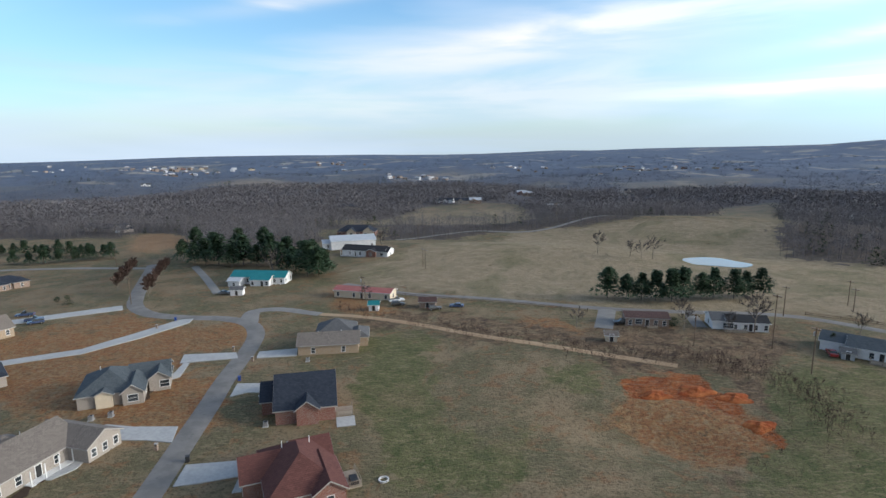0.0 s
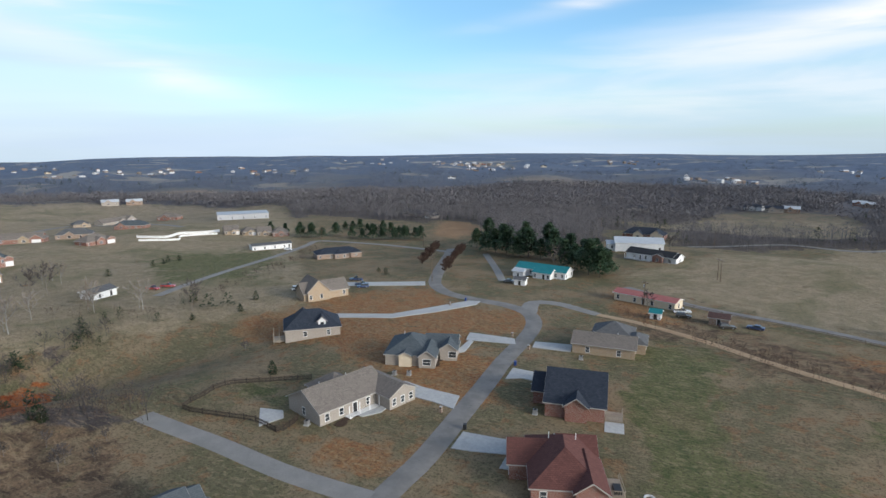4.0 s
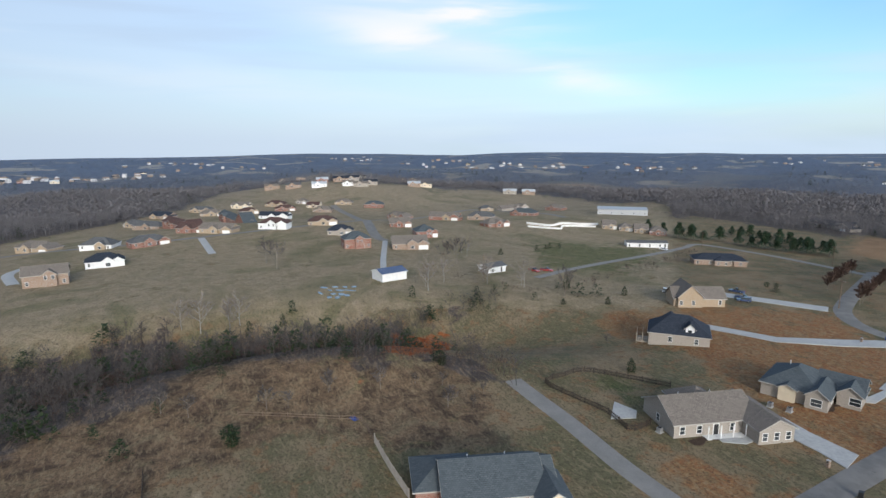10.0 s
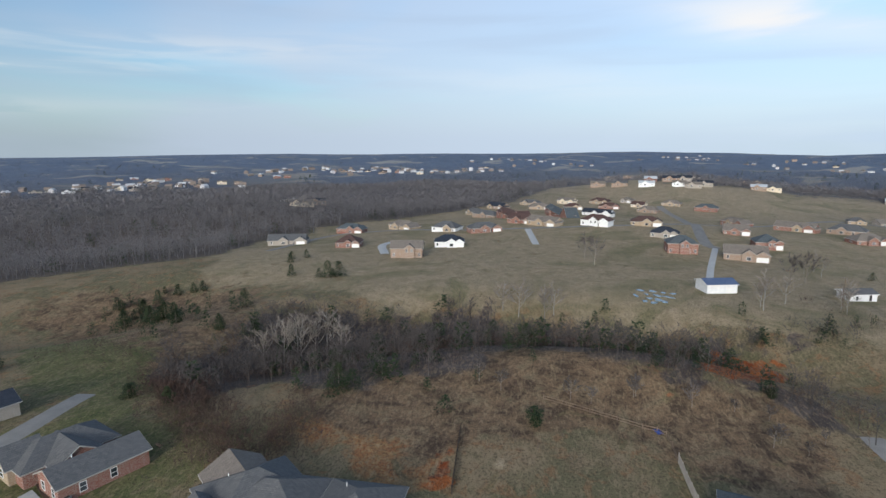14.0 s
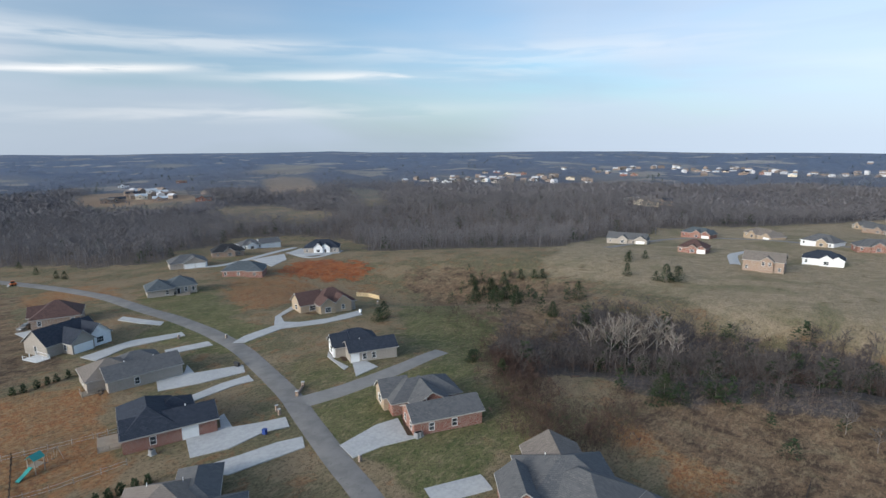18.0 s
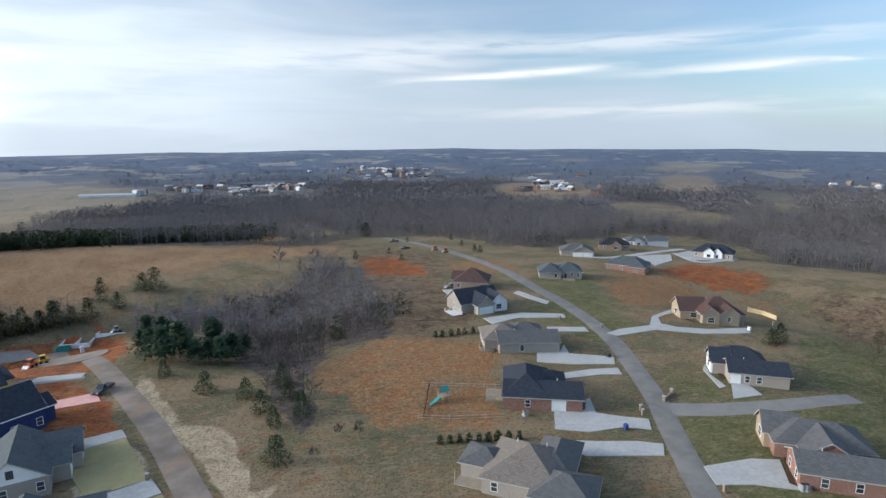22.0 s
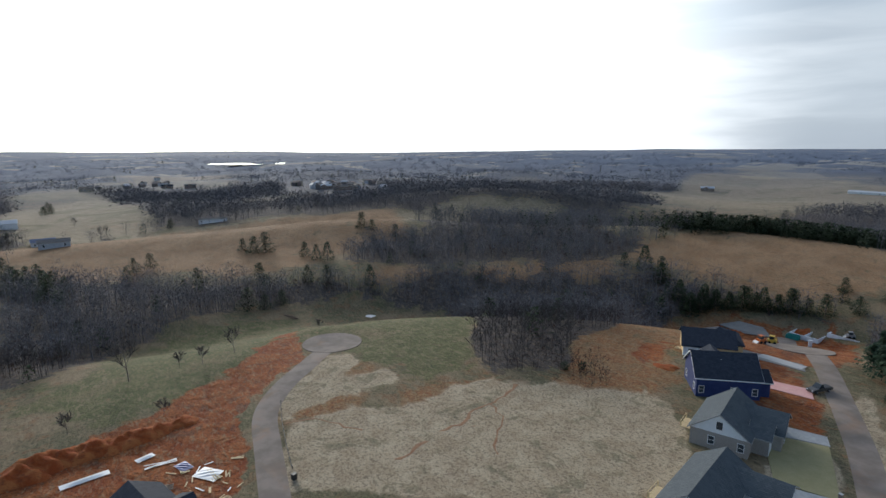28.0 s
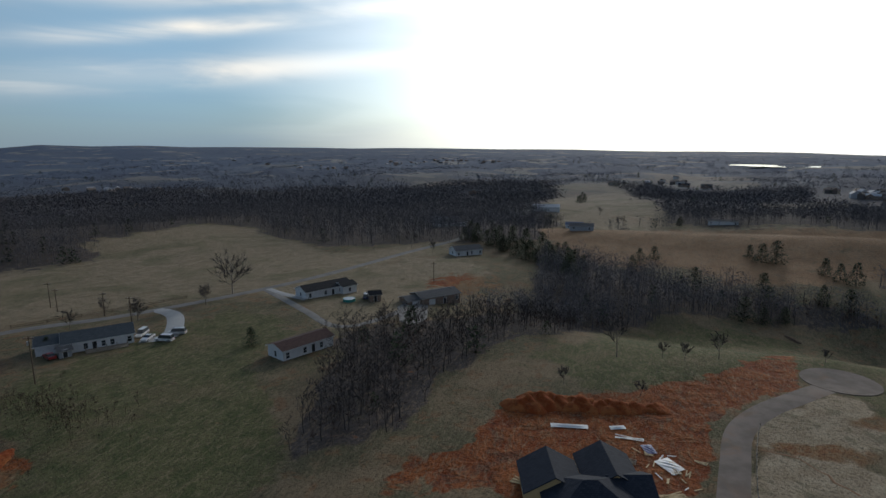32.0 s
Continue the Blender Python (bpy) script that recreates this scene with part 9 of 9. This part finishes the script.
def ac_unit(at):
    ob = thing("air_conditioner", "grey outdoor air conditioner unit", "air conditioner", at, 10, "air conditioners", lift=.05)
    part("case", Shape().box(-.42, -.42, .1, .42, .42, .95), STEEL, ob)
    part("fan_grille", Shape().tube((0, 0, .95), (0, 0, .99), .34, .34, 12), BLACKISH, ob)
    part("pad", Shape().box(-.55, -.55, -.1, .55, .55, .1), CONCRETE, ob)


for at in [(-33.2, -99.2), (-68.4, -67.8), (-67.8, -68.0)] + [(-72.5, 76.8), (-70.8, 105.1), (-67.7, 106.6)] + [(-34.9, 101.9), (-34.6, 135.7)]:
    ac_unit(at)

# ---- building sites ----
pad("slab_new", "fresh grey gravel house pad", [(79.0, -139.5), (64.6, -141.6), (61.8, -137.1), (75.8, -135.2)], GRAVEL, "slab")
pad("slab_pink", "pink-sheeted foundation pad", [(64.8, -123.8), (55.9, -127.3), (53.0, -122.4), (61.9, -119.8)], PINKBOARD, "slab")
pad("slab_gravel", "pale gravel foundation on clay", [(121.3, -198.3), (116.8, -203.5), (108.3, -204.9), (102.1, -199.2), (112.2, -198.1)], GRAVEL, "slab", .4)

round_pad("turning_circle", "mud-stained turning circle of the new street", (141.2, -50.4), 8.0, MUDDY)
GULLY = surf("gully_clay", (0.20, 0.09, 0.045), (0.30, 0.17, 0.09), 3, .4)
for line, w in (([(90.3, -72.1), (88.7, -67.1), (87.1, -61.6), (84.4, -55.7), (83.1, -49.7)], 1.2), ([(82.2, -45.6), (80.5, -42.9), (79.5, -40.1), (79.2, -38.3)], 1.4), ([(87.0, -65.0), (80.6, -61.7), (75.4, -56.4), (71.3, -54.2)], .8), ([(90.3, -72.1), (92.1, -74.7)], 2.0)):
    strip("erosion_gully", "narrow red gully washed into bare soil", line, w, GULLY, "gully", -.02, 1.5, jag=.45)
round_pad("turning_circle_north", "muddy turning circle at the street end", (73.9, -158.3), 8.5, MUDDY)


def foundation(A, B, deep):
    d = math.hypot(B[0] - A[0], B[1] - A[1])
    ob = thing("foundation_wall", "white concrete foundation walls under construction", "foundation", A, math.degrees(math.atan2(B[1] - A[1], B[0] - A[0])))
    t = .3
    for x0, y0, x1, y1 in ((0, 0, d, t), (0, deep - t, d, deep), (0, t, t, deep - t), (d - t, t, d, deep - t), (d * .5, t, d * .5 + t, deep * .6)):
        part("wall_panel", Shape().box(x0, y0, -.5, x1, y1, 1.6), WALL["wrap"], ob)
    for k in range(6):
        part("brace", Shape().tube((d * k / 5, -.6, -.2), (d * k / 5, .1, 1.6), .05, .05, 5), STEEL, ob)


foundation((99.8, -206.0), (90.2, -206.7), 12)
foundation((90.2, -212.2), (80.2, -211.7), 9)


def dumpster(label, at, turn, mat, w=4.0):
    ob = thing("dumpster", label, "dumpster", at, turn, lift=.1)
    s = Shape().box(-w / 2, -1.1, 0, w / 2, 1.1, .12)
    for b in ((-w / 2, -1.1, w / 2, -1.02), (-w / 2, 1.02, w / 2, 1.1), (-w / 2, -1.1, -w / 2 + .08, 1.1), (w / 2 - .08, -1.1, w / 2, 1.1)):
        s.box(b[0], b[1], .1, b[2], b[3], 1.5)
    part("tub", s, mat, ob)
    for k in range(5):
        part("rib", Shape().box(-w / 2 + w * k / 4 - .06, -1.17, .1, -w / 2 + w * k / 4 + .06, -1.1, 1.5), mat, ob)


dumpster("open teal dumpster on the building site", (97.6, -204.8), 190, TEAL)


def toilet(at):
    ob = thing("portable_toilet", "pale portable toilet on the building site", "portable toilet", at, 30, lift=.05)
    part("cabin", Shape().box(-.55, -.55, 0, .55, .55, 2.1), WALL["wrap"], ob)
    part("roof", wing_roof(-.5, -.5, .5, .5, 2.1, "gx", .2, .1, .08), WHITE, ob)
    part("door", Shape().box(-.4, -.6, .1, .4, -.55, 1.95), WHITE, ob)


toilet((90.6, -202.0))


def loader(label, at, turn, mat):
    ob = thing("skid_loader", label, "loader", at, turn, "site machines", lift=.15)
    part("body", Shape().box(-1.2, -.7, .3, .9, .7, 1.2), mat, ob)
    part("cab", Shape().box(-.5, -.6, 1.2, .6, .6, 2.1), GLASS, ob)
    part("cab_roof", Shape().box(-.6, -.65, 2.1, .7, .65, 2.2), mat, ob)
    for y in (-.78, .78):
        part("arm", Shape().tube((-1, y, 1.4), (1.4, y, .9), .09, .09, 6), mat, ob)
        for x in (-.75, .5):
            part("wheel", Shape().tube((x, y - .15, .35), (x, y + .15, .35), .38, .38, 10), RUBBER, ob)
    part("bucket", Shape().solid([(1.3, -.85, .75), (2.0, -.85, .25), (2.0, .85, .25), (1.3, .85, .75)], .35), STEEL, ob)


loader("yellow and black skid loader on clay", (79.7, -155.8), 20, YELLOW)
loader("orange machine on the building site", (80.8, -152.2), 70, ORANGE)
loader("orange excavator parked at the road end", (-49.2, -308.2), 10, ORANGE)
loader("rusty orange site machine by the road", (-53.6, -299.3), 5, ORANGE)
loader("dark site machine near the turning circle", (83.4, -213.1), 40, STEEL)


def turned(a, b):
    return math.degrees(math.atan2(b[1] - a[1], b[0] - a[0]))


def stack(label, at, turn, n, mat, long=3.6, name="lumber_stack"):
    ob = thing(name, label, name.replace("_", " "), at, turn, "building materials", lift=.05)
    g = random.Random(int(at[0] * 5))
    for k in range(n):
        y, z, a = (k % 5) * .24 - .5 + g.uniform(-.05, .05), (k // 5) * .08, g.uniform(-.12, .12) * long
        part("plank", Shape().solid([(-long / 2, y - a, z + .09), (long / 2, y + a, z + .09), (long / 2, y + a + .18, z + .09), (-long / 2, y - a + .18, z + .09)], .06), mat, ob)


stack("loose pale lumber scattered on clay", (80.1, 12.3), 70, 8, NEWWOOD)
stack("pile of new lumber beside the frame", (86.1, -4.9), 30, 14, NEWWOOD, 4.5)
stack("grey boards stacked beside the house", (91.7, -3.7), 80, 10, TIMBER, 3)
stack("scattered lumber on the clay ground", (83.1, -10.2), 120, 10, NEWWOOD, 4)
stack("white pipes on the clay bank", (99.3, -4.1), turned((99.3, -1.9), (99.3, -6.4)), 4, WHITE, 5)
stack("pile of pale boards on clay", (91.2, -10.9), 20, 8, NEWWOOD)
stack("boards stacked on the pale ground", (86.9, -125.6), 10, 10, NEWWOOD, 3)
stack("timber lying at the road end", (208.3, -59.7), 10, 10, POLEWOOD, 5)
stack("logs and boards in the grass", (210.7, -57.9), 20, 12, POLEWOOD, 6)


def sheet_pile(label, at, turn, w, d, mat):
    ob = thing("tarpaulin", label, "tarpaulin", at, turn, "building materials", lift=.1)
    s = Shape()
    n = 8
    for i in range(n):
        for j in range(n):
            q = [((a / n - .5) * w, (b / n - .5) * d, .25 * abs(math.sin(a * 2.1 + b)) * math.sin(math.pi * a / n) * math.sin(math.pi * b / n) + .03) for a, b in ((i, j), (i + 1, j), (i + 1, j + 1), (i, j + 1))]
            s.poly(*q)
    part("sheet", s, mat, ob)


sheet_pile("crumpled white plastic sheet on clay", (100.7, 6.8), turned((100.1, 9.5), (101.1, 3.7)), 7, 1.5, WHITE)
sheet_pile("white plastic sheet on the clay bank", (102.7, -2.0), turned((102.4, -0.5), (103.6, -3.5)), 3, 1.4, WHITE)
sheet_pile("blue and white tarpaulin on a pile", (96.3, -7.3), 20, 3, 2, BLUEPLASTIC)
sheet_pile("crumpled pale sheet among lumber", (91.9, -10.4), 40, 4, 3, WHITE)
sheet_pile("white sheet lying in the grass", (201.4, -88.5), 20, 4, 3, WHITE)
sheet_pile("small blue sheet on rough grass", (-101.1, 25.9), 20, 2, 1.2, BLUEPLASTIC)


# round paddling pool and spoil heaps
ob = thing("garden_pool", "round blue above-ground pool", "pool", (172.7, 89.3), 0)
part("pool_wall", Shape().tube((0, 0, -.3), (0, 0, 1.0), 2.2, 2.2, 20), TEAL, ob)
part("pool_water", Shape().tube((0, 0, 1.0), (0, 0, 1.02), 2.05, 2.05, 20), WATER, ob)
ob = thing("fire_ring", "ring of old tyre on the lawn", "tyre", (-10.1, 83.7), 0, lift=.05)
for k in range(10):
    a = k * .6283
    part("block", Shape().box(-.22, -.12, -.1, .22, .12, .2), WALL["block"], ob).matrix_basis = pose(.75 * math.cos(a), .75 * math.sin(a), 0, 0, 0, math.degrees(a) + 90)


def boat(at, turn):
    """A small speedboat on its trailer, bow along its own x."""
    ob = thing("speedboat", "white speedboat with a blue stripe on its trailer", "boat", at, turn, lift=.1)
    s = Shape()
    rows = [(-2.8, 1.05, .55, 1.35), (-1.0, 1.1, .5, 1.4), (1.0, 1.0, .55, 1.5), (2.3, .55, .8, 1.65), (3.1, .05, 1.3, 1.75)]
    for x, w, low, top in rows:
        s.v += [(x, -w, top), (x, -w * .8, (low + top) / 2 - .1), (x, 0, low), (x, w * .8, (low + top) / 2 - .1), (x, w, top), (x, 0, top + .06)]
    for k in range(len(rows) - 1):
        for j in range(6):
            a, b = k * 6, k * 6 + 6
            q = (j + 1) % 6
            s.f.append((a + j, a + q, b + q, b + j))
    s.f += [(0, 1, 2, 3, 4, 5), tuple(24 + i for i in (5, 4, 3, 2, 1, 0))]
    hull = part("hull", s, WHITE, ob)
    for y in (-1, 1):
        part("stripe", Shape().solid([(-2.8, y * 1.06, 1.2), (.9, y * 1.04, 1.32), (.9, y * .98, 1.32), (-2.8, y * 1.0, 1.2)], .22), BLUEPLASTIC, hull)
    part("windscreen", Shape().solid([(.2, -.8, 1.95), (.55, -.6, 1.6), (.55, .6, 1.6), (.2, .8, 1.95)], .05), GLASS, ob)
    part("seat", Shape().box(-1.4, -.7, 1.4, -.7, .7, 1.75), BLUEPLASTIC, ob)
    part("outboard_motor", Shape().box(-3.25, -.2, .6, -2.82, .2, 1.75), BLACKISH, ob)
    t = part("trailer_frame", Shape().box(-2.6, -.75, .38, 2.2, -.65, .48).box(-2.6, .65, .38, 2.2, .75, .48).box(-1.2, -.75, .36, -1.0, .75, .46).box(2.1, -.75, .38, 2.25, .75, .48).box(2.2, -.06, .38, 4.2, .06, .48), STEEL, ob)
    for y in (-1.05, 1.05):
        part("wheel", Shape().tube((-1.1, y - .1, .3), (-1.1, y + .1, .3), .3, .3, 10), RUBBER, t)


boat((-151.1, 161.0), 200)


def clay_mound(label, at, r, h, turn=0.0, long=1.4):
    """A loose spoil heap with a lumpy top."""
    g = random.Random(int(at[0] * 7 + at[1]))
    ph = [g.uniform(0, 6.28) for _ in range(4)]
    n, m = 28, 9
    s = Shape()
    c, q = math.cos(radians(turn)), math.sin(radians(turn))
    for i in range(m + 1):
        f = i / m
        for j in range(n):
            t = 2 * math.pi * j / n
            rr = r * f * (1 + .16 * math.sin(3 * t + ph[0]) + .1 * math.sin(5 * t + ph[1]))
            u, v = rr * long * math.cos(t), rr * math.sin(t)
            x, y = u * c - v * q, u * q + v * c
            z = h * (1 - f ** 1.6) * (1 + .3 * math.sin(u * 1.3 + ph[2]) * math.sin(v * 1.7 + ph[3])) + .22 * math.sin(u * 3.1 + ph[1]) * math.sin(v * 2.7) * (1 - f)
            s.v.append((x, y, z + ground_z(at[0] + x, at[1] + y) - ground_z(*at) - .12 * (f > .99)))
    for i in range(m):
        for j in range(n):
            k = (j + 1) % n
            s.f.append((i * n + j, (i + 1) * n + j, (i + 1) * n + k, i * n + k))
    me = s.mesh("clay_mound", HEAP)
    me.shade_smooth()
    ob = new("clay_mound", me)
    ob.matrix_world = pose(at[0], at[1], ground_z(*at))
    tagged(ob, label, "soil mound", "clay mounds")


bank_turn = turned((110.1, 13.0), (113.1, -9.1))
for p, r, h in zip([(106.8, 16.2), (109.3, 12.9), (109.8, 9.4), (110.0, 5.6), (110.0, 2.1), (110.9, -1.5), (111.9, -5.4), (113.1, -9.1)], (3.5, 3.8, 3.2, 3.6, 2.8, 3.2, 2.6, 2.4), (2.0, 2.2, 1.7, 2.0, 1.4, 1.7, 1.2, 1.0)):
    clay_mound("loose red clay spoil mound along the bank", p, r, h, bank_turn)
for p, r, h in zip([(45.5, 114.1), (54.7, 115.7), (61.6, 112.2), (60.6, 100.6)], (2.4, 3.0, 2.8, 2.4), (.5, .6, .6, .5)):
    clay_mound("low mound of scraped red clay in the field", p, r, h, 10)
for p, r, h in zip([(91.0, -137.5), (114.5, -197.3), (80.5, -111.4), (97.8, -211.3)], (2.4, 2.6, 2.2, 2.2), (.7, .8, .5, .8)):
    clay_mound("small red clay mound on the building lots", p, r, h, 30)
fence("low black silt fence beside the new street", [(111.4, -27.9), (103.3, -25.8), (91.6, -23.5), (86.1, -22.6)], .4, BLACKISH, 3, True)
strip("erosion_gully", "narrow washed-out track across the seeded slope", [(102.3, -26.2), (100.6, -31.8), (96.3, -34.8), (91.6, -37.5)], .8, GULLY, "gully", -.02, 1.5, jag=.4)
scraps = random.Random(9)
for p in [(94.1, -7.4), (91.4, -8.3), (91.2, -10.0), (94.7, -11.2), (89.4, -11.4), (87.6, -11.9), (90.1, -13.3), (94.2, -15.5), (87.9, -8.2), (87.0, -10.1), (94.9, -5.0), (95.1, -6.5), (90.5, -7.3), (85.4, -12.8), (85.7, -14.5), (93.9, -9.6)]:
    stack("scattered offcuts of pale lumber on clay", p, scraps.uniform(0, 180), scraps.choice((1, 2, 3)), scraps.choice((NEWWOOD, NEWWOOD, WHITE)), scraps.uniform(1.0, 2.2), "offcut")
car("red pickup truck parked beside the cottage", (-205.8, 136.6), 10, "red", "pickup")
car("blue pickup truck on the concrete drive", (-134.5, 178.6), 30, "blue", "pickup")
fence("long low white wall beside the estate", [(-352.3, 227.6), (-337.1, 245.5), (-347.6, 256.0), (-338.1, 278.7)], 1.4, WHITE, 3.0)
